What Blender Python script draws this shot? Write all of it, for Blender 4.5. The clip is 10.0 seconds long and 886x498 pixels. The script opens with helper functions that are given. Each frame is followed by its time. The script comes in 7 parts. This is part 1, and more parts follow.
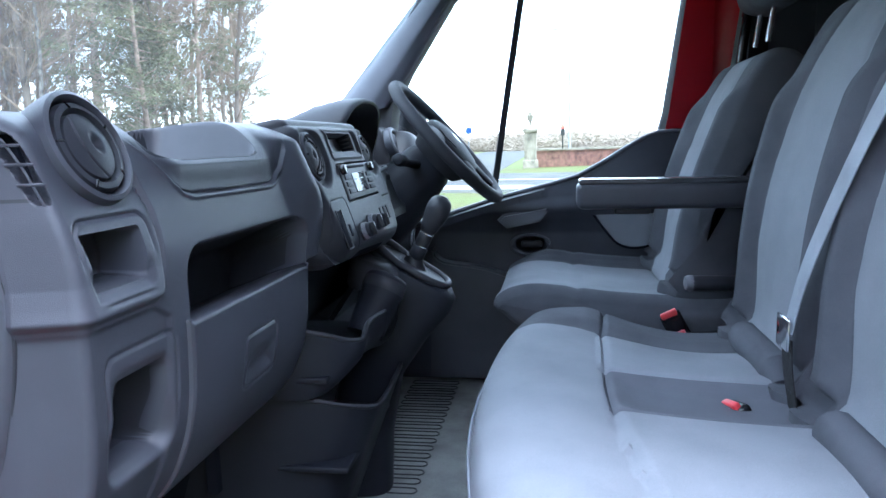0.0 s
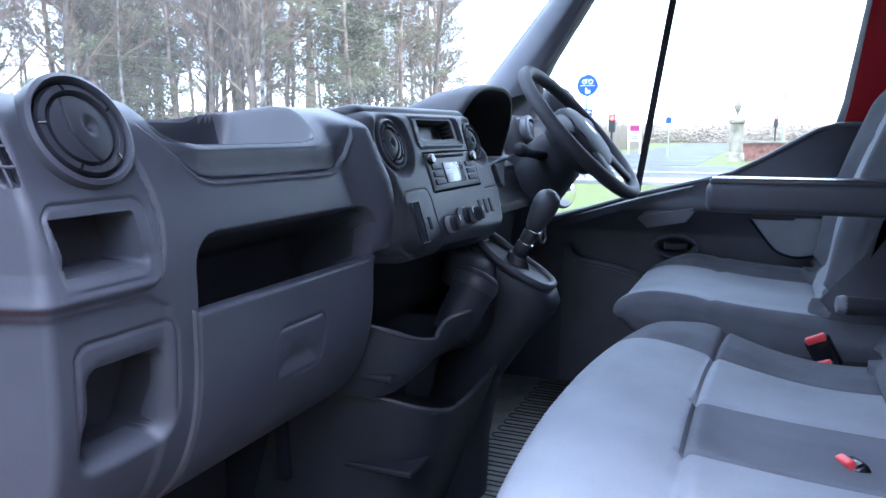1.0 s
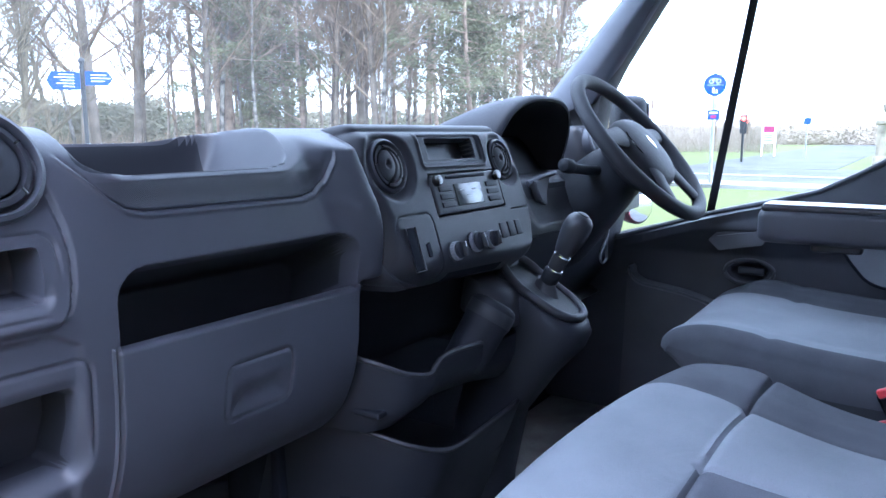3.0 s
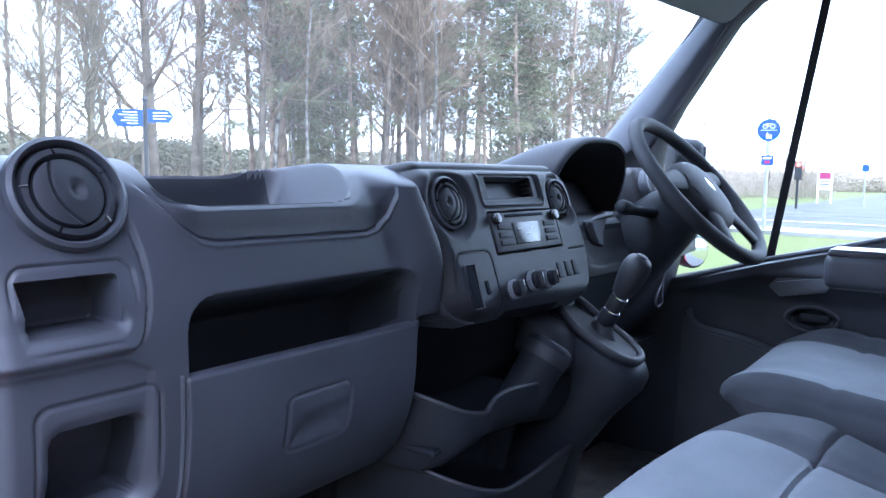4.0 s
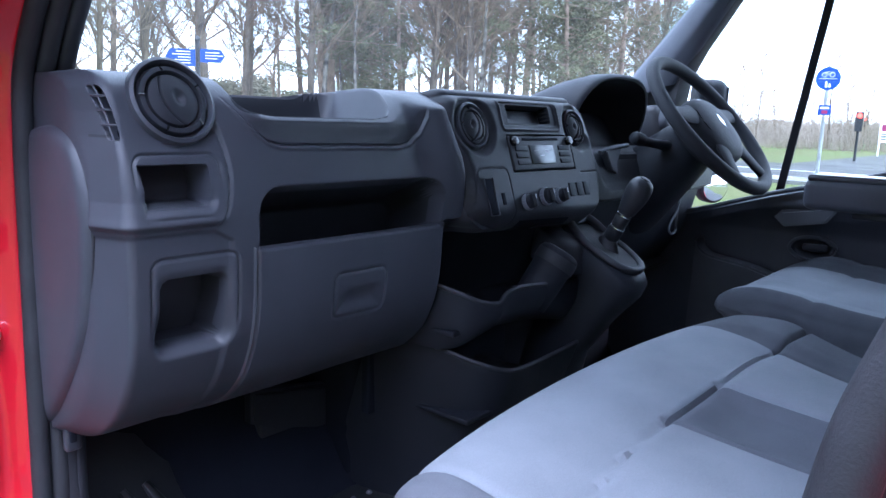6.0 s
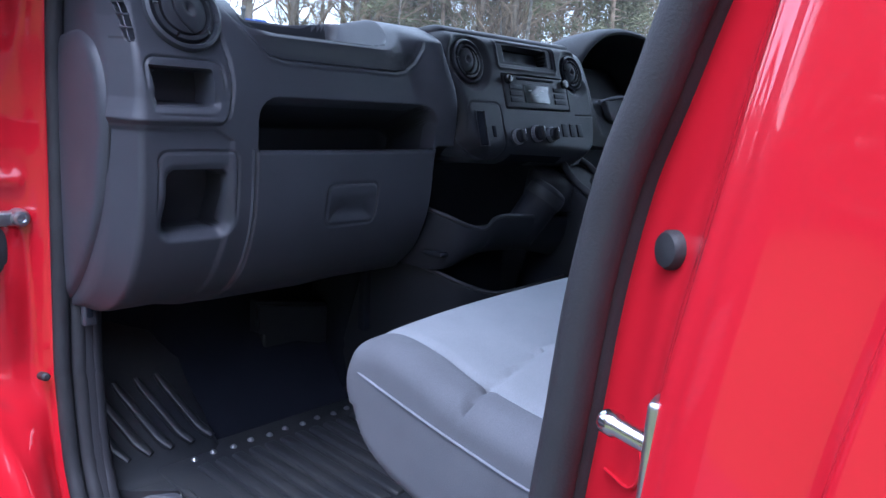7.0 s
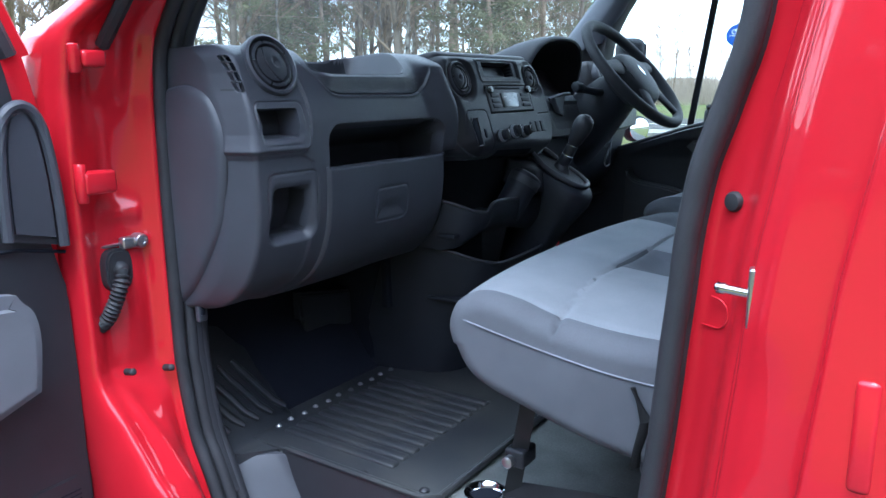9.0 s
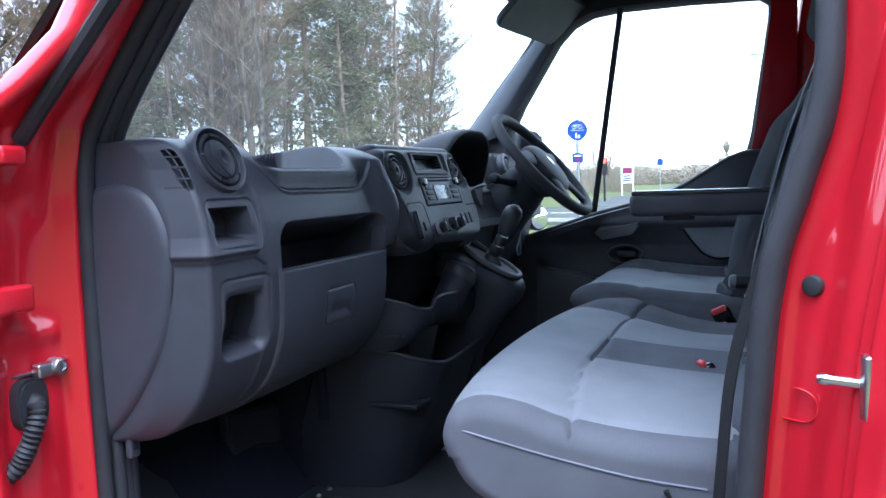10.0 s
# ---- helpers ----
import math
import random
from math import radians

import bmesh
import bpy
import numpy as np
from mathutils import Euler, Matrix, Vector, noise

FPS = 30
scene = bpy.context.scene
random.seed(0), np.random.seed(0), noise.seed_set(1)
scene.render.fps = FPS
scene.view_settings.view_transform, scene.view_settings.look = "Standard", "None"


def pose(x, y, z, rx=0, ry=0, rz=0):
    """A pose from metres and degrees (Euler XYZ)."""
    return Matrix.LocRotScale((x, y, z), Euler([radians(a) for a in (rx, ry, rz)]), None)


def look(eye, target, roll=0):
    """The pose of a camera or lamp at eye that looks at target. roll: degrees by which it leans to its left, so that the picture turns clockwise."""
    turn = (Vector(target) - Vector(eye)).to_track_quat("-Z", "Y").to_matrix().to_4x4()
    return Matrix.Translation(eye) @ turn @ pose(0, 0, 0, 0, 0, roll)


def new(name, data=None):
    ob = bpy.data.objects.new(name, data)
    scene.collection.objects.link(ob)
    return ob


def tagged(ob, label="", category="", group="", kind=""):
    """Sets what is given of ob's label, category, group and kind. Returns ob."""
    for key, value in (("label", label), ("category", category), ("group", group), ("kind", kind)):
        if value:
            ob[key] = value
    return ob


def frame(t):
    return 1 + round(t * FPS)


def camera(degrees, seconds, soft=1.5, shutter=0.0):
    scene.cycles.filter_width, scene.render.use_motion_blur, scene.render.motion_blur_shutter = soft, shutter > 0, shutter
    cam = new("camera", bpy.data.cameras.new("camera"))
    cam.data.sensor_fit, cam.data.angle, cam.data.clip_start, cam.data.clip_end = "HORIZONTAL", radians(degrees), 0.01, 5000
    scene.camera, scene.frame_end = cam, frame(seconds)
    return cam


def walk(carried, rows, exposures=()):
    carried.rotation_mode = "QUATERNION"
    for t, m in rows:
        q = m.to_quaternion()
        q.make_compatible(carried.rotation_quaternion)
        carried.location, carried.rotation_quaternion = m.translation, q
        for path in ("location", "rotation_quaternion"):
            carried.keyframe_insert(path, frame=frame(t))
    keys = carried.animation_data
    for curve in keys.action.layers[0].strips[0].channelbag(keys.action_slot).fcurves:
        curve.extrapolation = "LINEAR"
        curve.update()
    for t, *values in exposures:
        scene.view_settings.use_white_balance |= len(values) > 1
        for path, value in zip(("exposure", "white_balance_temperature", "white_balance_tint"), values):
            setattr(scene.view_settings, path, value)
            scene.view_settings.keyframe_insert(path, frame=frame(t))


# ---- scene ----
cam = camera(61.6, 10.0)
PATH = [
    (0, (-1.331, 0.022, 1.436), (0.625, 0.321, 1.15), -1.4),
    (0.5, (-1.297, -0.091, 1.444), (0.592, 0.508, 1.172), -1.4),
    (1, (-1.204, -0.114, 1.435), (0.609, 0.672, 1.125), -0.3),
    (1.5, (-1.115, -0.165, 1.445), (0.644, 0.722, 1.103), 0.8),
    (2, (-1.076, -0.206, 1.45), (0.635, 0.776, 1.12), 1.0),
    (3.3, (-1.051, -0.228, 1.464), (0.593, 0.877, 1.186), 0.1),
    (3.5, (-1.05, -0.226, 1.463), (0.575, 0.913, 1.217), 0.6),
    (4, (-1.067, -0.215, 1.459), (0.537, 0.962, 1.257), 0.8),
    (4.5, (-1.119, -0.22, 1.454), (0.491, 0.946, 1.229), 0.1),
    (5, (-1.159, -0.289, 1.445), (0.428, 0.896, 1.172), 0.5),
    (5.5, (-1.203, -0.347, 1.432), (0.335, 0.889, 1.107), 1.1),
    (5.7, (-1.199, -0.354, 1.435), (0.333, 0.885, 1.097), 1.4),
    (6.8, (-1.206, -0.438, 1.37), (0.242, 0.889, 0.991), 3.3),
    (7, (-1.228, -0.493, 1.356), (0.218, 0.829, 0.954), 3.9),
    (7.5, (-1.325, -0.524, 1.386), (0.178, 0.714, 0.933), 2.4),
    (8, (-1.492, -0.494, 1.396), (0.08, 0.634, 0.891), -0.9),
    (8.5, (-1.576, -0.507, 1.396), (0.004, 0.62, 0.915), -0.8),
    (9, (-1.604, -0.503, 1.396), (0.009, 0.603, 0.976), -0.7),
    (9.5, (-1.598, -0.381, 1.399), (0.161, 0.534, 1.133), -1.5),
    (10, (-1.613, -0.306, 1.395), (0.216, 0.482, 1.213), -2.1),
]
EXPOSURES = [(0.0, 2.20, 5350, 10), (1.0, 2.30, 5250, 17), (2.0, 2.52, 5200, 17), (3.5, 2.36, 5150, 17), (4.9, 2.15, 5150, 17), (5.7, 1.88, 5150, 17), (7.5, 1.44, 5250, 16), (8.1, 1.60, 5250, 15), (8.6, 1.54, 5250, 6), (9.3, 1.54, 5300, 5), (10.0, 1.60, 5300, 11)]
walk(cam, [(t, look(eye, target, roll)) for t, eye, target, roll in PATH], EXPOSURES)

# ---- world and light ----
world = bpy.data.worlds.new("overcast_sky")
scene.world = world
world.use_nodes = True
wn = world.node_tree
wn.nodes.clear()
w_out = wn.nodes.new("ShaderNodeOutputWorld")
w_bg = wn.nodes.new("ShaderNodeBackground")
w_sky = wn.nodes.new("ShaderNodeTexSky")
w_sky.sky_type = "NISHITA"
w_sky.sun_disc = False
SUN_EL, SUN_AZ = radians(67), radians(240)
w_sky.sun_elevation, w_sky.sun_rotation = SUN_EL, SUN_AZ
w_scale = wn.nodes.new("ShaderNodeVectorMath")
w_scale.operation = "SCALE"
w_scale.inputs["Scale"].default_value = 0.3
w_mix = wn.nodes.new("ShaderNodeMix")
w_mix.data_type = "RGBA"
w_mix.inputs["Factor"].default_value = 0.7
w_mix.inputs["B"].default_value = (1.75, 1.8, 1.92, 1)
wn.links.new(w_sky.outputs["Color"], w_scale.inputs[0])
wn.links.new(w_scale.outputs["Vector"], w_mix.inputs["A"])
wn.links.new(w_mix.outputs["Result"], w_bg.inputs["Color"])
wn.links.new(w_bg.outputs["Background"], w_out.inputs["Surface"])
w_bg.inputs["Strength"].default_value = 1.0

sun_data = bpy.data.lights.new("sun", "SUN")
sun_data.energy, sun_data.angle, sun_data.color = 1.3, radians(26), (1.0, 0.97, 0.94)
sun = new("sun", sun_data)
sun.matrix_world = look((0, 0, 30), (6.8, 3.9, 30 - 18.5))


# ---- materials ----
def material(name, color, rough=0.5, metal=0.0, grain=0.0, grain_scale=400.0, vary=0.12, vary_scale=9.0, coat=0.0,
             bump=0.15, spec=0.5, stain=None, stain_scale=3.0, object_random=0.0, weave=0.0, rough_vary=0.08):
    """A surface with colour variation at two scales, roughness variation and fine relief."""
    m = bpy.data.materials.new(name)
    m.use_nodes = True
    nt = m.node_tree
    n, l = nt.nodes, nt.links
    p = n["Principled BSDF"]
    p.inputs["Roughness"].default_value, p.inputs["Metallic"].default_value = rough, metal
    p.inputs["Specular IOR Level"].default_value = spec
    p.inputs["Coat Weight"].default_value = coat
    p.inputs["Coat Roughness"].default_value = 0.04
    tc = n.new("ShaderNodeTexCoord")
    big = n.new("ShaderNodeTexNoise")
    big.inputs["Scale"].default_value, big.inputs["Detail"].default_value = vary_scale, 6
    l.new(tc.outputs["Object"], big.inputs["Vector"])
    fine = n.new("ShaderNodeTexNoise")
    fine.inputs["Scale"].default_value, fine.inputs["Detail"].default_value = grain_scale, 3
    l.new(tc.outputs["Object"], fine.inputs["Vector"])
    mixed = n.new("ShaderNodeMix")
    mixed.data_type = "RGBA"
    other = stain or tuple(c * (1 - 2.2 * vary) for c in color)
    mixed.inputs["A"].default_value = (*[c * (1 + vary) for c in color], 1)
    mixed.inputs["B"].default_value = (*other, 1)
    ramp = n.new("ShaderNodeMapRange")
    ramp.inputs["From Min"].default_value, ramp.inputs["From Max"].default_value = 0.38, 0.72
    l.new(big.outputs["Fac"], ramp.inputs["Value"])
    l.new(ramp.outputs["Result"], mixed.inputs["Factor"])
    last = mixed.outputs["Result"]
    hsv = n.new("ShaderNodeHueSaturation")
    l.new(last, hsv.inputs["Color"])
    add = n.new("ShaderNodeMapRange")
    add.inputs["To Min"].default_value, add.inputs["To Max"].default_value = 1 - grain, 1 + grain
    l.new(fine.outputs["Fac"], add.inputs["Value"])
    if object_random:
        info = n.new("ShaderNodeObjectInfo")
        r = n.new("ShaderNodeMapRange")
        r.inputs["To Min"].default_value, r.inputs["To Max"].default_value = 1 - object_random, 1 + object_random
        l.new(info.outputs["Random"], r.inputs["Value"])
        mul = n.new("ShaderNodeMath")
        mul.operation = "MULTIPLY"
        l.new(r.outputs["Result"], mul.inputs[0])
        l.new(add.outputs["Result"], mul.inputs[1])
        l.new(mul.outputs["Value"], hsv.inputs["Value"])
    else:
        l.new(add.outputs["Result"], hsv.inputs["Value"])
    l.new(hsv.outputs["Color"], p.inputs["Base Color"])
    rv = n.new("ShaderNodeMapRange")
    rv.inputs["To Min"].default_value, rv.inputs["To Max"].default_value = max(rough - rough_vary, 0.02), min(rough + rough_vary, 1)
    l.new(big.outputs["Fac"], rv.inputs["Value"])
    l.new(rv.outputs["Result"], p.inputs["Roughness"])
    if bump:
        b = n.new("ShaderNodeBump")
        b.inputs["Strength"].default_value, b.inputs["Distance"].default_value = bump, 0.001
        height = fine.outputs["Fac"]
        if weave:
            wv = n.new("ShaderNodeTexWave")
            wv.inputs["Scale"].default_value, wv.inputs["Distortion"].default_value = weave, 1.5
            wv.bands_direction = "DIAGONAL"
            l.new(tc.outputs["Object"], wv.inputs["Vector"])
            s = n.new("ShaderNodeMath")
            s.operation = "ADD"
            l.new(wv.outputs["Fac"], s.inputs[0])
            l.new(fine.outputs["Fac"], s.inputs[1])
            height = s.outputs["Value"]
        l.new(height, b.inputs["Height"])
        l.new(b.outputs["Normal"], p.inputs["Normal"])
    return m


def glass_material(name, tint=(0.93, 0.97, 0.95), floor=0.04):
    """A thin clear pane: it lets the view through and mirrors more at a slant."""
    m = bpy.data.materials.new(name)
    m.use_nodes = True
    n, l = m.node_tree.nodes, m.node_tree.links
    n.clear()
    out = n.new("ShaderNodeOutputMaterial")
    clear, gloss, mix = n.new("ShaderNodeBsdfTransparent"), n.new("ShaderNodeBsdfGlossy"), n.new("ShaderNodeMixShader")
    clear.inputs["Color"].default_value = (*tint, 1)
    gloss.inputs["Roughness"].default_value = 0.01
    lw = n.new("ShaderNodeLayerWeight")
    lw.inputs["Blend"].default_value = 0.5
    pw = n.new("ShaderNodeMath")
    pw.operation, pw.inputs[1].default_value = "POWER", 5.0
    ad = n.new("ShaderNodeMapRange")
    ad.inputs["To Min"].default_value, ad.inputs["To Max"].default_value = floor, 0.7
    l.new(lw.outputs["Facing"], pw.inputs[0])
    l.new(pw.outputs["Value"], ad.inputs["Value"])
    l.new(ad.outputs["Result"], mix.inputs["Fac"])
    l.new(clear.outputs[0], mix.inputs[1])
    l.new(gloss.outputs[0], mix.inputs[2])
    l.new(mix.outputs[0], out.inputs["Surface"])
    return m


def dusty_glass_material(name, dust):
    """Window glass with a thin film of dust that catches the daylight."""
    m = glass_material(name)
    n, l = m.node_tree.nodes, m.node_tree.links
    out = next(k for k in n if k.type == "OUTPUT_MATERIAL")
    clean = out.inputs["Surface"].links[0].from_socket
    film, mix = n.new("ShaderNodeBsdfTranslucent"), n.new("ShaderNodeMixShader")
    film.inputs["Color"].default_value = (0.85, 0.80, 0.72, 1)
    tc, spots, amount = n.new("ShaderNodeTexCoord"), n.new("ShaderNodeTexNoise"), n.new("ShaderNodeMapRange")
    spots.inputs["Scale"].default_value, spots.inputs["Detail"].default_value = 5.0, 8
    l.new(tc.outputs["Object"], spots.inputs["Vector"])
    amount.inputs["To Min"].default_value, amount.inputs["To Max"].default_value = dust * 0.5, dust * 1.5
    l.new(spots.outputs["Fac"], amount.inputs["Value"])
    l.new(amount.outputs["Result"], mix.inputs["Fac"])
    l.new(clean, mix.inputs[1])
    l.new(film.outputs[0], mix.inputs[2])
    l.new(mix.outputs[0], out.inputs["Surface"])
    return m


def glow_material(name, color, strength):
    m = bpy.data.materials.new(name)
    m.use_nodes = True
    p = m.node_tree.nodes["Principled BSDF"]
    p.inputs["Base Color"].default_value = (*color, 1)
    p.inputs["Emission Color"].default_value = (*color, 1)
    p.inputs["Emission Strength"].default_value = strength
    return m


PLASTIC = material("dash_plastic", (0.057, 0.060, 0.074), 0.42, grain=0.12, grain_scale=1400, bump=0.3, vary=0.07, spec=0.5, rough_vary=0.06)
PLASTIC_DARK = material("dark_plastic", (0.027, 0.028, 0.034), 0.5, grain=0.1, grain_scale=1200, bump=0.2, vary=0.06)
PLASTIC_SOFT = material("stack_plastic", (0.031, 0.0325, 0.040), 0.5, grain=0.1, grain_scale=1500, bump=0.18, vary=0.05, spec=0.35)
PLASTIC_GREY = material("grey_plastic", (0.16, 0.165, 0.185), 0.5, grain=0.08, grain_scale=900, bump=0.15, vary=0.05)
PAD = material("ribbed_pad_plastic", (0.044, 0.046, 0.056), 0.5, grain=0.1, grain_scale=1400, bump=0.35, vary=0.05, weave=330)
WHEEL = material("wheel_plastic", (0.036, 0.037, 0.043), 0.68, grain=0.1, grain_scale=1400, bump=0.25, vary=0.06, spec=0.3)
# Near-black for black parts, and a shaded copy of the plastic low down.
BLACK_AND_SHADE = material("black_and_shade_plastic", (0.018, 0.020, 0.027), 0.55, grain=0.1, grain_scale=1200, bump=0.2, vary=0.06, spec=0.3)
ARM_TOP = material("armrest_vinyl", (0.05, 0.052, 0.06), 0.24, grain=0.1, grain_scale=900, bump=0.08, vary=0.06, spec=0.6)
PLASTIC_MID = material("mid_grey_plastic", (0.085, 0.089, 0.104), 0.5, grain=0.1, grain_scale=1200, bump=0.2, vary=0.06)
# Much paler copy of the mat rubber; the glare on it is in the colour.
MAT_GREY = material("glare_grey_rubber", (0.26, 0.265, 0.25), 0.45, grain=0.2, grain_scale=300, bump=0.3, vary=0.15, vary_scale=14)
BLACK = material("black_gloss", (0.008, 0.008, 0.01), 0.22, bump=0, vary=0.05)
# Black for gauges and joints; also paints the shade in recesses and footwell.
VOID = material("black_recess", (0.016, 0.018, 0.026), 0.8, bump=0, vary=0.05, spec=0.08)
FABRIC = material("light_grey_cloth", (0.245, 0.257, 0.284), 0.92, grain=0.22, grain_scale=900, bump=0.35, vary=0.05, vary_scale=9, spec=0.2, weave=420)
FABRIC_DARK = material("dark_grey_cloth", (0.102, 0.106, 0.121), 0.92, grain=0.2, grain_scale=1000, bump=0.4, vary=0.08, vary_scale=12, spec=0.2, weave=420)
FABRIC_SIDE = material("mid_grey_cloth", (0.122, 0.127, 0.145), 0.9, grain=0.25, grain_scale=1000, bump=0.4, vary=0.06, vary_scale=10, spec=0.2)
THREAD = material("seam_thread", (0.20, 0.21, 0.245), 0.85, bump=0.3, grain_scale=2000, grain=0.3)
RED = material("red_paint", (0.565, 0.012, 0.025), 0.35, coat=1.0, bump=0.02, grain_scale=60, vary=0.04, vary_scale=4, rough_vary=0.03, spec=0.12)
RUBBER = material("rubber_seal", (0.026, 0.027, 0.032), 0.6, grain=0.15, grain_scale=700, bump=0.3, vary=0.1, vary_scale=20)
MAT = material("rubber_mat", (0.026, 0.028, 0.033), 0.32, grain=0.25, grain_scale=500, bump=0.35, vary=0.18, vary_scale=6, stain=(0.055, 0.056, 0.056))
VINYL = material("vinyl_floor", (0.15, 0.16, 0.155), 0.5, grain=0.3, grain_scale=260, bump=0.5, vary=0.15, vary_scale=10)
CHROME = material("chrome", (0.8, 0.81, 0.83), 0.14, metal=1.0, bump=0.02, vary=0.05)
STEEL = material("zinc_steel", (0.62, 0.63, 0.66), 0.32, metal=1.0, bump=0.1, vary=0.1, vary_scale=60)
BLACK_STEEL = material("black_steel", (0.014, 0.014, 0.016), 0.42, bump=0.1, vary=0.1, vary_scale=30)
LEATHER = material("gaiter_leather", (0.018, 0.018, 0.021), 0.5, grain=0.2, grain_scale=600, bump=0.5, vary=0.1)
WEBBING = material("belt_webbing", (0.009, 0.009, 0.011), 0.8, grain=0.2, grain_scale=800, bump=0.5, weave=500)
WEBBING_GREY = material("grey_belt_webbing", (0.3, 0.32, 0.36), 0.65, grain=0.2, grain_scale=800, bump=0.4, weave=500)
RED_PLASTIC = material("red_plastic", (0.62, 0.05, 0.06), 0.35, bump=0.05, vary=0.06)
HEADLINER = material("headliner", (0.13, 0.13, 0.14), 0.95, grain=0.2, grain_scale=700, bump=0.5, vary=0.05)
TRIM_DARK = material("pillar_trim", (0.07, 0.076, 0.095), 0.55, grain=0.1, grain_scale=1200, bump=0.2, vary=0.05)
GLASS = glass_material("window_glass")
SCREEN_GLASS = dusty_glass_material("windscreen_glass", 0.009)
MIRROR = material("mirror_silver", (0.9, 0.91, 0.92), 0.03, metal=1.0, bump=0, vary=0.0, rough_vary=0.0)
DISPLAY = material("radio_display", (0.10, 0.11, 0.11), 0.16, bump=0, vary=0.25, vary_scale=30, stain=(0.025, 0.028, 0.03))
WHITE_MARK = material("white_print", (0.75, 0.76, 0.78), 0.5, bump=0, vary=0.03)


# ---- building tools ----
def finish(bm, angle=40):
    bmesh.ops.recalc_face_normals(bm, faces=bm.faces)
    me = bpy.data.meshes.new("mesh")
    bm.to_mesh(me)
    bm.free()
    me.polygons.foreach_set("use_smooth", [True] * len(me.polygons))
    me.set_sharp_from_angle(angle=radians(angle))
    return me


def thing(name, at, label="", category="", group="", kind=""):
    """An Empty at the base of a thing."""
    ob = new(name)
    ob.empty_display_size = 0.05
    ob.location = at
    ob["base"] = tuple(at)
    return tagged(ob, label, category, group, kind)


def part(name, bm, mats, parent, label="", angle=40):
    """One mesh object in world coordinates, held by a thing or a part."""
    me = bm if isinstance(bm, bpy.types.Mesh) else finish(bm, angle)
    for m in (mats if isinstance(mats, (list, tuple)) else [mats]):
        if len(me.materials) < 16 and not (isinstance(bm, bpy.types.Mesh) and len(me.materials)):
            me.materials.append(m)
    ob = new(name, me)
    if parent:
        ob.parent = parent
        ob["base"] = (0.0, 0.0, 0.0)
        base = parent["base"]
        ob.matrix_parent_inverse = Matrix.Translation((-base[0], -base[1], -base[2]))
    return tagged(ob, label)


def solo(name, bm, mats, label="", category="", group="", kind="", angle=40):
    """A thing or a piece of the setting that is one mesh."""
    ob = part(name, bm, mats, None, label, angle)
    ob["base"] = (0.0, 0.0, 0.0)
    return tagged(ob, label, category, group, kind)


def smooth(a, b, x):
    k = min(max((x - a) / (b - a), 0.0), 1.0)
    return k * k * (3 - 2 * k)


def lerp(a, b, k):
    return a + (b - a) * k


def table(x, pairs):
    """Straight lines between (x, value) pairs."""
    if x <= pairs[0][0]:
        return pairs[0][1]
    for (x0, v0), (x1, v1) in zip(pairs, pairs[1:]):
        if x <= x1:
            return lerp(v0, v1, (x - x0) / (x1 - x0))
    return pairs[-1][1]


def curve_points(points, per=8, closed=False):
    """A smooth line through points (Catmull-Rom)."""
    pts = [Vector(p) for p in points]
    n, out = len(pts), []
    for i in range(n if closed else n - 1):
        p0, p1 = pts[(i - 1) % n] if closed or i else pts[0], pts[i]
        p2, p3 = pts[(i + 1) % n], pts[(i + 2) % n] if closed or i + 2 < n else pts[-1]
        for k in range(per):
            t = k / per
            out.append(0.5 * (2 * p1 + (p2 - p0) * t + (2 * p0 - 5 * p1 + 4 * p2 - p3) * t * t + (3 * p1 - p0 - 3 * p2 + p3) * t ** 3))
    if not closed:
        out.append(pts[-1])
    return out


def resample(points, step):
    pts = [Vector(p) for p in points]
    lengths = [0.0]
    for a, b in zip(pts, pts[1:]):
        lengths.append(lengths[-1] + (b - a).length)
    n = max(2, int(lengths[-1] / step) + 1)
    out, j = [], 0
    for i in range(n):
        s = lengths[-1] * i / (n - 1)
        while j < len(pts) - 2 and lengths[j + 1] < s:
            j += 1
        out.append(pts[j].lerp(pts[j + 1], (s - lengths[j]) / max(lengths[j + 1] - lengths[j], 1e-9)))
    return out


def sheet(rows, closed_u=False, bm=None, mat_of=None):
    """Quads over rows of points."""
    bm = bm or bmesh.new()
    vs = [[bm.verts.new(p) for p in row] for row in rows]
    for a, b in zip(vs, vs[1:]):
        n = len(a)
        for i in range(n if closed_u else n - 1):
            j = (i + 1) % n
            f = bm.faces.new((a[i], a[j], b[j], b[i]))
            if mat_of:
                f.material_index = mat_of(f.calc_center_median())
    return bm


def loft(loops, cap=True, bm=None, mat_of=None):
    """A closed skin over loops of equally many points."""
    bm = bm or bmesh.new()
    vs = [[bm.verts.new(p) for p in loop] for loop in loops]
    n = len(vs[0])
    for a, b in zip(vs, vs[1:]):
        for i in range(n):
            j = (i + 1) % n
            f = bm.faces.new((a[i], a[j], b[j], b[i]))
            if mat_of:
                f.material_index = mat_of(f.calc_center_median())
    if cap:
        for loop in (vs[0], vs[-1]):
            f = bm.faces.new(loop)
            if mat_of:
                f.material_index = mat_of(f.calc_center_median())
    return bm


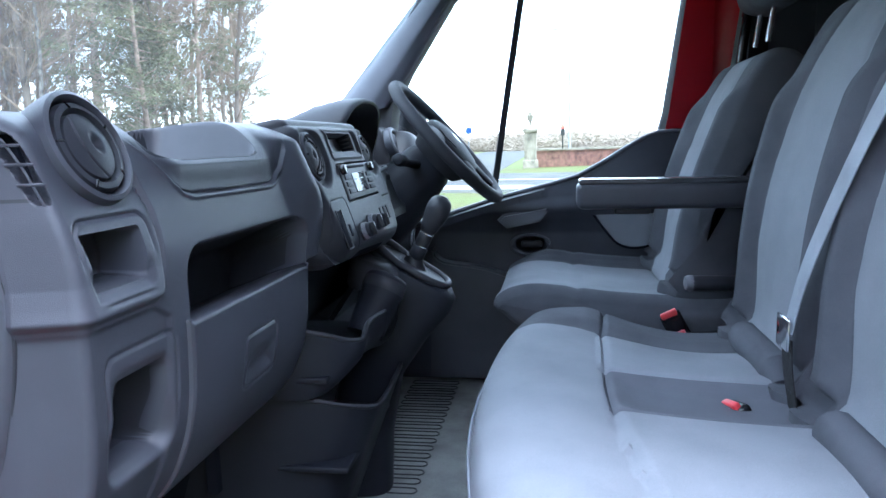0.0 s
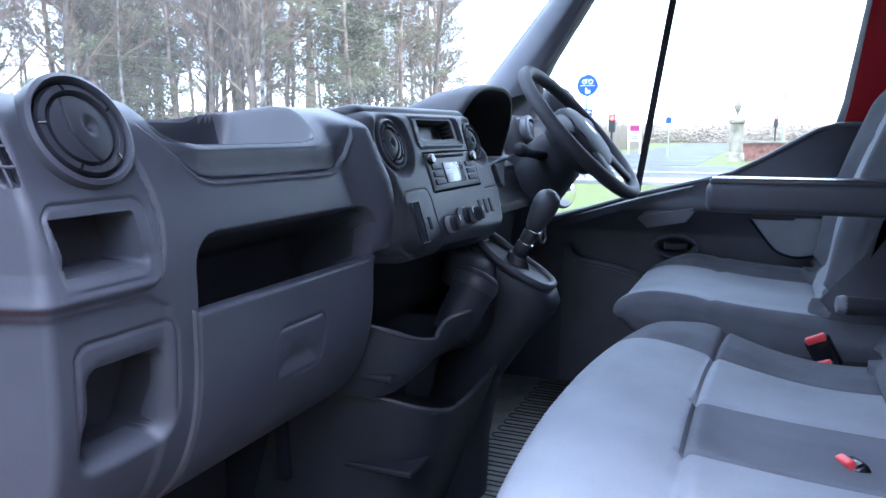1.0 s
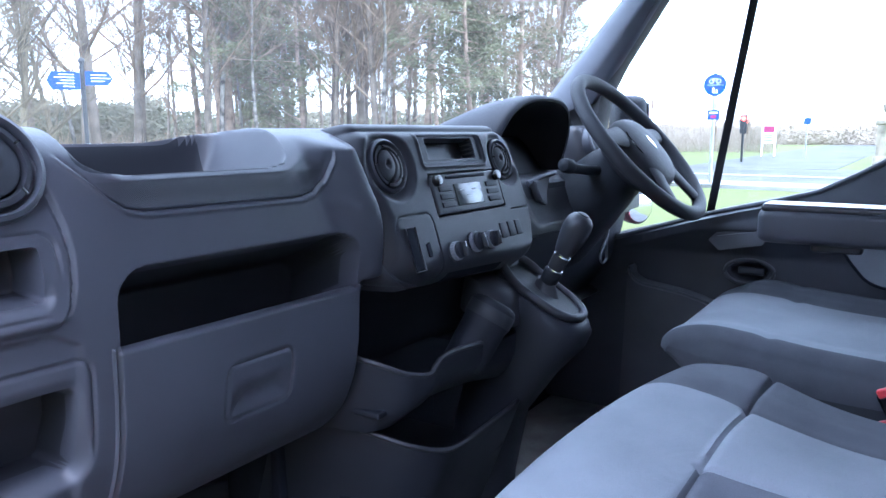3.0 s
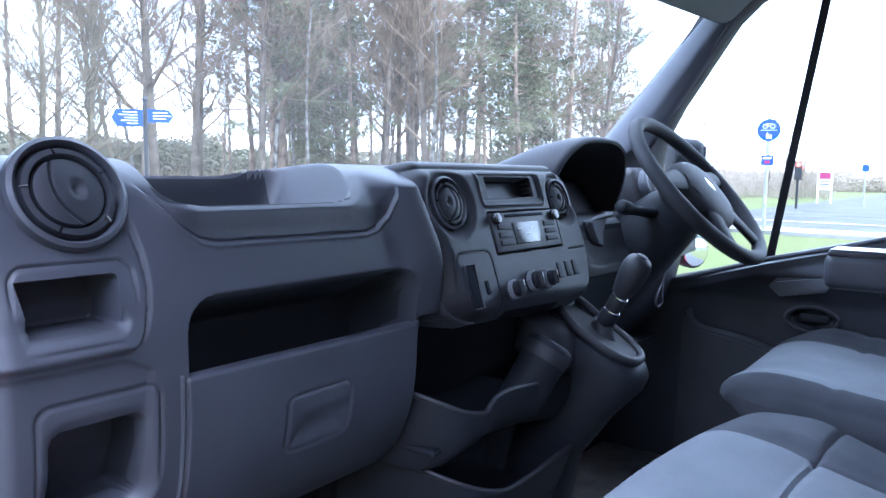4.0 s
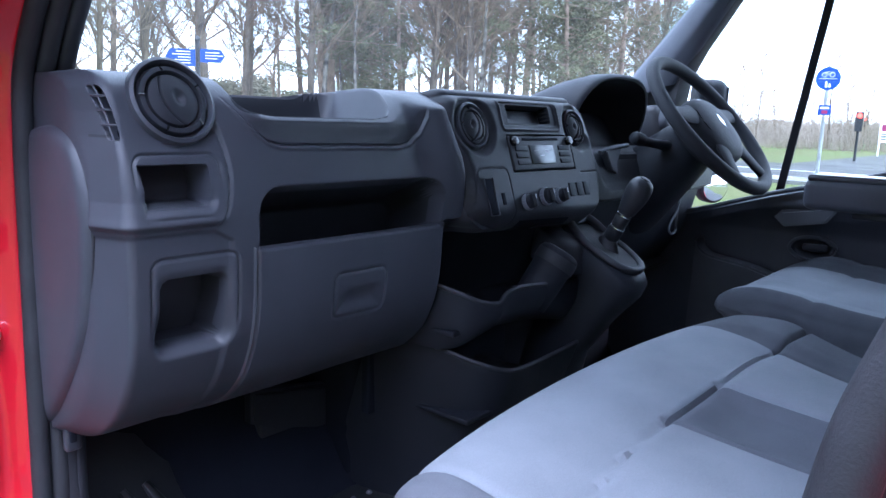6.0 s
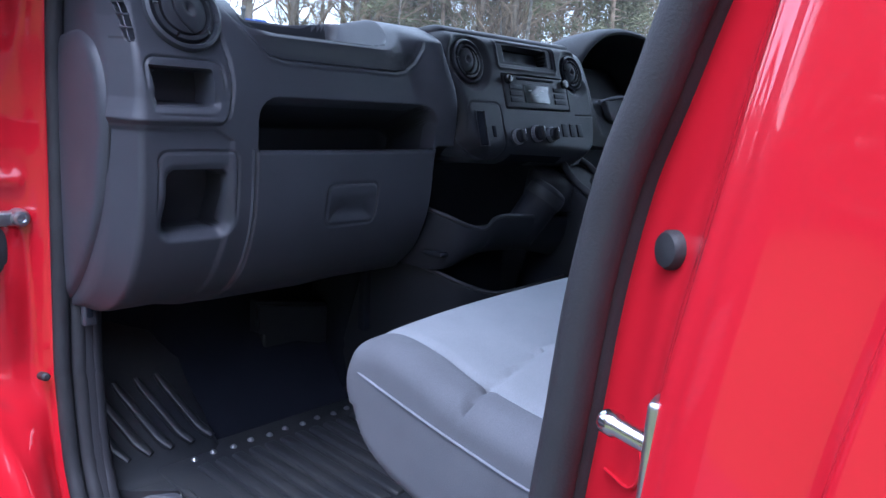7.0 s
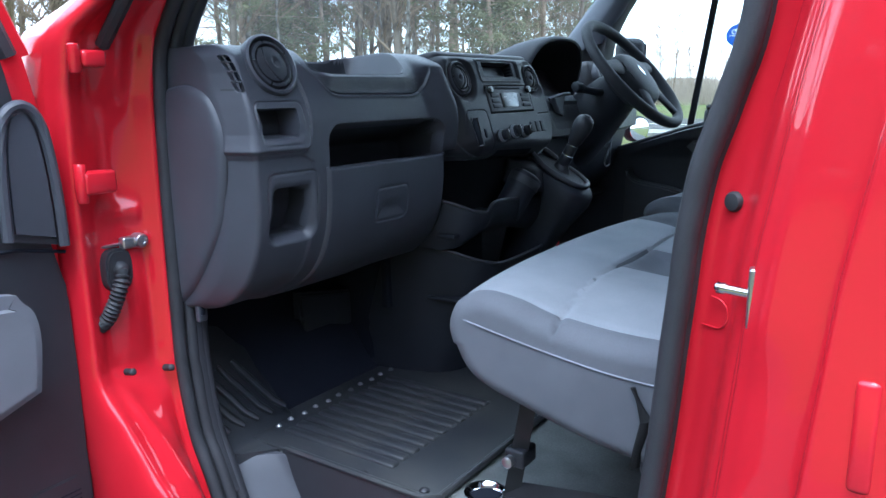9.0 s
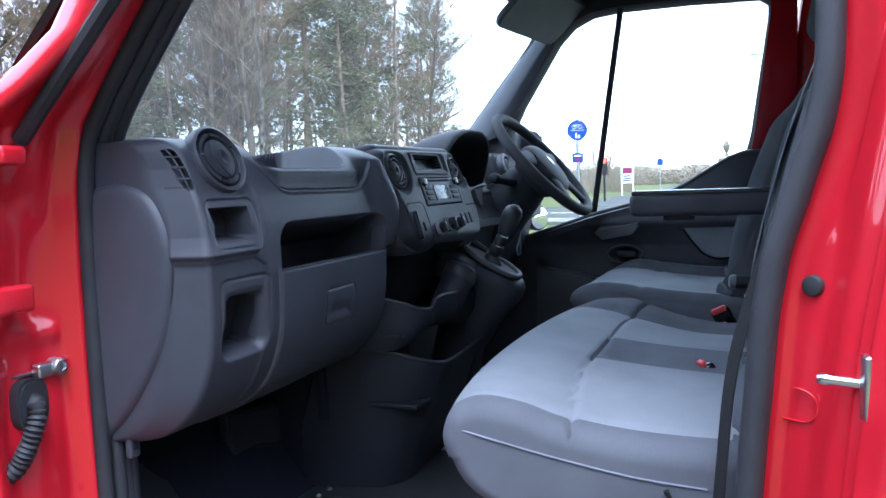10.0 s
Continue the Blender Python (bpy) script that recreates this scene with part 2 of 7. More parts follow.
def thick_sheet(rows, offset, bm=None):
    """A sheet with a second skin moved by offset, closed round the rim."""
    bm = bm or bmesh.new()
    off = Vector(offset)
    top = [[bm.verts.new(p) for p in row] for row in rows]
    low = [[bm.verts.new(Vector(p) + off) for p in row] for row in rows]
    for g in (top, low):
        for a, b in zip(g, g[1:]):
            for i in range(len(a) - 1):
                bm.faces.new((a[i], a[i + 1], b[i + 1], b[i]))
    def rim(t, o):
        for i in range(len(t) - 1):
            bm.faces.new((t[i], t[i + 1], o[i + 1], o[i]))
    rim(top[0], low[0]), rim(top[-1], low[-1])
    rim([r[0] for r in top], [r[0] for r in low]), rim([r[-1] for r in top], [r[-1] for r in low])
    return bm


def frame_of(way, up=(0, 0, 1)):
    w = Vector(way).normalized()
    u = Vector(up).cross(w)
    if u.length < 1e-4:
        u = Vector((1, 0, 0)).cross(w)
    u.normalize()
    return u, w.cross(u), w


def tube(path, radius, n=10, bm=None, closed=False, flat=1.0):
    """A round or flattened bar along a path; radius may be a list."""
    pts = [Vector(p) for p in path]
    loops, up = [], Vector((0.13, 0.21, 1))
    for i, p in enumerate(pts):
        a = pts[i - 1] if i or closed else p
        b = pts[(i + 1) % len(pts)] if closed or i + 1 < len(pts) else p
        u, v, w = frame_of(b - a, up)
        r = radius[i] if isinstance(radius, (list, tuple)) else radius
        loops.append([p + (u * math.cos(k * math.tau / n) + v * flat * math.sin(k * math.tau / n)) * r for k in range(n)])
    if closed:
        loops.append(loops[0])
        bm = bm or bmesh.new()
        vs = [[bm.verts.new(q) for q in loop] for loop in loops[:-1]]
        for i in range(len(vs)):
            a, b = vs[i], vs[(i + 1) % len(vs)]
            for k in range(n):
                bm.faces.new((a[k], a[(k + 1) % n], b[(k + 1) % n], b[k]))
        return bm
    return loft(loops, True, bm)


def turned(center, axis, profile, n=32, bm=None, up=(0, 0, 1), stretch=1.0):
    """A turned body: profile of (radius, height along axis)."""
    u, v, w = frame_of(axis, up)
    c = Vector(center)
    loops = [[c + (u * math.cos(k * math.tau / n) * stretch + v * math.sin(k * math.tau / n)) * max(r, 1e-4) + w * h for k in range(n)] for r, h in profile]
    return loft(loops, True, bm)


def rounded(size, r, at=(0, 0, 0), turn=None, seg=3, bm=None):
    """A box with rounded edges."""
    own = bmesh.new()
    bmesh.ops.create_cube(own, size=1, matrix=Matrix.Diagonal((*size, 1)))
    bmesh.ops.bevel(own, geom=list(own.edges), offset=min(r, min(size) * 0.49), segments=seg, affect="EDGES", profile=0.5)
    m = Matrix.Translation(at) @ (turn or Matrix.Identity(4))
    bmesh.ops.transform(own, matrix=m, verts=own.verts)
    if bm is None:
        return own
    me = bpy.data.meshes.new("piece")
    own.to_mesh(me)
    own.free()
    bm.from_mesh(me)
    bpy.data.meshes.remove(me)
    return bm


def plate(outline, offset, bevel=0.002, bm=None):
    """A flat outline drawn out by an offset, with bevelled rims."""
    own = bmesh.new()
    f = own.faces.new([own.verts.new(p) for p in outline])
    geo = bmesh.ops.extrude_face_region(own, geom=[f])
    bmesh.ops.translate(own, vec=offset, verts=[g for g in geo["geom"] if isinstance(g, bmesh.types.BMVert)])
    bmesh.ops.recalc_face_normals(own, faces=own.faces)
    if bevel:
        big = [g for g in own.faces if len(g.verts) == len(outline)]
        bmesh.ops.bevel(own, geom=list({e for g in big for e in g.edges}), offset=bevel, segments=2, affect="EDGES")
    return own


def box_sd(x, z, x0, x1, z0, z1, r):
    """Signed distance from a rounded rectangle, inside negative."""
    dx, dz = abs(x - (x0 + x1) / 2) - (x1 - x0) / 2 + r, abs(z - (z0 + z1) / 2) - (z1 - z0) / 2 + r
    return math.hypot(max(dx, 0), max(dz, 0)) + min(max(dx, dz), 0) - r


def pit(sd, depth, edge):
    return depth * (1 - smooth(-edge, 0, sd))


def groove(sd, depth, half):
    return depth * max(0.0, 1 - abs(sd) / half)


# ---- the van's shell ----
FLOOR = 0.735

bm = rounded((1.52, 1.22, 0.05), 0.004, (0.04, -0.02, FLOOR - 0.025))
solo("cab_floor", bm, VINYL, "grey vinyl cab floor of the van", "floor", kind="structure")
# toe board rising to the bulkhead in front of the feet
# Black here puts the footwell's deep shade into the colour.
toe = [[Vector((x, y, z)) for x in (-0.82, -0.4, 0.0, 0.4, 0.82)] for y, z in ((0.54, 0.728), (0.60, 0.75), (0.72, 0.92), (0.76, 1.0), (0.78, 1.415))]
solo("wall_front", thick_sheet(toe, (0, 0.02, -0.02)), VOID, "bulkhead ahead of the footwell, drawn black for the shade there", "wall", kind="structure")
bm = rounded((1.9, 0.03, 1.5), 0.004, (0, -0.66, 1.3))
solo("wall_back", bm, PLASTIC_DARK, "dark partition wall behind the seats", "wall", kind="structure")
# headliner
rows = []
for y, z in ((0.30, 1.905), (0.26, 1.945), (0.15, 1.965), (-0.1, 1.975), (-0.64, 1.975)):
    rows.append([Vector((x, y + 0.05 * (1 - (x / 0.85) ** 2), z + 0.02 * (1 - (x / 0.85) ** 2))) for x in np.linspace(-0.85, 0.85, 15)])
solo("ceiling", thick_sheet(rows, (0, 0, 0.02)), HEADLINER, "grey cloth roof lining of the cab", "ceiling", kind="structure")
rows = []
for y, z in ((0.36, 1.90), (0.25, 1.985), (0.05, 2.02), (-0.7, 2.03), (-3.7, 2.03)):
    rows.append([Vector((x, y + 0.06 * (1 - (x / 0.97) ** 2), z + 0.04 * (1 - (x / 0.97) ** 2))) for x in np.linspace(-0.97, 0.97, 17)])
solo("van_roof", thick_sheet(rows, (0, 0, 0.025)), RED, "red painted steel roof of the van", "roof", kind="structure")
# load body behind the cab
for side, nm in ((-1, "van_side_near"), (1, "van_side_far")):
    rows = [[Vector((side * (1.03 - 0.05 * max(0, z - 1.2) ** 2), y, z)) for y in np.linspace(-0.68, -3.7, 7)] for z in (0.45, 0.7, 1.2, 1.6, 1.9, 2.05)]
    solo(nm, thick_sheet(rows, (-side * 0.03, 0, 0)), RED, "red painted steel side of the load body", "van side", kind="structure")
solo("van_back", rounded((2.0, 0.04, 1.6), 0.01, (0, -3.7, 1.25)), RED, "red rear of the load body", "van back", kind="structure")

# seal line round the passenger doorway, from the foot of the front pillar up, back and down the rear pillar
A_LINE = [(-0.855, 0.428, 0.55), (-0.852, 0.466, 0.62), (-0.850, 0.487, 0.667), (-0.850, 0.503, 0.706), (-0.850, 0.523, 0.752), (-0.850, 0.545, 0.799), (-0.850, 0.5585, 0.859), (-0.850, 0.567, 0.92), (-0.850, 0.570, 0.95), (-0.847, 0.574, 1.10), (-0.845, 0.574, 1.27), (-0.845, 0.568, 1.40),
          (-0.845, 0.545, 1.49), (-0.845, 0.42, 1.644), (-0.84, 0.25, 1.83)]
TOP_LINE = [(-0.84, 0.18, 1.90), (-0.84, 0.05, 1.935), (-0.84, -0.24, 1.945), (-0.853, -0.345, 1.90)]
B_LINE = [(-0.880, -0.366, 1.80), (-0.900, -0.360, 1.66), (-0.914, -0.358, 1.54), (-0.918, -0.356, 1.475), (-0.918, -0.349, 1.43), (-0.918, -0.338, 1.393), (-0.918, -0.330, 1.365), (-0.918, -0.319, 1.33), (-0.918, -0.312, 1.293),
          (-0.918, -0.307, 1.254), (-0.918, -0.303, 1.20), (-0.918, -0.299, 1.155), (-0.918, -0.295, 1.10), (-0.918, -0.291, 1.05), (-0.917, -0.285, 0.99), (-0.916, -0.276, 0.90), (-0.914, -0.262, 0.78), (-0.910, -0.240, 0.66)]
PILLAR_FACE = [(0.66, -0.236), (0.80, -0.257), (0.96, -0.278), (1.10, -0.290), (1.26, -0.304), (1.41, -0.328), (1.54, -0.352), (1.75, -0.362)]


def a_y(z):
    return table(z, [(p[2], p[1]) for p in A_LINE])


def b_y(z):
    return table(z, [(p[2], p[1]) for p in reversed(B_LINE)])


seal = curve_points(A_LINE + TOP_LINE + B_LINE, 6)
doorway_seal = thing("door_seal", (-0.86, 0.1, 0.66), "black rubber weather seal round the open doorway", "door seal")
part("outer_bulb", tube(seal, 0.0115, 12), RUBBER, doorway_seal)
inner = [p + Vector((0.022 if p.y > -0.1 else 0.017, -0.004 if p.y > 0 else -0.003, 0)) for p in seal]
part("inner_lip", tube(inner, 0.0115, 10), RUBBER, doorway_seal)
inner = [p + Vector((0.042 if p.y > -0.1 else 0.031, -0.006 if p.y > 0 else -0.002, 0)) for p in seal]
part("trim_lip", tube(inner, 0.011, 10), PLASTIC_DARK, doorway_seal)

# front pillar on the passenger side
def folds(x, z):
    """Pressed ridges that sweep down the foot of the pillar, and a small ledge above."""
    a = table(z, [(0.60, -0.962), (0.72, -0.968), (0.79, -0.975), (0.90, -0.980), (0.95, -0.985)])
    b = table(z, [(0.60, -0.902), (0.75, -0.912), (0.815, -0.922), (0.89, -0.942), (0.925, -0.955)])
    low = smooth(0.93, 0.87, z)
    ridge = 0.007 * low * (math.exp(-((x - a) / 0.011) ** 2) + math.exp(-((x - b) / 0.011) ** 2))
    return ridge + 0.012 * math.exp(-((z - 1.205) / 0.013) ** 2) * smooth(-0.950, -0.925, x) * smooth(-0.872, -0.888, x)


zs = list(np.linspace(0.40, 0.74, 14)) + list(np.linspace(0.75, 1.0, 40)) + list(np.linspace(1.012, 1.49, 48)) + [1.54, 1.60, 1.66, 1.72, 1.80, 1.88]
loops = []
for z in zs:
    y, low, slant = a_y(z), smooth(0.95, 0.80, z), smooth(1.47, 1.60, z)
    b = table(z, [(0.40, 0.135), (0.70, 0.125), (0.778, 0.102), (0.834, 0.070), (0.875, 0.044), (0.905, 0.020), (0.925, 0.007), (0.945, 0.0)])
    wave = 0.012 * math.sin((z - 0.7) * 14) * (1 - low) * (1 - slant)
    x = 0.0
    pts = [(-0.842, 0.012), (-0.856, 0.010), (-0.866, 0.020), (-0.878, 0.034 - 0.35 * b), (-0.900, 0.040 - 0.72 * b + wave), (-0.925, 0.046 - 0.96 * b + wave), (-0.950, 0.048 - 1.05 * b),
           (-0.972, 0.036 - 0.95 * b), (-0.985, 0.032 - 0.75 * b), (-0.994, 0.045 - 0.4 * b), (-1.0, 0.07), (-0.99, 0.16), (-0.90, 0.18), (-0.84, 0.16)]
    if slant:
        flat = [(-0.842, 0.012), (-0.852, 0.009), (-0.862, 0.005), (-0.874, 0.000), (-0.888, -0.006), (-0.902, -0.012), (-0.914, -0.017), (-0.925, -0.020), (-0.934, -0.014), (-0.940, 0.008),
                (-0.934, 0.05), (-0.90, 0.085), (-0.87, 0.09), (-0.84, 0.07)]
        pts = [(lerp(a[0], f[0], slant), lerp(a[1], f[1], slant)) for a, f in zip(pts, flat)]
    fine = [(p.x, p.y) for p in curve_points([(px, py, 0) for px, py in pts[:11]], 4)] + pts[11:]
    loops.append([Vector((px + x, y + py - folds(px, z), z)) for px, py in fine])
front_pillar = thing("front_pillar", (-0.92, 0.6, 0.4), "glossy red painted front door pillar", "pillar", kind="structure")
part("jamb", loft(loops), RED, front_pillar, angle=60)
weather = [Vector((-0.930, 0.574 - 1.114 * (z - 1.475), z)) for z in np.linspace(1.468, 1.88, 16)]
part("weather_strip", tube(weather, 0.011, 8), RUBBER, front_pillar, "black rubber strip")
for z, s in ((1.262, 1.0), (1.447, 0.7)):
    hinge = part("hinge", rounded((0.055 * s, 0.04, 0.036 * s), 0.006, (-0.958, a_y(z) + 0.022, z)), RED, front_pillar, "red painted steel hinge")
    part("pin", turned((-0.985, a_y(z) + 0.012, z - 0.03 * s), (0, 0, 1), [(0.007, 0), (0.009, 0.003), (0.009, 0.057 * s), (0.007, 0.06 * s)], 12), RED, hinge)
for z, x in ((0.95, -0.945), (0.935, -0.874)):
    part("plug", turned((x, a_y(z) - 0.004, z), (0, -1, 0.2), [(0.006, -0.02), (0.006, 0.0), (0.003, 0.003)], 12), RUBBER, front_pillar)

# plastic trim over the foot of the front pillar
rows = [[Vector((x, a_y(z) - 0.012 + dy, z)) for x, dy in ((-0.826, 0.0), (-0.815, -0.004), (-0.80, 0.0), (-0.795, 0.03), (-0.795, 0.2))] for z in np.linspace(0.70, 1.06, 8)]
kick = thing("kick_panel", (-0.81, 0.5, 0.70), "dark grey plastic kick panel beside the footwell", "trim panel", kind="structure")
part("panel", sheet(rows), PLASTIC_DARK, kick)
part("catch", rounded((0.02, 0.012, 0.045), 0.004, (-0.822, 0.542, 1.03)), PLASTIC, kick)
part("catch_slot", rounded((0.008, 0.004, 0.018), 0.001, (-0.824, 0.5345, 1.03)), VOID, kick)

# rear pillar on the passenger side
zs = list(np.linspace(0.40, 1.96, 60))
B_FLANGE = [(-0.868, -0.012), (-0.884, -0.010), (-0.900, -0.009), (-0.906, -0.014), (-0.909, -0.026), (-0.915, -0.036)]
B_SECTION = [(-0.924, -0.052), (-0.946, -0.062), (-0.957, -0.0735), (-0.9635, -0.0725), (-0.969, -0.0805), (-0.976, -0.0825), (-0.9835, -0.0775), (-0.990, -0.086),
             (-0.997, -0.098), (-1.004, -0.136), (-1.008, -0.141), (-1.017, -0.143), (-1.021, -0.149), (-1.023, -0.185), (-1.027, -0.24), (-1.03, -0.40), (-0.93, -0.40), (-0.87, -0.30), (-0.86, -0.1)]
loops = []
for z in zs:
    y, ys = table(z, PILLAR_FACE) + 0.3 * max(0, z - 1.75) ** 2, b_y(z)
    shift = 0.05 * smooth(1.35, 1.95, z)
    lean = 0.04 * smooth(1.54, 1.80, z)
    dent = 0.006 * smooth(0.98, 1.02, z) * smooth(1.20, 1.16, z)
    outer = curve_points([Vector((px + lean, ys + py, z)) for px, py in B_FLANGE] + [Vector((px + shift + (dent if 5 <= i <= 8 else 0), y + py, z)) for i, (px, py) in enumerate(B_SECTION[:15])], 4)
    loops.append(outer + [Vector((px + shift, min(y + py, -0.62), z)) for px, py in B_SECTION[15:]])
rear_pillar = thing("rear_pillar", (-0.95, -0.4, 0.4), "glossy red painted rear door pillar with folded steps", "pillar", kind="structure")
part("jamb", loft(loops), RED, rear_pillar, angle=55)
part("bump_stop", turned((-0.914, -0.347, 1.295), (-1, 0.55, 0), [(0.0092, -0.006), (0.0092, 0.003), (0.0078, 0.005), (0.003, 0.006)], 24), RUBBER, rear_pillar, "round black rubber bump stop")
press = [(-0.9095, -0.3235, 1.176), (-0.9135, -0.332, 1.176), (-0.9195, -0.3415, 1.177), (-0.9235, -0.348, 1.183), (-0.9245, -0.350, 1.191), (-0.9235, -0.348, 1.199), (-0.9195, -0.3415, 1.204), (-0.9135, -0.332, 1.205)]
part("pressing", tube(curve_points(press, 4), 0.0010, 6), RED, rear_pillar)
part("pressing", rounded((0.012, 0.017, 0.088), 0.005, (-1.020, -0.472, 1.145)), RED, rear_pillar)

door_striker = thing("door_striker", (-0.965, -0.392, 1.19), "bright zinc door striker bolted to the red pillar", "door striker")
part("base_plate", rounded((0.014, 0.006, 0.052), 0.0026, (-0.9795, -0.3795, 1.226), turn=Matrix.Rotation(radians(12.7), 4, "Z"), seg=3), STEEL, door_striker)
part("post", turned((-0.971, -0.382, 1.227), (0.28, 1, 0), [(0.0042, 0.0), (0.0042, 0.026), (0.0053, 0.028), (0.0053, 0.034), (0.004, 0.036)], 18), CHROME, door_striker)

# the cab's step, sill and tread on the passenger side
step = thing("entry_step", (-0.85, 0.1, 0.44), "black plastic entry step below the doorway", "step", kind="structure")
part("well", thick_sheet([[Vector((x, y, z)) for y in (-0.30, 0.1, 0.47)] for x, z in ((-0.722, 0.745), (-0.735, 0.60), (-0.745, 0.50), (-0.96, 0.49), (-0.985, 0.47), (-0.99, 0.38))], (0, 0, -0.006)), PLASTIC_DARK, step)
tread = part("tread", sheet([[Vector((x, y - back, z)) for x, y in ((-0.88, 0.63), (-0.82, 0.575), (-0.775, 0.527), (-0.735, 0.484), (-0.7265, 0.473), (-0.7225, 0.460))] for z, back in ((0.735, -0.05), (0.7365, -0.01), (0.735, 0.0), (0.729, 0.006), (0.70, 0.028), (0.60, 0.105), (0.485, 0.19))]), PLASTIC, step, "dark grey plastic front of the step well")
part("hook", tube([(-0.7990, 0.527, 0.712), (-0.7935, 0.524, 0.700), (-0.7905, 0.512, 0.690), (-0.7945, 0.507, 0.686), (-0.8010, 0.517, 0.688)], 0.0022, 6), PLASTIC_DARK, tread)
part("sill", rounded((0.06, 1.2, 0.16), 0.02, (-0.985, 0.05, 0.40)), RED, step, "red painted sill")

# wheel-arch hump beside the footwell, under the mat
def arch_h(y):
    return table(y, [(0.50, 0.0), (0.555, 0.004), (0.60, 0.035), (0.66, 0.105), (0.74, 0.215)])


rows = [[Vector((x, y, 0.738 + max(0.0, arch_h(y) * k + dz))) for x, k, dz in ((-0.835, 1.1, 0.012), (-0.78, 1.05, 0.006), (-0.70, 1.0, 0.0), (-0.615, 0.95, 0.0), (-0.600, 0.85, -0.006), (-0.592, 0.3, -0.02), (-0.588, 0.0, 0.0))] for y in np.linspace(0.47, 0.745, 18)]
rows = [[Vector((p.x, max(p.y, 0.552 - 0.75 * (p.x + 0.82)), p.z)) for p in row] for row in rows]
arch_mat = thing("wheel_arch_cover", (-0.72, 0.55, 0.735), "black ribbed rubber cover over the wheel arch", "floor cover")
part("sheet", thick_sheet(rows, (0, 0, -0.02)), MAT, arch_mat)
for i in range(5):
    x = -0.759 + i * 0.036
    pts = [Vector((x - 0.62 * (y - 0.587), y, 0.7405 + arch_h(y) * 1.02)) for y in np.linspace(0.578, 0.668, 9)]
    part("rib", tube(pts, [0.007, 0.0105] + [0.011] * 5 + [0.0105, 0.007], 10, flat=0.75), MAT, arch_mat)

# heater duct and a cover plate low on the bulkhead
duct = thing("heater_box", (-0.385, 0.70, 0.82), "dark grey plastic cover low on the bulkhead", "cover plate")
part("cover", plate([Vector((-0.47, 0.690, 0.955)), Vector((-0.30, 0.690, 0.925)), Vector((-0.30, 0.690, 0.838)), Vector((-0.40, 0.690, 0.868)), Vector((-0.47, 0.690, 0.895))], (0, -0.03, 0), 0.006), PLASTIC_DARK, duct)
part("foot", rounded((0.12, 0.09, 0.05), 0.006, (-0.385, 0.72, 0.86)), PLASTIC_DARK, duct)

# floor mat with raised ribs
mat = thing("floor_mat", (-0.4, 0.3, FLOOR), "black moulded rubber floor mat with long raised ribs", "floor mat")
part("sheet", rounded((0.71, 0.50, 0.010), 0.004, (-0.365, 0.375, FLOOR + 0.005)), MAT, mat)
part("edge_bead", tube([(-0.72, 0.46, FLOOR + 0.012), (-0.72, 0.15, FLOOR + 0.012), (-0.70, 0.127, FLOOR + 0.012), (-0.02, 0.127, FLOOR + 0.012)], 0.006, 8), MAT, mat)
bm = rounded((0.022, 0.27, 0.010), 0.0048, (0, 0, 0), seg=3)
bmesh.ops.translate(bm, vec=(-0.66, 0.385, FLOOR + 0.0105), verts=bm.verts)
rib_mesh = finish(bm)
rib_mesh.materials.append(MAT)
for i in range(11):
    rib = part("rib", rib_mesh, MAT, mat)
    rib.matrix_parent_inverse = Matrix.Translation((0.4 + i * 0.0315, -0.3, -FLOOR))
for i in range(12):
    part("stud", turned((-0.66 + i * 0.036, 0.545 + 0.004 * (i % 2), FLOOR + 0.009), (0, 0, 1), [(0.006, 0), (0.006, 0.003), (0.003, 0.006)], 8), STEEL, mat)
for x, y in ((-0.712, 0.283), (-0.70, 0.16), (-0.3, 0.15)):
    part("fastener", turned((x, y, FLOOR + 0.009), (0, 0, 1), [(0.009, 0), (0.009, 0.004), (0.004, 0.008)], 12), PLASTIC_DARK, mat)

driver_mat = thing("floor_mat", (0.45, 0.3, FLOOR), "ribbed rubber mat in the driver's footwell, paled for the glare on it", "floor mat")
part("sheet", rounded((0.82, 0.52, 0.010), 0.004, (0.41, 0.36, FLOOR + 0.005)), MAT_GREY, driver_mat)
loop = [Vector((0.0125 * math.cos(a), 0.055 * (1 if math.sin(a) > 0 else -1) * (0 if abs(math.sin(a)) < 1e-6 else 1) + 0.0125 * math.sin(a), 0)) for a in np.linspace(0.01, math.tau + 0.01, 24, endpoint=False)]
rib_loop = finish(tube([p + Vector((0.045, 0.365, FLOOR + 0.0105)) for p in loop], 0.0020, 6, closed=True))
rib_loop.materials.append(MAT)
for i in range(17):
    rib = part("rib", rib_loop, MAT, driver_mat)
    rib.matrix_parent_inverse = Matrix.Translation((-0.45 + i * 0.042, -0.3, -FLOOR))

# windscreen
rows = []
for k in np.linspace(0, 1, 13):
    y, z = lerp(0.735, 0.30, k), lerp(1.445, 1.93, k)
    rows.append([Vector((x * lerp(0.90, 0.84, k), y + 0.17 * (1 - x * x) * lerp(1, 0.7, k), z + 0.0 * x)) for x in np.linspace(-1, 1, 25)])
windscreen = thing("windscreen", (0, 0.75, 1.44), "slightly dusty laminated windscreen with black edging", "windscreen", kind="structure")
pane = part("pane", thick_sheet(rows, (0, 0.004, 0.003)), SCREEN_GLASS, windscreen)
pane.visible_shadow = False
edge = [r[0] for r in rows] + rows[-1][1:] + [r[-1] for r in reversed(rows[:-1])]
part("edging", tube(edge, 0.016, 6, flat=0.5), BLACK, windscreen, "black rubber edging")

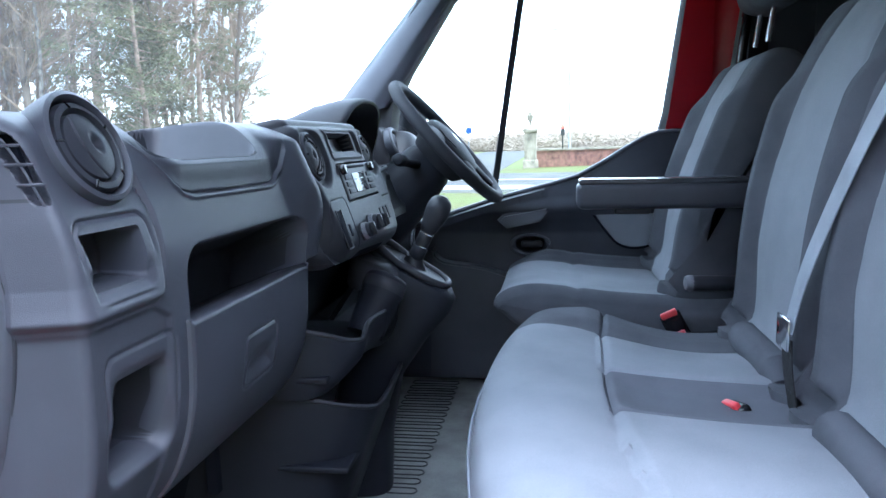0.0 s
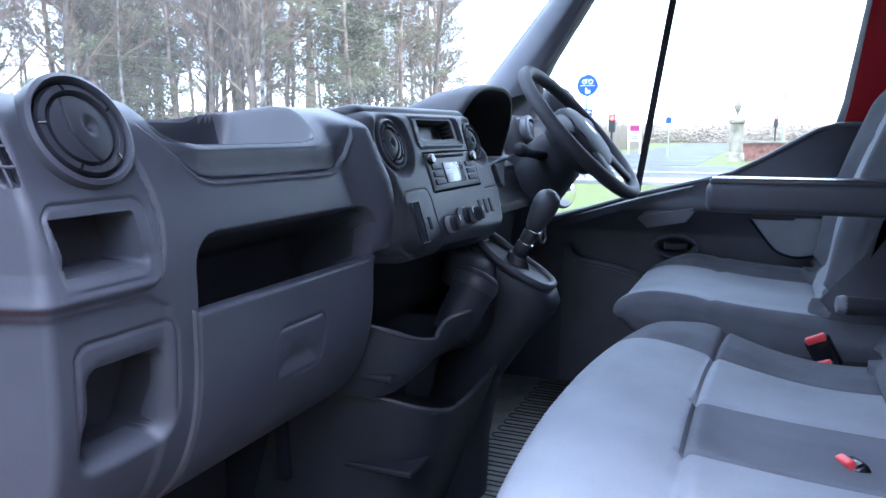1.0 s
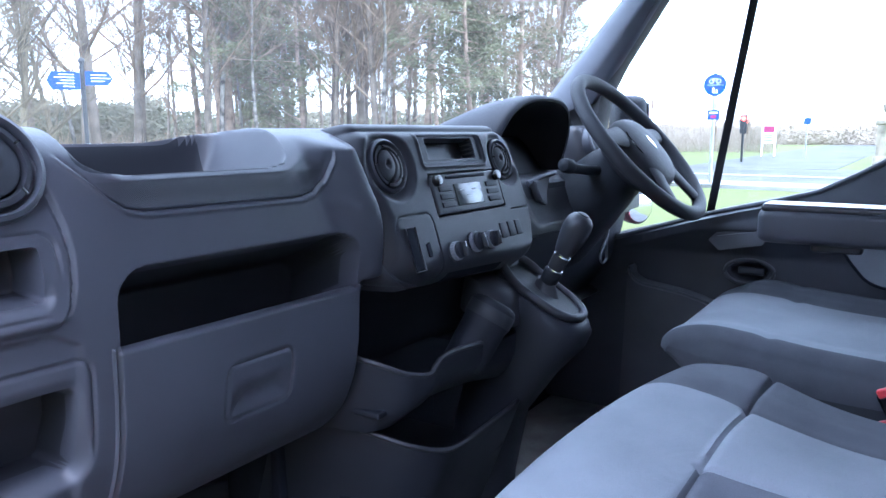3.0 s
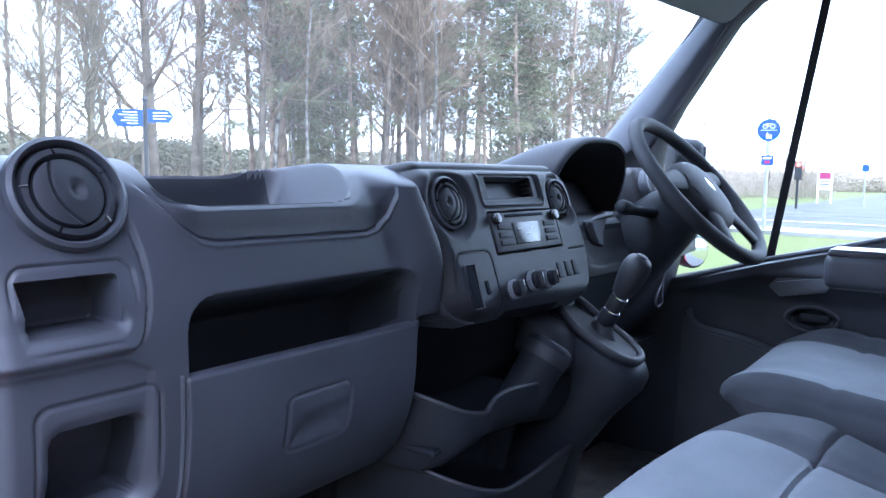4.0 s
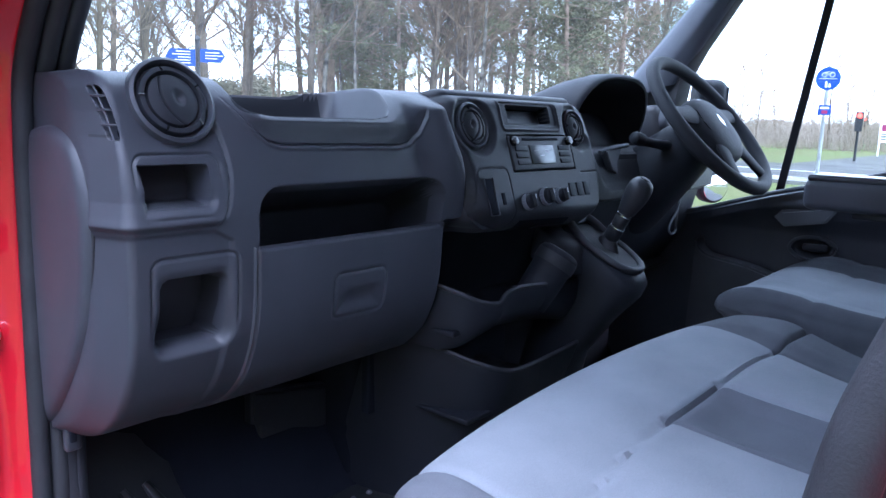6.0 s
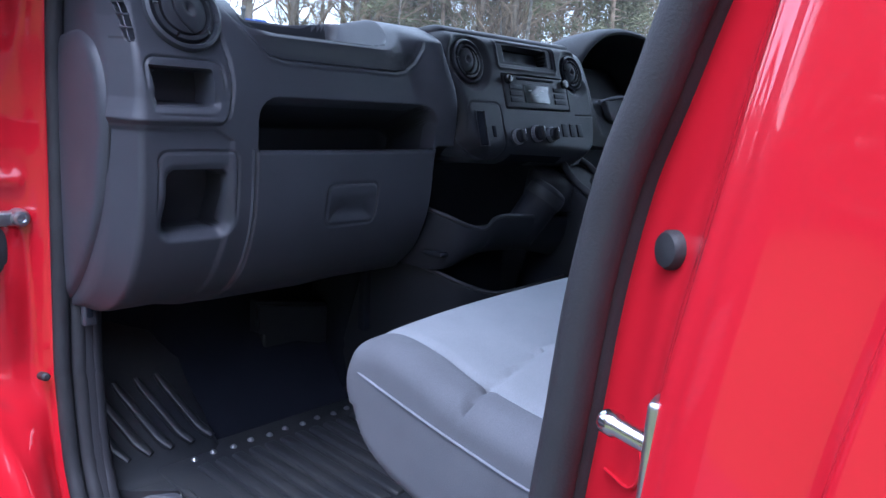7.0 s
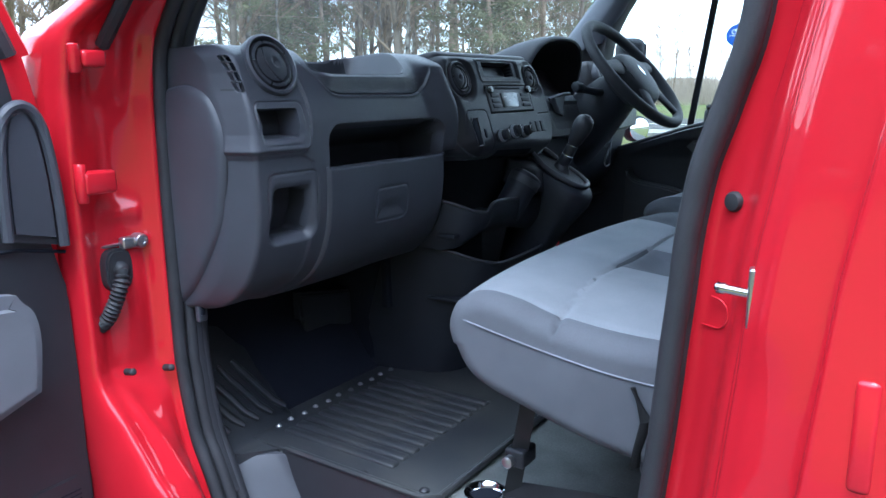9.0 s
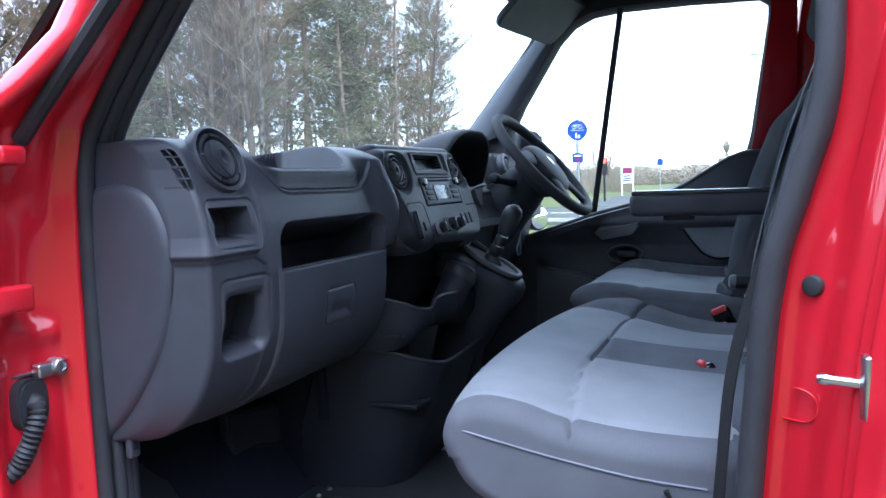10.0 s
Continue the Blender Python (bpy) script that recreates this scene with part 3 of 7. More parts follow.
# inner trim of the front pillars: between the windscreen's edge and the door window
for side, nm in ((1, "pillar_trim_driver"), (-1, "pillar_trim_passenger")):
    rows = []
    for k in np.linspace(-0.25, 1.12, 14):
        front = Vector((0.83, lerp(0.632, 0.40, k), lerp(1.565, 1.84, k)))
        back = Vector((0.80, lerp(0.455, 0.285, k), lerp(1.60, 1.85, k)))
        if side < 0:
            back.y = max(back.y, front.y - 0.10)
        mid = front.lerp(back, 0.5) + Vector((-0.035, -0.01, -0.01))
        rows.append([Vector((side * p.x, p.y, p.z)) for p in curve_points([front + Vector((0.03, 0.02, 0)), front, front.lerp(back, 0.22) + Vector((-0.028, 0, 0)), mid, back.lerp(front, 0.2) + Vector((-0.022, 0, 0)), back, back + Vector((0.04, 0.0, 0))], 3)])
    solo(nm, sheet(rows), TRIM_DARK, "blue-grey plastic trim of the windscreen pillar", "pillar trim", kind="structure")

# black cowl between the dashboard's far edge and the foot of the windscreen
rows = [[Vector((x * 0.9, y + dy * (1 - x * x), z)) for x in np.linspace(-1, 1, 21)] for y, dy, z in ((0.66, 0.12, 1.424), (0.735, 0.17, 1.428), (0.76, 0.17, 1.424), (0.80, 0.17, 1.38))]
solo("cowl", thick_sheet(rows, (0, 0, -0.01)), PLASTIC_DARK, "black plastic cowl at the foot of the windscreen", "cowl", kind="structure")

# bonnet and wing ahead of the doorway
rows = [[Vector((x, y, z - 0.10 * abs(x) ** 3)) for x in np.linspace(-0.97, 0.97, 13)] for y, z in ((0.80, 1.33), (1.0, 1.27), (1.3, 1.16), (1.55, 1.03), (1.65, 0.88))]
solo("bonnet", thick_sheet(rows, (0, 0, -0.03)), RED, "red painted bonnet", "bonnet", kind="structure")
for side, nm in ((-1, "wing_near"), (1, "wing_far")):
    rows = [[Vector((side * x, y, z)) for y in (0.68, 0.9, 1.3, 1.6)] for x, z in ((0.90, 1.32), (0.96, 1.29), (0.99, 1.22), (1.0, 0.9), (0.99, 0.45))]
    solo(nm, thick_sheet(rows, (-side * 0.02, 0, 0)), RED, "red painted front wing", "wing", kind="structure")


# ---- dashboard ----
dash = thing("dashboard", (-0.1, 0.5, 0.95), "dark grey moulded plastic dashboard with open shelves, tray and glovebox", "dashboard")
CROSS_A = [(0.70, 1.05), (0.62, 1.035), (0.54, 1.03), (0.475, 1.045), (0.424, 1.085), (0.396, 1.135), (0.383, 1.19), (0.380, 1.267), (0.381, 1.33), (0.388, 1.37), (0.397, 1.395), (0.408, 1.425),
           (0.420, 1.448), (0.438, 1.463), (0.465, 1.469), (0.50, 1.468), (0.54, 1.464), (0.58, 1.458), (0.66, 1.448), (0.84, 1.430)]
CROSS_B = [(0.70, 1.05), (0.62, 1.035), (0.54, 1.03), (0.475, 1.045), (0.424, 1.085), (0.396, 1.135), (0.383, 1.19), (0.380, 1.267), (0.381, 1.33), (0.386, 1.37), (0.389, 1.395), (0.391, 1.416),
           (0.396, 1.4245), (0.405, 1.422), (0.411, 1.400), (0.418, 1.330), (0.44, 1.310), (0.545, 1.310), (0.560, 1.446), (0.84, 1.430)]


def crease(x):
    """Height of the lower edge of the soft upper pad."""
    return table(x, [(-0.72, 1.50), (-0.70, 1.462), (-0.675, 1.432), (-0.65, 1.404), (-0.635, 1.393), (-0.615, 1.3885), (-0.40, 1.3865), (-0.375, 1.391), (-0.355, 1.405), (-0.34, 1.43), (-0.327, 1.47), (-0.32, 1.6)])


def unit_right(z):
    """Right edge of the raised vent unit."""
    return table(z, [(1.0, -0.705), (1.10, -0.702), (1.18, -0.698), (1.28, -0.694), (1.297, -0.724), (1.302, -0.713), (1.309, -0.705), (1.318, -0.701), (1.335, -0.697), (1.36, -0.695), (1.385, -0.697), (1.41, -0.702), (1.436, -0.710), (1.46, -0.722), (1.5, -0.75)])


def fascia(x, z):
    """How far the face lies behind its plain cross-section."""
    d = 0.0
    upper = (1 - smooth(unit_right(z) - 0.003, unit_right(z) + 0.005, x)) * smooth(1.297, 1.306, z)
    d += upper * table(z, [(1.30, -0.007), (1.315, -0.003), (1.33, 0.0), (1.37, 0.002), (1.40, 0.0035), (1.425, 0.0035), (1.452, 0.0)])
    lower = (1 - smooth(unit_right(z) - 0.006, unit_right(z) + 0.004, x)) * (1 - smooth(1.290, 1.297, z))
    d += 0.003 * lower
    d += groove(x - unit_right(z) - 0.002, 0.004, 0.0035) * (1 - smooth(1.42, 1.45, z)) * smooth(1.300, 1.312, z)
    # vent unit: square pocket with a raised rim line
    hole = max(box_sd(x, z, -0.83, -0.720, 1.3225, 1.3695, 0.006), (-0.797 - 0.17 * (z - 1.3235) - x) * 0.98)
    d += pit(hole, 0.045, 0.0035)
    d += groove(box_sd(x, z, -0.8085, -0.7045, 1.20, 1.380, 0.014), 0.003, 0.0028) * smooth(1.335, 1.365, z)
    d += 0.0045 * (1 - smooth(0.0, 0.009, hole)) * (1 - smooth(1.325, 1.345, z))
    d += groove(z - 1.3105, 0.003, 0.0012) * smooth(-0.80, -0.78, x) * (1 - smooth(-0.735, -0.715, x))
    # slit vent
    d += pit(box_sd(x + 0.16 * (z - 1.424), z, -0.8385, -0.819, 1.395, 1.453, 0.006), 0.03, 0.003)
    # low pocket with a scooped lip round its foot
    hole = box_sd(x, z, -0.784, -0.699, 1.160, 1.243, 0.012)
    d += pit(hole, 0.048, 0.004)
    d += groove(box_sd(x, z, -0.795, -0.686, 1.10, 1.266, 0.013), 0.003, 0.0026) * smooth(1.165, 1.20, z)
    d += 0.004 * (1 - smooth(-0.004, 0.010, hole))
    d += 0.012 * (1 - smooth(-0.003, 0.014, hole)) * (1 - smooth(1.172, 1.215, z))
    # long open shelf and glovebox lid
    sd = max(box_sd(x, z, -0.656, -0.318, 1.20, 1.3395, 0.032), 1.266 - z)
    d += pit(sd, 0.115, 0.006)
    if z < 1.268 and x > -0.665:
        d += groove(x + 0.661, 0.005, 0.003)
        d -= 0.004
    d += groove(z - 1.2655, 0.004, 0.003) if -0.66 < x < -0.318 else 0
    # latch
    lat = box_sd(x, z, -0.535, -0.437, 1.152, 1.216, 0.012)
    d += groove(lat, 0.003, 0.0025) + 0.008 * (1 - smooth(-0.03, 0.0, lat)) * (1 - smooth(1.165, 1.20, z))
    # upper pad
    c = crease(x)
    d += (0.003 * smooth(c - 0.0005, c + 0.0025, z) + groove(z - c - 0.0015, 0.0035, 0.0018)) * (1 - smooth(c + 0.008, c + 0.030, z)) * (1 - smooth(1.43, 1.448, z))
    d -= 0.0018 * math.exp(-((z - c + 0.0025) / 0.0022) ** 2) * (1 - smooth(1.43, 1.448, z))
    d += 0.10 * smooth(-0.314, -0.300, x) * (1 - smooth(1.255, 1.274, z)) * smooth(1.05, 1.08, z)
    edge = table(z, [(1.24, -0.268), (1.30, -0.277), (1.38, -0.297), (1.43, -0.306), (1.47, -0.303)])
    d -= 0.030 * smooth(edge - 0.075, edge - 0.004, x) * (1 - smooth(edge, edge + 0.012, x)) * smooth(1.23, 1.38, z) * (1 - smooth(1.44, 1.468, z))
    return d


def cross(x):
    """The cross-section: the front of the tray stands a little upright."""
    lip = smooth(-0.712, -0.628, x) * (1 - smooth(-0.432, -0.345, x))
    weight = [lip] * 13 + [lip * 0.12] + [0.0] * 6
    return [(lerp(a[0], b[0], w), lerp(a[1], b[1], w)) for a, b, w in zip(CROSS_A, CROSS_B, weight)]


steps = []
for a, b in zip(CROSS_A, CROSS_A[1:]):
    zmid, length = (a[1] + b[1]) / 2, math.hypot(b[0] - a[0], b[1] - a[1])
    steps.append(max(2, int(length / ((0.0015 if zmid > 1.25 else 0.0024) if zmid > 1.12 and a[0] < 0.47 else 0.008))))
steps[13], steps[14], steps[15], steps[16], steps[17], steps[18] = 18, 22, 24, 24, 14, 10


def scoop(x, y):
    """0 over the flat floor of the open tray, 1 at its rim."""
    right, left = max((x + 0.482) / 0.088, 0), max((-0.592 - x) / 0.085, 0)
    front, rear = max((0.419 - y) / 0.028, 0), max((y - 0.530) / 0.032, 0)
    return (max(right, left) ** 3 + max(front, rear) ** 3) ** (1 / 3)


def hollow(x, y, z):
    """Height of the top after the open tray has been scooped out of it."""
    r = scoop(x, y)
    if r > 1.25 or z < 1.395:
        return z
    bowl, k = 1.352 + 0.125 * r ** 2.6, 0.0022
    h = min(max(0.5 + 0.5 * (bowl - z) / k, 0), 1)
    return bowl + (z - bowl) * h - k * h * (1 - h)


def section(x):
    """Points (y, z) up the face and over the top at this x."""
    pts = cross(x)
    out = []
    for i, n in enumerate(steps):
        p0, p1, p2, p3 = pts[max(i - 1, 0)], pts[i], pts[i + 1], pts[min(i + 2, len(pts) - 1)]
        for k in range(n):
            t = k / n
            out.append(tuple(0.5 * (2 * b + (c - a) * t + (2 * a - 5 * b + 4 * c - d) * t * t + (3 * b - a - 3 * c + d) * t ** 3) for a, b, c, d in zip(p0, p1, p2, p3)))
    out.append(pts[-1])
    return out


FACE_ROWS = sum(steps[:13])
rows = []


def end_plan(s):
    """Way (x, y) round the dashboard's end, s along it from where the flat face stops, and the turn there."""
    turn = min(max((s - 0.010) / 0.014, 0.0), radians(72))
    rest = s - 0.010 - 0.014 * turn if s > 0.010 else 0.0
    return -min(s, 0.010) - 0.014 * math.sin(turn) - rest * math.cos(turn), 0.014 * (1 - math.cos(turn)) + rest * math.sin(turn), turn


END = 0.0687


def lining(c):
    """Darker plastics paint shade into tray, pockets and shelf; the grained pad above."""
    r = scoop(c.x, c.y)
    # tray left of its scooped end, near-black for the shade in it
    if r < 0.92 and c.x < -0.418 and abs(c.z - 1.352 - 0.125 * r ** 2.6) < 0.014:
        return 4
    # driver's end, darkened for the shade it lies in
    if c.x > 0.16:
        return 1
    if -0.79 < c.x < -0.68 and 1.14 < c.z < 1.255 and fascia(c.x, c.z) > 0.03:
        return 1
    # hollow below the stack, near-black for its shade
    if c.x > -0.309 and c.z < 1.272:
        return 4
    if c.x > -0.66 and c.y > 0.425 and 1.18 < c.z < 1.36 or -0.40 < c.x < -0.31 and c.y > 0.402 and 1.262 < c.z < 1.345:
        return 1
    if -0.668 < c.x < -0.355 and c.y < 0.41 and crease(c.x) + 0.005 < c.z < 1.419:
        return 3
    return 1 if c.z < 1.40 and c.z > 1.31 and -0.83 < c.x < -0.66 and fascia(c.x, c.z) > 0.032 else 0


for s, back in [(END, a) for a in np.linspace(0.14, 0.01, 7)] + [(s, 0.0) for s in np.linspace(END, 0, 78)[:-1]]:
    px, py, turn = end_plan(s)
    row = []
    for i, (y, z) in enumerate(section(-0.800)):
        d = fascia(-0.800 - s, z) if i < FACE_ROWS and not back else 0
        top = 0.25 * max(0, -px - 0.02) * smooth(FACE_ROWS - 44, FACE_ROWS - 6, i)
        row.append(Vector((-0.800 + px + d * math.sin(turn), min(y + py + back + d * math.cos(turn), 0.84), z - top)))
    rows.append(row)
for x in list(np.arange(-0.800, -0.72, 0.0024)) + list(np.arange(-0.72, -0.625, 0.0015)) + list(np.arange(-0.625, -0.44, 0.0024)) + list(np.arange(-0.44, -0.32, 0.0014)) + list(np.arange(-0.32, -0.255, 0.0024)) + list(np.linspace(-0.25, 0.83, 40)):
    row = []
    for i, (y, z) in enumerate(section(x)):
        d = fascia(x, z) if i < FACE_ROWS else 0
        drop = 0.42 * max(0, d - 0.012) if x > -0.66 and 1.26 < z < 1.345 else 0
        drop += 0.095 * smooth(0.16, 0.24, x) * (1 - smooth(0.70, 0.78, x)) * smooth(1.25, 1.42, z) * (1 - smooth(0.54, 0.62, y))
        z -= 0.009 * (1 - smooth(-0.50, -0.41, x)) * smooth(-0.76, -0.70, x) * smooth(0.47, 0.53, y)
        row.append(Vector((x, y + d, (hollow(x, y, z) if y < 0.6 and -0.73 < x < -0.37 else z) - drop)))
    rows.append(row)
part("fascia", sheet(rows, mat_of=lining), [PLASTIC, PLASTIC_DARK, VOID, PAD, BLACK_AND_SHADE], dash, angle=55)

# dark backs inside the pockets keep the hollows closed and paint their shade
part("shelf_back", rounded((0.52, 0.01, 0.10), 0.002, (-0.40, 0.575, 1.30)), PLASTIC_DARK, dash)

# D-shaped cover on the dashboard's end
outline = [Vector((-0.835, p.x, p.y)) for p in curve_points([(0.57, 1.400, 0), (0.535, 1.406, 0), (0.504, 1.406, 0), (0.466, 1.390, 0), (0.444, 1.360, 0), (0.434, 1.326, 0), (0.433, 1.283, 0), (0.444, 1.220, 0), (0.461, 1.173, 0), (0.496, 1.118, 0), (0.535, 1.071, 0), (0.57, 1.040, 0)], 5)]
middle = Vector((0, 0.62, 1.24))
part("end_cover", sheet([[Vector((p.x - dx, lerp(p.y, middle.y, k), lerp(p.z, middle.z, k))) for p in outline] for k, dx in ((-0.02, -0.004), (0.0, 0.002), (0.015, 0.0058), (0.04, 0.0080), (0.09, 0.0092), (0.3, 0.010), (0.7, 0.0105), (0.99, 0.0105))]), PLASTIC, dash)
part("end_joint", tube([p + Vector((0.0005, -0.0015, 0)) for p in outline], 0.0017, 6), PLASTIC_DARK, dash, "dark joint round the end cover")


def round_vent(center, axis, r, side=1, name="round_vent"):
    """A turning air vent: raised collar, notched ring and a split disc with a thumb dimple."""
    c, a = Vector(center), Vector(axis).normalized()
    u, v, w = frame_of(a)
    vent = part(name, turned(c, a, [(r * 1.02, -0.02), (r * 1.06, 0.0), (r * 1.03, 0.007), (r * 0.95, 0.009), (r * 0.90, 0.005), (r * 0.88, -0.006), (r * 0.2, -0.008)], 48), PLASTIC, dash)
    part("ring", turned(c, a, [(r * 0.80, -0.006), (r * 0.84, 0.002), (r * 0.80, 0.007), (r * 0.70, 0.008), (r * 0.66, 0.004), (r * 0.64, -0.004)], 44), PLASTIC_SOFT, vent)
    disc_rows = []
    for i in range(44):
        q = r * 0.655 * (43 - i) / 43
        line = []
        for k in range(120):
            x, y = q * math.cos(k * math.tau / 120), q * math.sin(k * math.tau / 120)
            h = 0.011 - 0.006 * (q / (r * 0.655)) ** 2 - 0.010 * smooth(r * 0.61, r * 0.655, q)
            xs, ys = side * x * 0.955 + y * 0.295, y * 0.955 - side * x * 0.295
            split = xs + r * 0.30 - 0.70 * (ys * ys) / r
            h += 0.0015 * (1 - smooth(-0.001, 0.001, split)) - groove(split, 0.004, 0.0022)
            h -= 0.0055 * (1 - smooth(0, r * 0.20, math.hypot(xs - r * 0.12, ys * 0.8)))
            line.append(c + u * x + v * y + w * h)
        disc_rows.append(line)
    part("disc", sheet(disc_rows[:-1], closed_u=True), PLASTIC_SOFT, vent)
    for k in range(5):
        q = k * math.tau / 5 + 0.5
        e = u * math.cos(q) + v * math.sin(q)
        part("notch", tube([c + e * r * 0.70 + w * 0.0085, c + e * r * 0.82 + w * 0.006], 0.0012, 5), BLACK, vent)
    return vent


round_vent((-0.747, 0.417, 1.437), (0.0, -1, 0.42), 0.049)
# blades of the slit vent, following the rounded corner
def round_corner(x, z, w=0.0):
    """A place w in front of the dashboard's rounded end, x measured along the arc."""
    px, py, turn = end_plan(-0.800 - x)
    y = table(z, [(1.37, 0.388), (1.395, 0.397), (1.425, 0.408), (1.448, 0.420), (1.463, 0.438)])
    return Vector((-0.800 + px - w * math.sin(turn), y + py - w * math.cos(turn), z))


# Black sheet behind the blades stands in for the shade inside the vent.
slit = part("slit_vent", sheet([[round_corner(x - 0.16 * (z - 1.424), z, -0.020) for x in np.linspace(-0.8405, -0.817, 9)] for z in np.linspace(1.392, 1.456, 5)]), VOID, dash, "dark slit air vent")
for z in (1.411, 1.4265, 1.441):
    part("blade", tube([round_corner(x - 0.16 * (z - 1.424), z, -0.0015) for x in np.linspace(-0.8392, -0.8183, 10)], 0.0013, 6), PLASTIC, slit)
part("blade", tube([round_corner(-0.8288 - 0.16 * (z - 1.424), z, -0.0025) for z in np.linspace(1.395, 1.453, 8)], 0.0012, 6), PLASTIC, slit)

# ---- centre stack ----
SLOPE = Vector((0, 0.313, 0.95)).normalized()
OUT = Vector((0, -0.95, 0.313)).normalized()


def stack_at(x, z, w=0.0):
    """A place on the sloping face of the stack, w in front of it."""
    return Vector((x, 0.352 + (z - 1.30) * 0.33, z)) + OUT * w


def stack_left(z):
    return table(z, [(1.246, -0.205), (1.254, -0.226), (1.262, -0.241), (1.272, -0.254), (1.285, -0.265), (1.30, -0.274), (1.38, -0.297), (1.43, -0.306), (1.47, -0.303)])


def stack_right(z):
    return table(z, [(1.238, 0.070), (1.246, 0.098), (1.258, 0.116), (1.275, 0.131), (1.30, 0.142), (1.33, 0.150), (1.40, 0.146), (1.47, 0.118)])


def stack_foot(u):
    """Height of the panel's lower edge."""
    return lerp(1.258, 1.242, u)


def stack_w(x, z):
    a, b = stack_left(z), stack_right(z)
    u = (x - a) / (b - a)
    dx, dz = min(x - a, b - x), z - stack_foot(u)
    e = max(0.035 - math.hypot(max(0.035 - dx, 0), max(0.035 - dz, 0)), 0)
    w = 0.012 - 0.034 * (1 - min(e / 0.030, 1.0)) ** 2.4 - 0.014 * (1 - min((1.4655 - z) / 0.02, 1.0)) ** 2.2
    for cx, cz, r in ((-0.236, 1.417, 0.0385), (0.083, 1.417, 0.036)):
        d = math.hypot(x - cx, (z - cz) * 1.05)
        w -= 0.010 * (1 - smooth(r * 1.02, r * 1.45, d)) * (1 - smooth(1.452, 1.464, z)) + 0.012 * (1 - smooth(r * 0.97, r * 1.01, d))
    w -= pit(box_sd(x, z, -0.158, 0.012, 1.415, 1.4575, 0.006), 0.003, 0.0025)
    w -= pit(box_sd(x, z, -0.139, -0.004, 1.421, 1.452, 0.004), 0.055, 0.004)
    w += 0.003 * max(0, 1 - abs(box_sd(x, z, -0.164, 0.018, 1.409, 1.461, 0.008)) / 0.004) * (1 - smooth(1.456, 1.464, z))
    w -= pit(box_sd(x, z, -0.160, 0.046, 1.338, 1.401, 0.004), 0.010, 0.002)
    w -= groove(box_sd(x, z, -0.262, -0.176, 1.255, 1.3475, 0.014), 0.002, 0.0018) + groove(z - 1.332, 0.002, 0.0018) * (0.06 < x < 0.13)
    return w


rows = []
for k in np.linspace(0, 1, 130):
    line = []
    for u in np.linspace(0, 1, 250):
        z = lerp(stack_foot(u), 1.4655, k)
        x = lerp(stack_left(z), stack_right(z), u)
        line.append(stack_at(x, z, stack_w(x, z)))
    rows.append(line)
top = rows[-1]
for k in range(1, 9):
    th = k / 8 * math.pi / 2
    rows.append([p + Vector((0, 0.016 * (1 - math.cos(th)), 0.010 * math.sin(th))) for p in top])
rows.append([p + Vector((0, 0.15, -0.026)) for p in rows[-1]])
low = [p + Vector((0, 0.02, -0.008)) for p in rows[0]]
rows = [[p + Vector((0, 0.14, 0.02)) for p in low], low] + rows
def stack_shade(c):
    """Black paints the shade inside the open slot and the shelf above the radio."""
    w = (c - stack_at(c.x, c.z)).dot(OUT)
    if 1.24 < c.z < 1.46 and w < -0.004 and (-0.15 < c.x < 0.01):
        return 1
    return 0


part("stack_panel", sheet(rows, mat_of=stack_shade), [PLASTIC_SOFT, VOID], dash, angle=55)
for side in (0, 1):
    line = [r[-1 if side else 0] for r in rows[1:-1]]
    part("stack_cheek", sheet([line, [p + Vector((0.012 * (1 if side else -1), 0.03, 0)) for p in line], [p + Vector((0.016 * (1 if side else -1), 0.06 if p.z < 1.36 else 0.16, 0)) for p in line]]), PLASTIC, dash)
round_vent(stack_at(-0.236, 1.417, 0.0), OUT, 0.037, -1)
round_vent(stack_at(0.083, 1.417, 0.0), OUT, 0.034, -1)

TILT_M = Matrix((Vector((1, 0, 0)), SLOPE, OUT)).transposed().to_4x4()


def on_stack(x, z, w):
    return Matrix.Translation(stack_at(x, z, w)) @ TILT_M


# Flat black plates stand in for the shade inside slot and keyhole.
slot = part("slot", rounded((0.020, 0.060, 0.004), 0.002, turn=on_stack(-0.237, 1.303, 0.0115)), VOID, dash, "card slot, the shade in it drawn as a flat black plate")
part("slot_rim", tube([stack_at(x, z, 0.0132) for x, z in ((-0.248, 1.2735), (-0.226, 1.2735), (-0.226, 1.3315), (-0.248, 1.3315))], 0.0016, 6, closed=True), PLASTIC, slot)
part("key_hole", rounded((0.010, 0.020, 0.004), 0.0019, turn=on_stack(-0.204, 1.298, 0.0115)), VOID, dash)
radio = part("radio", rounded((0.198, 0.061, 0.02), 0.003, turn=on_stack(-0.057, 1.3695, 0.004)), PLASTIC_DARK, dash, "black car radio with display")
part("cd_slot", rounded((0.115, 0.0045, 0.003), 0.001, turn=on_stack(-0.060, 1.3925, 0.0142)), VOID, radio)
part("display", rounded((0.078, 0.034, 0.003), 0.001, turn=on_stack(-0.062, 1.366, 0.0142)), DISPLAY, radio, "grey-green display")
for x in (-0.146, 0.032):
    part("knob", turned(stack_at(x, 1.389, 0.013), OUT, [(0.0085, 0), (0.0085, 0.007), (0.007, 0.0095), (0.002, 0.010)], 24), BLACK, radio)
for i in range(3):
    for x in (-0.126, 0.012):
        part("button", rounded((0.036, 0.0085, 0.003), 0.0012, turn=on_stack(x, 1.377 - i * 0.0115, 0.0145)), BLACK_AND_SHADE, radio)
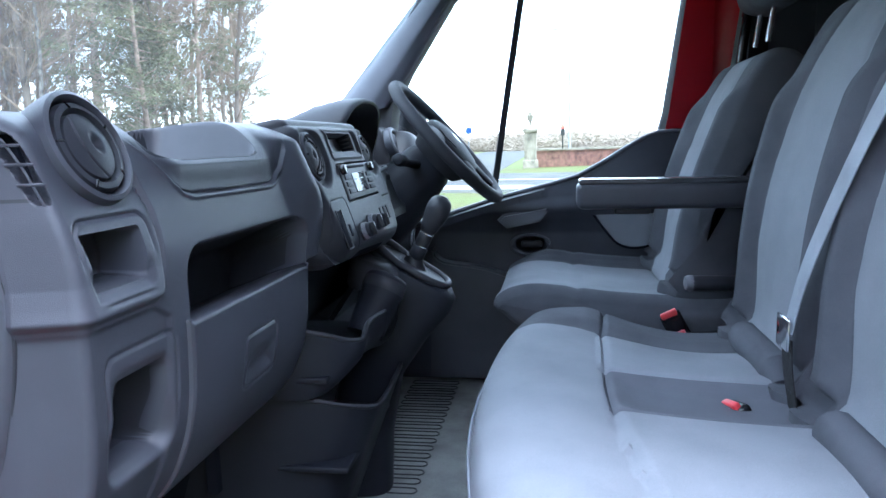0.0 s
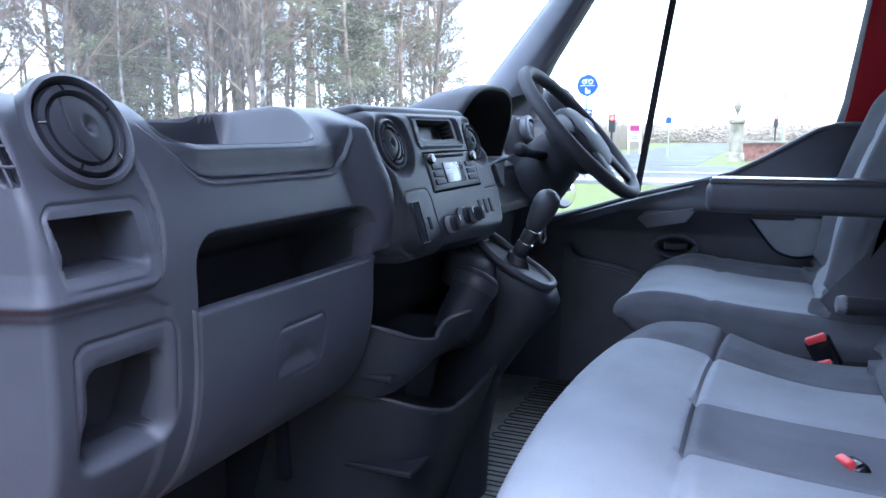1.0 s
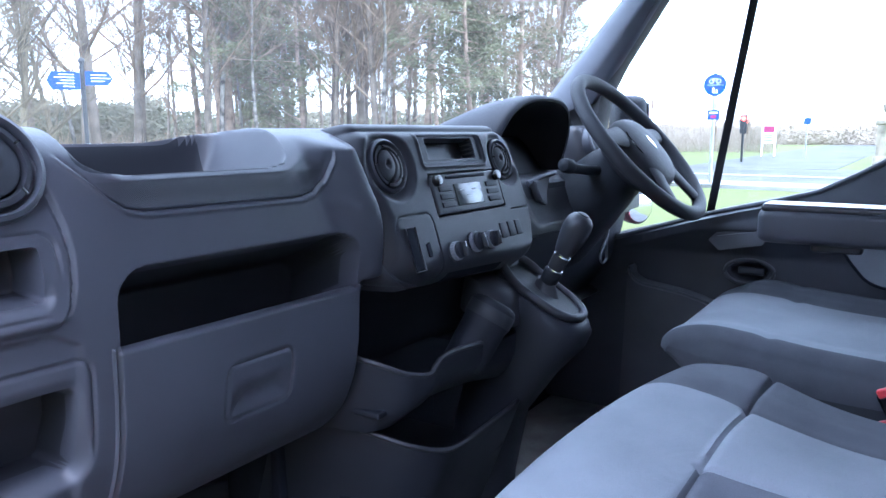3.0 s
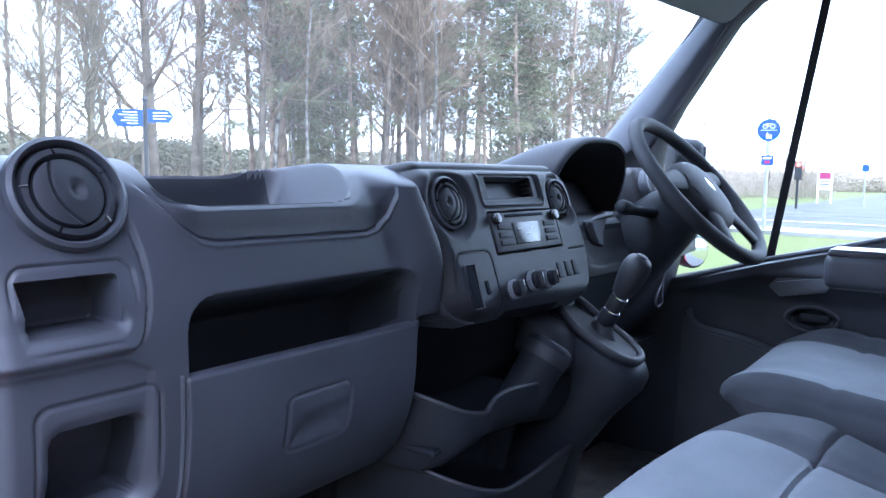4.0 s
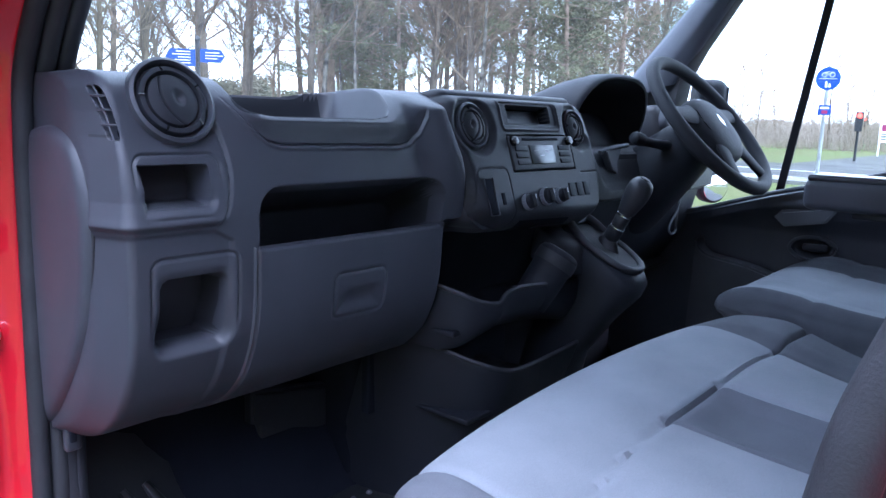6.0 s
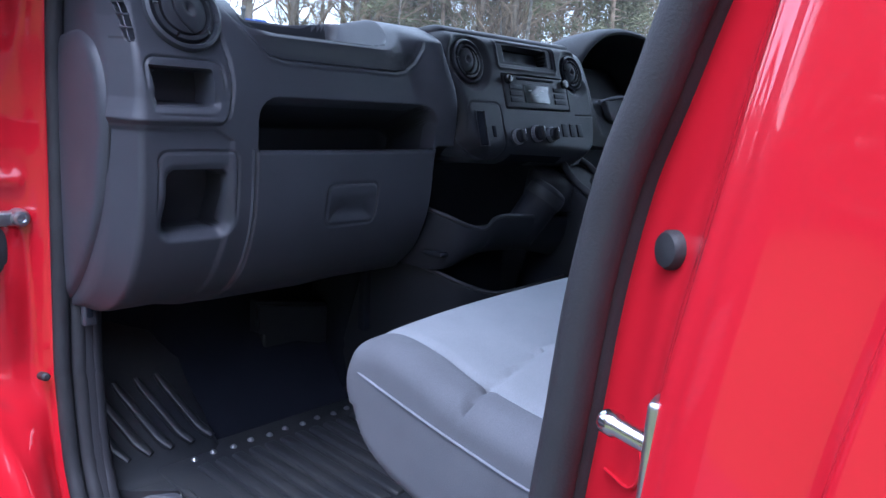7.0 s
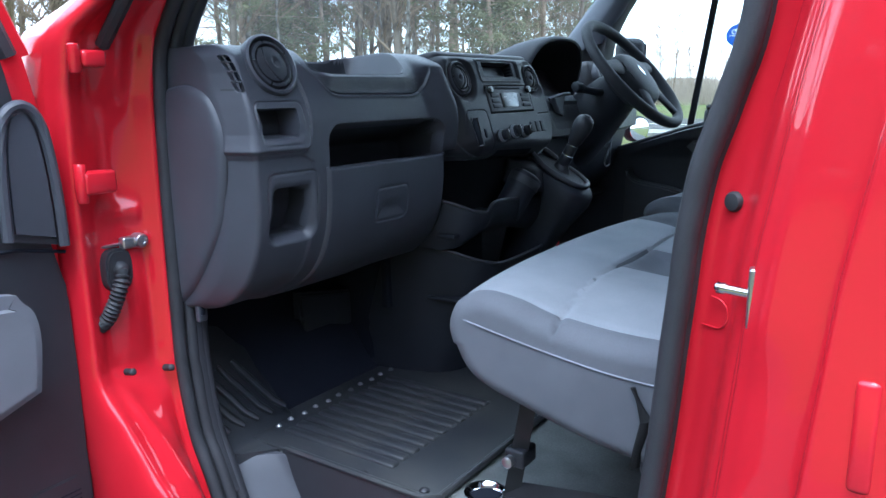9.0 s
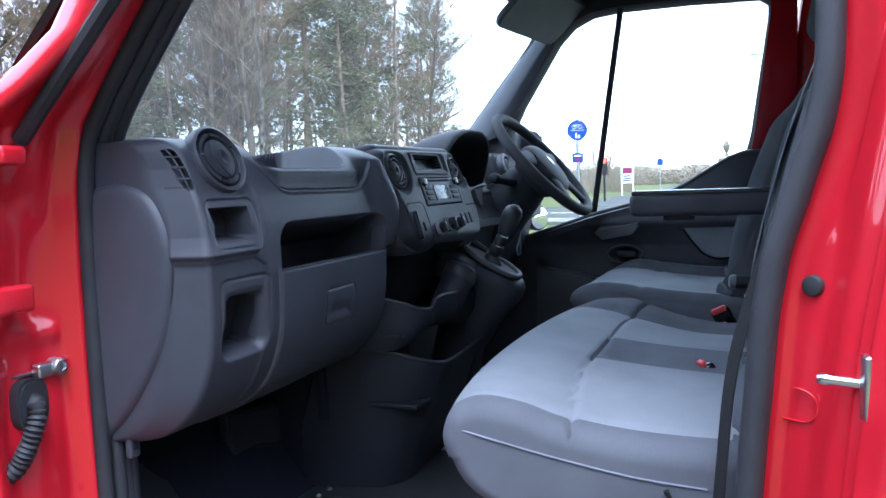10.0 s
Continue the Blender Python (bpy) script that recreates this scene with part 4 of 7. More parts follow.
for i in range(3):
    part("print_bar", rounded((0.012, 0.0012, 0.0006), 0.0002, turn=on_stack(-0.084 + i * 0.018, 1.372 - (i % 2) * 0.008, 0.0162)), WHITE_MARK, radio)

for i, x in enumerate((-0.145, -0.086, -0.040)):
    z = (1.288, 1.294, 1.2925)[i]
    s = 0.96 if i == 1 else 0.86
    knob = part("heater_knob", turned(stack_at(x, z, 0.008), OUT, [(0.0175 * s, 0), (0.0175 * s, 0.006), (0.0150 * s, 0.008), (0.0140 * s, 0.020), (0.012 * s, 0.0215), (0.003, 0.022)], 28), BLACK_AND_SHADE, dash)
    u, v, w = frame_of(OUT)
    ribs = [[stack_at(x, z, 0.014 + h) + (u * math.cos(k * math.tau / 40) + v * math.sin(k * math.tau / 40)) * r * s * (1.0 if k % 2 else 0.94) for k in range(40)] for r, h in ((0.0150, -0.004), (0.0172, -0.003), (0.0166, 0.007), (0.0150, 0.008))]
    part("knob_ring", loft(ribs), PLASTIC_GREY, knob, "ribbed dull grey ring")
    part("grip", rounded((0.0055, 0.025 * s, 0.009), 0.002, turn=on_stack(x, z, 0.031)), PLASTIC_DARK, knob)
    part("mark", rounded((0.0012, 0.008, 0.0008), 0.0003, turn=on_stack(x, z + 0.006, 0.0358)), WHITE_MARK, knob)
for i, x in enumerate((0.015, 0.042, 0.068)):
    part("switch", rounded((0.019, 0.026, 0.005), 0.002, turn=on_stack(x, 1.302, 0.0115)), BLACK_AND_SHADE, dash)

# ---- instrument hood and driver's side ----
def hood_line(y, shrink=0.0, drop=0.0):
    """An arch over the instruments whose legs stand further forward than its crown."""
    pts = []
    for k in range(29):
        a = math.pi * k / 28
        rise = math.sin(a) ** 0.62
        pts.append(Vector((0.447 - (0.186 - shrink) * math.copysign(abs(math.cos(a)) ** 0.72, math.cos(a)), y + 0.050 * (1 - rise), 1.374 + (0.169 - drop - shrink) * rise)))
    return pts


hood = part("instrument_hood", sheet([hood_line(0.72, -0.012, 0.090), hood_line(0.64, -0.010, 0.052), hood_line(0.57, -0.008, 0.022), hood_line(0.51, -0.004, 0.005), hood_line(0.478, 0.0, 0.0), hood_line(0.467, 0.003), hood_line(0.463, 0.008), hood_line(0.466, 0.013)]), BLACK_AND_SHADE, dash)
part("hood_lining", sheet([hood_line(0.4665, 0.0132), hood_line(0.52, 0.018), hood_line(0.58, 0.028), hood_line(0.63, 0.045)]), PLASTIC_DARK, hood)
part("cluster_face", rounded((0.30, 0.012, 0.09), 0.004, (0.447, 0.625, 1.405), turn=Matrix.Rotation(radians(-18), 4, "X")), PLASTIC_DARK, hood)
for x in (0.36, 0.54):
    part("gauge", turned((x, 0.607, 1.408), (0, -1, 0.33), [(0.038, 0), (0.040, 0.006), (0.037, 0.008), (0.034, 0.003), (0.002, 0.002)], 36), VOID, hood, "black round gauge")
part("cluster_rim", tube(curve_points([(0.250, 0.414, 1.366), (0.300, 0.404, 1.377), (0.35, 0.408, 1.380), (0.40, 0.425, 1.380)], 5), 0.005, 8), PLASTIC_MID, hood, "pale lower edge of the instrument surround")
# cheek and side panel, near-black for the shade they lie in
part("cluster_cheek", rounded((0.06, 0.10, 0.09), 0.02, (0.315, 0.47, 1.32)), BLACK_AND_SHADE, dash)
part("side_panel", rounded((0.12, 0.16, 0.14), 0.03, (0.235, 0.49, 1.30)), BLACK_AND_SHADE, dash)
part("bezel_corner", plate([Vector((0.258, 0.402, 1.370)), Vector((0.330, 0.402, 1.378)), Vector((0.318, 0.400, 1.364)), Vector((0.300, 0.396, 1.345)), Vector((0.302, 0.394, 1.320)), Vector((0.276, 0.394, 1.330)), Vector((0.264, 0.398, 1.352))], (0, 0.02, 0), 0.002), PLASTIC_GREY, dash, "light grey lower corner of the instrument bezel")
right_vent = round_vent((0.752, 0.475, 1.437), (-0.1, -1, 0.35), 0.042)
part("bright_ring", turned((0.752, 0.475, 1.437), (-0.1, -1, 0.35), [(0.0375, 0.004), (0.0385, 0.0105), (0.034, 0.0125), (0.030, 0.010), (0.029, 0.004)], 40), PLASTIC_GREY, right_vent, "silver-grey ring")
part("vent_plinth", rounded((0.13, 0.06, 0.13), 0.02, (0.765, 0.515, 1.415), turn=Matrix.Rotation(radians(-15), 4, "X")), PLASTIC_DARK, dash)

# ---- lower console: bin, cup shelf and gear tunnel ----
# bins and tunnel are near-black: the dim footwell's shade in their colour
console = thing("centre_console", (-0.1, 0.4, FLOOR), "dark grey plastic lower console with two open bins and gear tunnel", "console")


def u_wall(points, lows, lips, thick, out=0.0, bend=1.0):
    """A curved upright wall along a plan line, its lip and foot at given heights, the foot drawn back."""
    plan = curve_points([(x, y, z) for (x, y), z in zip(points, lips)], 6)
    feet = [p.z for p in curve_points([(x, y, z) for (x, y), z in zip(points, lows)], 6)]
    def row(h, inset):
        return [Vector((p.x, p.y + inset + out * (1 - h) ** bend, lerp(f, p.z, h))) for p, f in zip(plan, feet)]
    rim = [Vector((p.x, p.y + thick * 0.5, p.z + 0.0025)) for p in plan]
    return sheet([row(h, 0.0) for h in (0.0, 0.1, 0.2, 0.4, 0.6, 0.8, 0.94, 0.99)] + [rim] + [row(h, thick) for h in (0.99, 0.9, 0.5, 0.0)])


lower_line = [(-0.300, 0.54), (-0.288, 0.45), (-0.274, 0.398), (-0.252, 0.345), (-0.215, 0.314), (-0.17, 0.305), (-0.06, 0.309), (0.03, 0.315), (0.050, 0.335), (0.050, 0.42)]
part("lower_bin", u_wall(lower_line, [0.742] * 10, [1.064, 1.056, 1.046, 1.030, 1.016, 1.012, 1.012, 1.014, 1.016, 1.020], 0.008, 0.10, 1.0), BLACK_AND_SHADE, console)
upper_line = [(-0.330, 0.56), (-0.308, 0.43), (-0.290, 0.365), (-0.268, 0.335), (-0.242, 0.322), (-0.228, 0.318), (-0.220, 0.317), (-0.205, 0.316), (-0.17, 0.314), (-0.10, 0.312), (-0.039, 0.311), (0.03, 0.318)]
part("upper_bin", u_wall(upper_line, [1.060, 1.056, 1.052, 1.058, 1.072, 1.078, 1.081, 1.083, 1.083, 1.077, 1.066, 1.050], [1.170, 1.166, 1.154, 1.140, 1.133, 1.134, 1.141, 1.150, 1.152, 1.146, 1.140, 1.136], 0.007, 0.035, 3.0), BLACK_AND_SHADE, console)
for line, lips in ((lower_line, [1.064, 1.056, 1.046, 1.030, 1.016, 1.012, 1.012, 1.014, 1.016, 1.020]), (upper_line, [1.170, 1.166, 1.154, 1.140, 1.133, 1.134, 1.141, 1.150, 1.152, 1.146, 1.140, 1.136])):
    lip = [p + Vector((0, 0.003, 0.001)) for p in curve_points([(x, y, z) for (x, y), z in zip(line, lips)], 6)]
    # Paler plastic than the wall: the lip's highlight put into its colour.
    part("bin_lip", tube(lip[8:-10], 0.0042, 8), PLASTIC_DARK, console, "rounded lip of the open bin, paler for its highlight")
part("bin_floor", rounded((0.36, 0.19, 0.01), 0.003, (-0.12, 0.455, 1.085)), BLACK_AND_SHADE, console)
part("bin_floor", rounded((0.30, 0.20, 0.01), 0.003, (-0.13, 0.44, 0.935)), BLACK_AND_SHADE, console)
# Black panel and added block so the hollow behind the bins reads as shade.
part("shade_panel", rounded((0.42, 0.02, 0.36), 0.004, (-0.10, 0.55, 1.08)), VOID, console)
part("shade_block", rounded((0.36, 0.14, 0.40), 0.02, (-0.12, 0.66, 0.95)), VOID, console)


def oval(cx, cy, z, rx, ry, n=28, p=2.6):
    return [Vector((cx + math.copysign(abs(math.cos(k * math.tau / n)) ** (2 / p), math.cos(k * math.tau / n)) * rx, cy + math.copysign(abs(math.sin(k * math.tau / n)) ** (2 / p), math.sin(k * math.tau / n)) * ry, z)) for k in range(n)]


def tilt_y(loop, pivot_y, k):
    return [Vector((p.x, p.y, p.z + (p.y - pivot_y) * k)) for p in loop]


tunnel = [oval(0.060, 0.42, 0.742, 0.050, 0.07), oval(0.062, 0.41, 0.86, 0.050, 0.065), oval(0.066, 0.385, 0.98, 0.052, 0.062), tilt_y(oval(0.073, 0.345, 1.07, 0.058, 0.074), 0.33, 0.25),
          tilt_y(oval(0.079, 0.310, 1.145, 0.061, 0.085), 0.302, 0.50), tilt_y(oval(0.081, 0.302, 1.176, 0.062, 0.086), 0.302, 0.55), tilt_y(oval(0.081, 0.302, 1.190, 0.058, 0.081), 0.302, 0.56), tilt_y(oval(0.081, 0.302, 1.194, 0.050, 0.073), 0.302, 0.56)]
# body near-black as if shaded; neck and gaiter ring paler as if lit
part("tunnel", loft(tunnel), BLACK_AND_SHADE, console)
part("tunnel_neck", loft([tilt_y(oval(0.02, 0.36, 1.165, 0.06, 0.05), 0.36, 0.3), tilt_y(oval(0.02, 0.36, 1.212, 0.052, 0.045), 0.36, 0.3), tilt_y(oval(0.02, 0.365, 1.222, 0.042, 0.036), 0.36, 0.3)]), PLASTIC_DARK, console)
SOCKET, SOCKET_AXIS = Vector((-0.098, 0.352, 1.105)), Vector((0.45, -0.30, 0.84))
socket = part("cup_socket", turned(SOCKET, SOCKET_AXIS, [(0.033, 0.0), (0.035, 0.03), (0.036, 0.075), (0.038, 0.079), (0.038, 0.103), (0.034, 0.110), (0.026, 0.113), (0.010, 0.114)], 28), BLACK_AND_SHADE, console)
part("band", turned(SOCKET, SOCKET_AXIS, [(0.0375, 0.080), (0.0388, 0.082), (0.0388, 0.100), (0.0375, 0.102)], 28), PLASTIC_DARK, socket)

gear = thing("gear_lever", (0.085, 0.305, 1.17), "black gear lever with leather gaiter and chrome rings", "gear lever")
ring_c, ring_tilt = Vector((0.081, 0.302, 1.200)), 0.56
ringloop = [p + Vector((0, 0, 0.010 * smooth(0.31, 0.36, p.y))) for p in tilt_y(oval(0.081, 0.302, 1.200, 0.050, 0.072, 40, 2.5), 0.302, ring_tilt)]
part("gaiter_ring", tube(ringloop, 0.0075, 10, closed=True), PLASTIC_DARK, gear, "raised black plastic surround")
loops = []
for k, (r, dz) in enumerate(((1.0, 0.0), (0.98, -0.018), (0.94, -0.032), (0.84, -0.038), (0.70, -0.030), (0.58, -0.034), (0.46, -0.022), (0.37, -0.016), (0.28, 0.002), (0.22, 0.014))):
    c = ring_c.lerp(Vector((0.089, 0.296, 1.200)), k / 9)
    loop = []
    for j in range(40):
        a = j * math.tau / 40
        wob = 1 + 0.09 * math.sin(a * 5 + k * 0.8) * (2 <= k <= 6)
        px, py = 0.048 * r * wob * math.cos(a), 0.070 * r * wob * math.sin(a)
        loop.append(Vector((c.x + px, c.y + py, c.z + dz + py * ring_tilt * (1 if k < 4 else 0.6) + 0.003 * math.sin(4 * a + k) * (k > 1))))
    loops.append(loop)
part("gaiter", loft(loops), LEATHER, gear)
base, ax = Vector((0.0885, 0.308, 1.184)), Vector((0.075, -0.44, 0.89)).normalized()
part("rod", turned(base, ax, [(0.0125, 0), (0.0115, 0.02), (0.011, 0.085)], 16), BLACK_STEEL, gear)
part("collar", turned(base, ax, [(0.0125, 0.028), (0.0155, 0.032), (0.0160, 0.052), (0.0135, 0.056)], 22), BLACK_AND_SHADE, gear, "black collar")
for h, r in ((0.056, 0.0142), (0.083, 0.0150)):
    part("ring", turned(base, ax, [(r - 0.002, h - 0.0022), (r, h - 0.0012), (r, h + 0.0012), (r - 0.002, h + 0.0022)], 22), CHROME, gear, "narrow chrome ring")
part("sleeve", turned(base, ax, [(0.0128, 0.057), (0.0140, 0.060), (0.0146, 0.080), (0.0130, 0.084)], 22), LEATHER, gear)
part("knob", turned(base, ax, [(0.0135, 0.086), (0.0165, 0.090), (0.0192, 0.102), (0.0222, 0.117), (0.0240, 0.131), (0.0236, 0.143), (0.0212, 0.152), (0.0160, 0.1585), (0.0085, 0.1620), (0.001, 0.1630)], 32), PLASTIC_DARK, gear, "rounded black knob")
part("knob_cap", turned(base, ax, [(0.0110, 0.1600), (0.0100, 0.1625), (0.0060, 0.1640), (0.001, 0.1644)], 28), LEATHER, gear, "smooth shift-pattern cap")

# ---- steering wheel and column ----
WC, WN = Vector((0.545, 0.292, 1.435)), Vector((0, -0.748, 0.664)).normalized()
wu, wv = Vector((1, 0, 0)), Vector((0, 0.664, 0.748)).normalized()


def on_wheel(a, b, h=0.0):
    return WC + wu * a + wv * b + WN * h


wheel = thing("steering_wheel", tuple(WC), "black four-spoke steering wheel with airbag pad", "steering wheel")
part("rim", tube([on_wheel(0.187 * math.cos(a), 0.187 * math.sin(a)) for a in np.linspace(0, math.tau, 64, endpoint=False)], 0.0155, 14, closed=True), WHEEL, wheel)
pad = []
for h, q in ((-0.040, 0.78), (-0.012, 0.95), (0.004, 1.0), (0.016, 0.985), (0.026, 0.92), (0.034, 0.78), (0.039, 0.52), (0.041, 0.2)):
    pad.append([on_wheel(0.094 * q * math.copysign(abs(math.cos(a)) ** 0.85, math.cos(a)), -0.006 + (0.078 if math.sin(a) > 0 else 0.100) * q * math.copysign(abs(math.sin(a)) ** 0.85, math.sin(a)), h - 0.016) for a in np.linspace(0, math.tau, 44, endpoint=False)])
part("airbag_pad", loft(pad), WHEEL, wheel, "domed airbag pad")
part("pad_seam", tube([on_wheel(0.080 * math.cos(a), -0.004 + (0.064 if math.sin(a) > 0 else 0.080) * math.sin(a), 0.0145) for a in np.linspace(0, math.tau, 40, endpoint=False)], 0.0012, 5, closed=True), BLACK, wheel)
for a0, a1 in ((0.25, 0.15), (math.pi - 0.25, math.pi - 0.15), (-0.95, -1.05), (math.pi + 0.95, math.pi + 1.05)):
    p, q = on_wheel(0.08 * math.cos(a0), 0.08 * math.sin(a0), 0.004), on_wheel(0.178 * math.cos(a1), 0.178 * math.sin(a1), 0.0)
    side = (q - p).cross(WN).normalized()
    sp = [[c + side * wd * math.cos(k * math.tau / 12) + WN * 0.009 * math.sin(k * math.tau / 12) for k in range(12)] for c, wd in ((p, 0.030), (p.lerp(q, 0.4), 0.022), (p.lerp(q, 0.8), 0.019), (q, 0.022))]
    part("spoke", loft(sp), WHEEL, wheel)
emblem = [on_wheel(x, y, 0.0225) for x, y in ((0, 0.012), (0.011, -0.010), (0, -0.032), (-0.011, -0.010))]
part("badge", plate(emblem, WN * 0.003, 0.001), CHROME, wheel, "plain silver badge")

column = thing("steering_column", (0.53, 0.42, 1.33), "dark grey plastic steering column shroud with stalks", "steering column")
loops = []
for k in range(8):
    t = k / 7
    c = WC - WN * lerp(0.03, 0.26, t) + Vector((-0.035 * t, 0, -0.012 - 0.02 * t))
    r1, r2 = table(t, [(0, 0.055), (0.15, 0.078), (0.6, 0.105), (1, 0.135)]), table(t, [(0, 0.045), (0.15, 0.066), (0.6, 0.082), (1, 0.09)])
    loops.append([c + wu * r1 * math.copysign(abs(math.cos(a)) ** 0.75, math.cos(a)) + wv * r2 * math.copysign(abs(math.sin(a)) ** 0.75, math.sin(a)) for a in np.linspace(0, math.tau, 28, endpoint=False)])
part("shroud", loft(loops), BLACK_AND_SHADE, column)
c = WC - WN * 0.085
part("stalk", tube([c - wu * 0.05, c - wu * 0.10 + wv * 0.006, c - wu * 0.16 + wv * 0.014, c - wu * 0.20 + wv * 0.022], [0.016, 0.011, 0.010, 0.012], 14), BLACK_AND_SHADE, column)
part("stalk_end", turned(c - wu * 0.185 + wv * 0.020, -wu + wv * 0.25, [(0.011, 0), (0.0145, 0.006), (0.0150, 0.026), (0.0125, 0.034), (0.006, 0.038)], 20), BLACK_AND_SHADE, column)
part("stalk", tube([c + wu * 0.06, c + wu * 0.11 + wv * 0.01, c + wu * 0.16 + wv * 0.02], [0.010, 0.009, 0.011], 12), PLASTIC_DARK, column)
hook_pts = curve_points([(0.700, 0.412, 1.235), (0.690, 0.414, 1.205), (0.660, 0.414, 1.178), (0.650, 0.413, 1.160), (0.666, 0.412, 1.148), (0.690, 0.412, 1.156), (0.694, 0.414, 1.180), (0.704, 0.416, 1.225)], 6)
hook = thing("release_handle", (0.68, 0.412, 1.148), "grey bonnet release loop hanging below the dashboard", "release handle")
part("loop", tube(hook_pts, 0.0032, 8), PLASTIC_GREY, hook)
# driver's knee panel, near-black for the shade under the dash
rows = [[Vector((x, y, z)) for x in np.linspace(0.16, 0.80, 12)] for y, z in ((0.42, 1.36), (0.40, 1.28), (0.43, 1.15), (0.50, 1.05), (0.62, 1.0))]
part("knee_panel", thick_sheet(rows, (0, 0.01, 0.005)), BLACK_AND_SHADE, dash)


# ---- seats ----
def cushion(x0, x1, profile, r, mat_of, mats, name, parent, label="", n=46, bulge=None, bow=None, soft=True):
    """A padded body: a closed (y, z) profile drawn across from x0 to x1, its ends rounded off."""
    prof = curve_points([(y, z, 0) for y, z in profile], 14 if n > 200 else 7, closed=True)
    cy, cz = sum(p.x for p in prof) / len(prof), sum(p.y for p in prof) / len(prof)
    xs = [x0 + r * (1 - math.cos(a)) for a in np.linspace(0, math.pi / 2, 8)][:-1] + list(np.linspace(x0 + r, x1 - r, n)) + [x1 - r + r * math.sin(a) for a in np.linspace(0, math.pi / 2, 8)][1:]
    loops = []
    for x in xs:
        d = min(x - x0, x1 - x)
        inset = (0.8 if soft else 1.0) * (r - math.sqrt(max(r * r - max(r - d, 0) ** 2, 0)))
        loop = []
        for i, p in enumerate(prof):
            a, b = prof[i - 1], prof[(i + 1) % len(prof)]
            nx, ny = (b.y - a.y), -(b.x - a.x)
            ln = math.hypot(nx, ny) or 1
            nx, ny = nx / ln, ny / ln
            if nx * (p.x - cx_of(p, cy)) + ny * (p.y - cz) < 0:
                nx, ny = -nx, -ny
            k = -inset + (bulge(x, p.x, p.y) if bulge else 0)
            loop.append(Vector((x, p.x + nx * k + (bow(x) * smooth(-0.15, 0.08, p.x) if bow else 0), p.y + ny * k)))
        loops.append(loop)

    def padded_end(loop, out):
        """Loops that close an end softly towards the middle line of its outline."""
        ys, zs = [p.y for p in loop], [p.z for p in loop]
        tall = max(zs) - min(zs) > max(ys) - min(ys)
        my, mz = sum(ys) / len(ys), sum(zs) / len(zs)
        closing = []
        for s, lift in ((0.8, 0.003), (0.5, 0.0055), (0.2, 0.0065), (0.02, 0.0068)):
            ring, m = [], 0.55 + 0.45 * s
            for p in loop:
                if tall:
                    near = [q.y for q in loop if abs(q.z - p.z) < 0.09]
                    mid = (max(near) + min(near)) / 2
                    ring.append(Vector((p.x + out * lift, mid + (p.y - mid) * s, mz + (p.z - mz) * m)))
                else:
                    near = [q.z for q in loop if abs(q.y - p.y) < 0.07]
                    mid = (max(near) + min(near)) / 2
                    ring.append(Vector((p.x + out * lift, my + (p.y - my) * m, mid + (p.z - mid) * s)))
            closing.append(ring)
        return closing
    if soft:
        loops = padded_end(loops[0], -1)[::-1] + loops + padded_end(loops[-1], 1)
    return part(name, loft(loops, True, mat_of=mat_of), mats, parent, label, angle=70)


def cx_of(p, c):
    return c


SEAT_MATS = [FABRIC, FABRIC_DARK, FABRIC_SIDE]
bench = thing("passenger_bench", (-0.30, -0.1, FLOOR), "grey cloth double passenger bench with dark bolsters and light inserts", "bench seat")


def dip(v, at, width):
    """A soft valley with a sharp crease at its foot."""
    return 0.55 * math.exp(-((v - at) / width) ** 2) + 0.45 * math.exp(-abs(v - at) / (0.5 * width))


def bench_seam(x):
    """Where the cross seam runs, a little further back towards the door."""
    return -0.059 - 0.022 * (max(0.0, -0.40 - x) / 0.3) ** 2


def bench_bulge(x, y, z):
    if z < 1.03:
        return 0.004 * math.sin(x * 9)
    k = 0.0
    k -= 0.010 * dip(y, bench_seam(x), 0.0045) * (y < 0.0)
    if y < bench_seam(x) + 0.004:
        mid = 1 - smooth(0.045, 0.082, abs(x + 0.330))
        k -= 0.012 * mid * smooth(-0.052, -0.10, y)
        for s in (-0.700, -0.412, -0.248, -0.032):
            k -= 0.008 * dip(x, s, 0.005)
        k += 0.012 * (math.exp(-((x + 0.56) / 0.12) ** 2) + math.exp(-((x + 0.14) / 0.10) ** 2))
    k += 0.014 * smooth(-0.032, 0.015, x) * smooth(0.06, -0.05, y)
    k -= 0.005 * dip(x, -0.700, 0.006) * (y > -0.08)
    k -= 0.026 * smooth(-0.25, 0.08, x) * smooth(-0.02, -0.25, y)
    k += 0.004 * math.sin(x * 7 + 1) * math.sin(y * 11)
    return k


def bench_bow(x):
    return 0.030 - 0.060 * ((x + 0.32) / 0.43) ** 2


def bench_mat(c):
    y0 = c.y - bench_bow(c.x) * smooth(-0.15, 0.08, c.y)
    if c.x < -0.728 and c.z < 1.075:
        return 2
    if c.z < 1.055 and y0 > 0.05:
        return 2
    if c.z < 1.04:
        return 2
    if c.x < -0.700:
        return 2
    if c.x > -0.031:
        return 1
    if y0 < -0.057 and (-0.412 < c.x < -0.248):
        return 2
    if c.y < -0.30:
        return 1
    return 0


BENCH_PROFILE = [(0.104, 1.045), (0.103, 1.072), (0.088, 1.096), (0.050, 1.110), (-0.01, 1.106), (-0.07, 1.093), (-0.16, 1.083), (-0.26, 1.080), (-0.36, 1.080), (-0.41, 1.06), (-0.41, 0.96), (-0.38, 0.92), (-0.20, 0.922),
                 (-0.02, 0.958), (0.045, 0.975), (0.082, 1.0)]
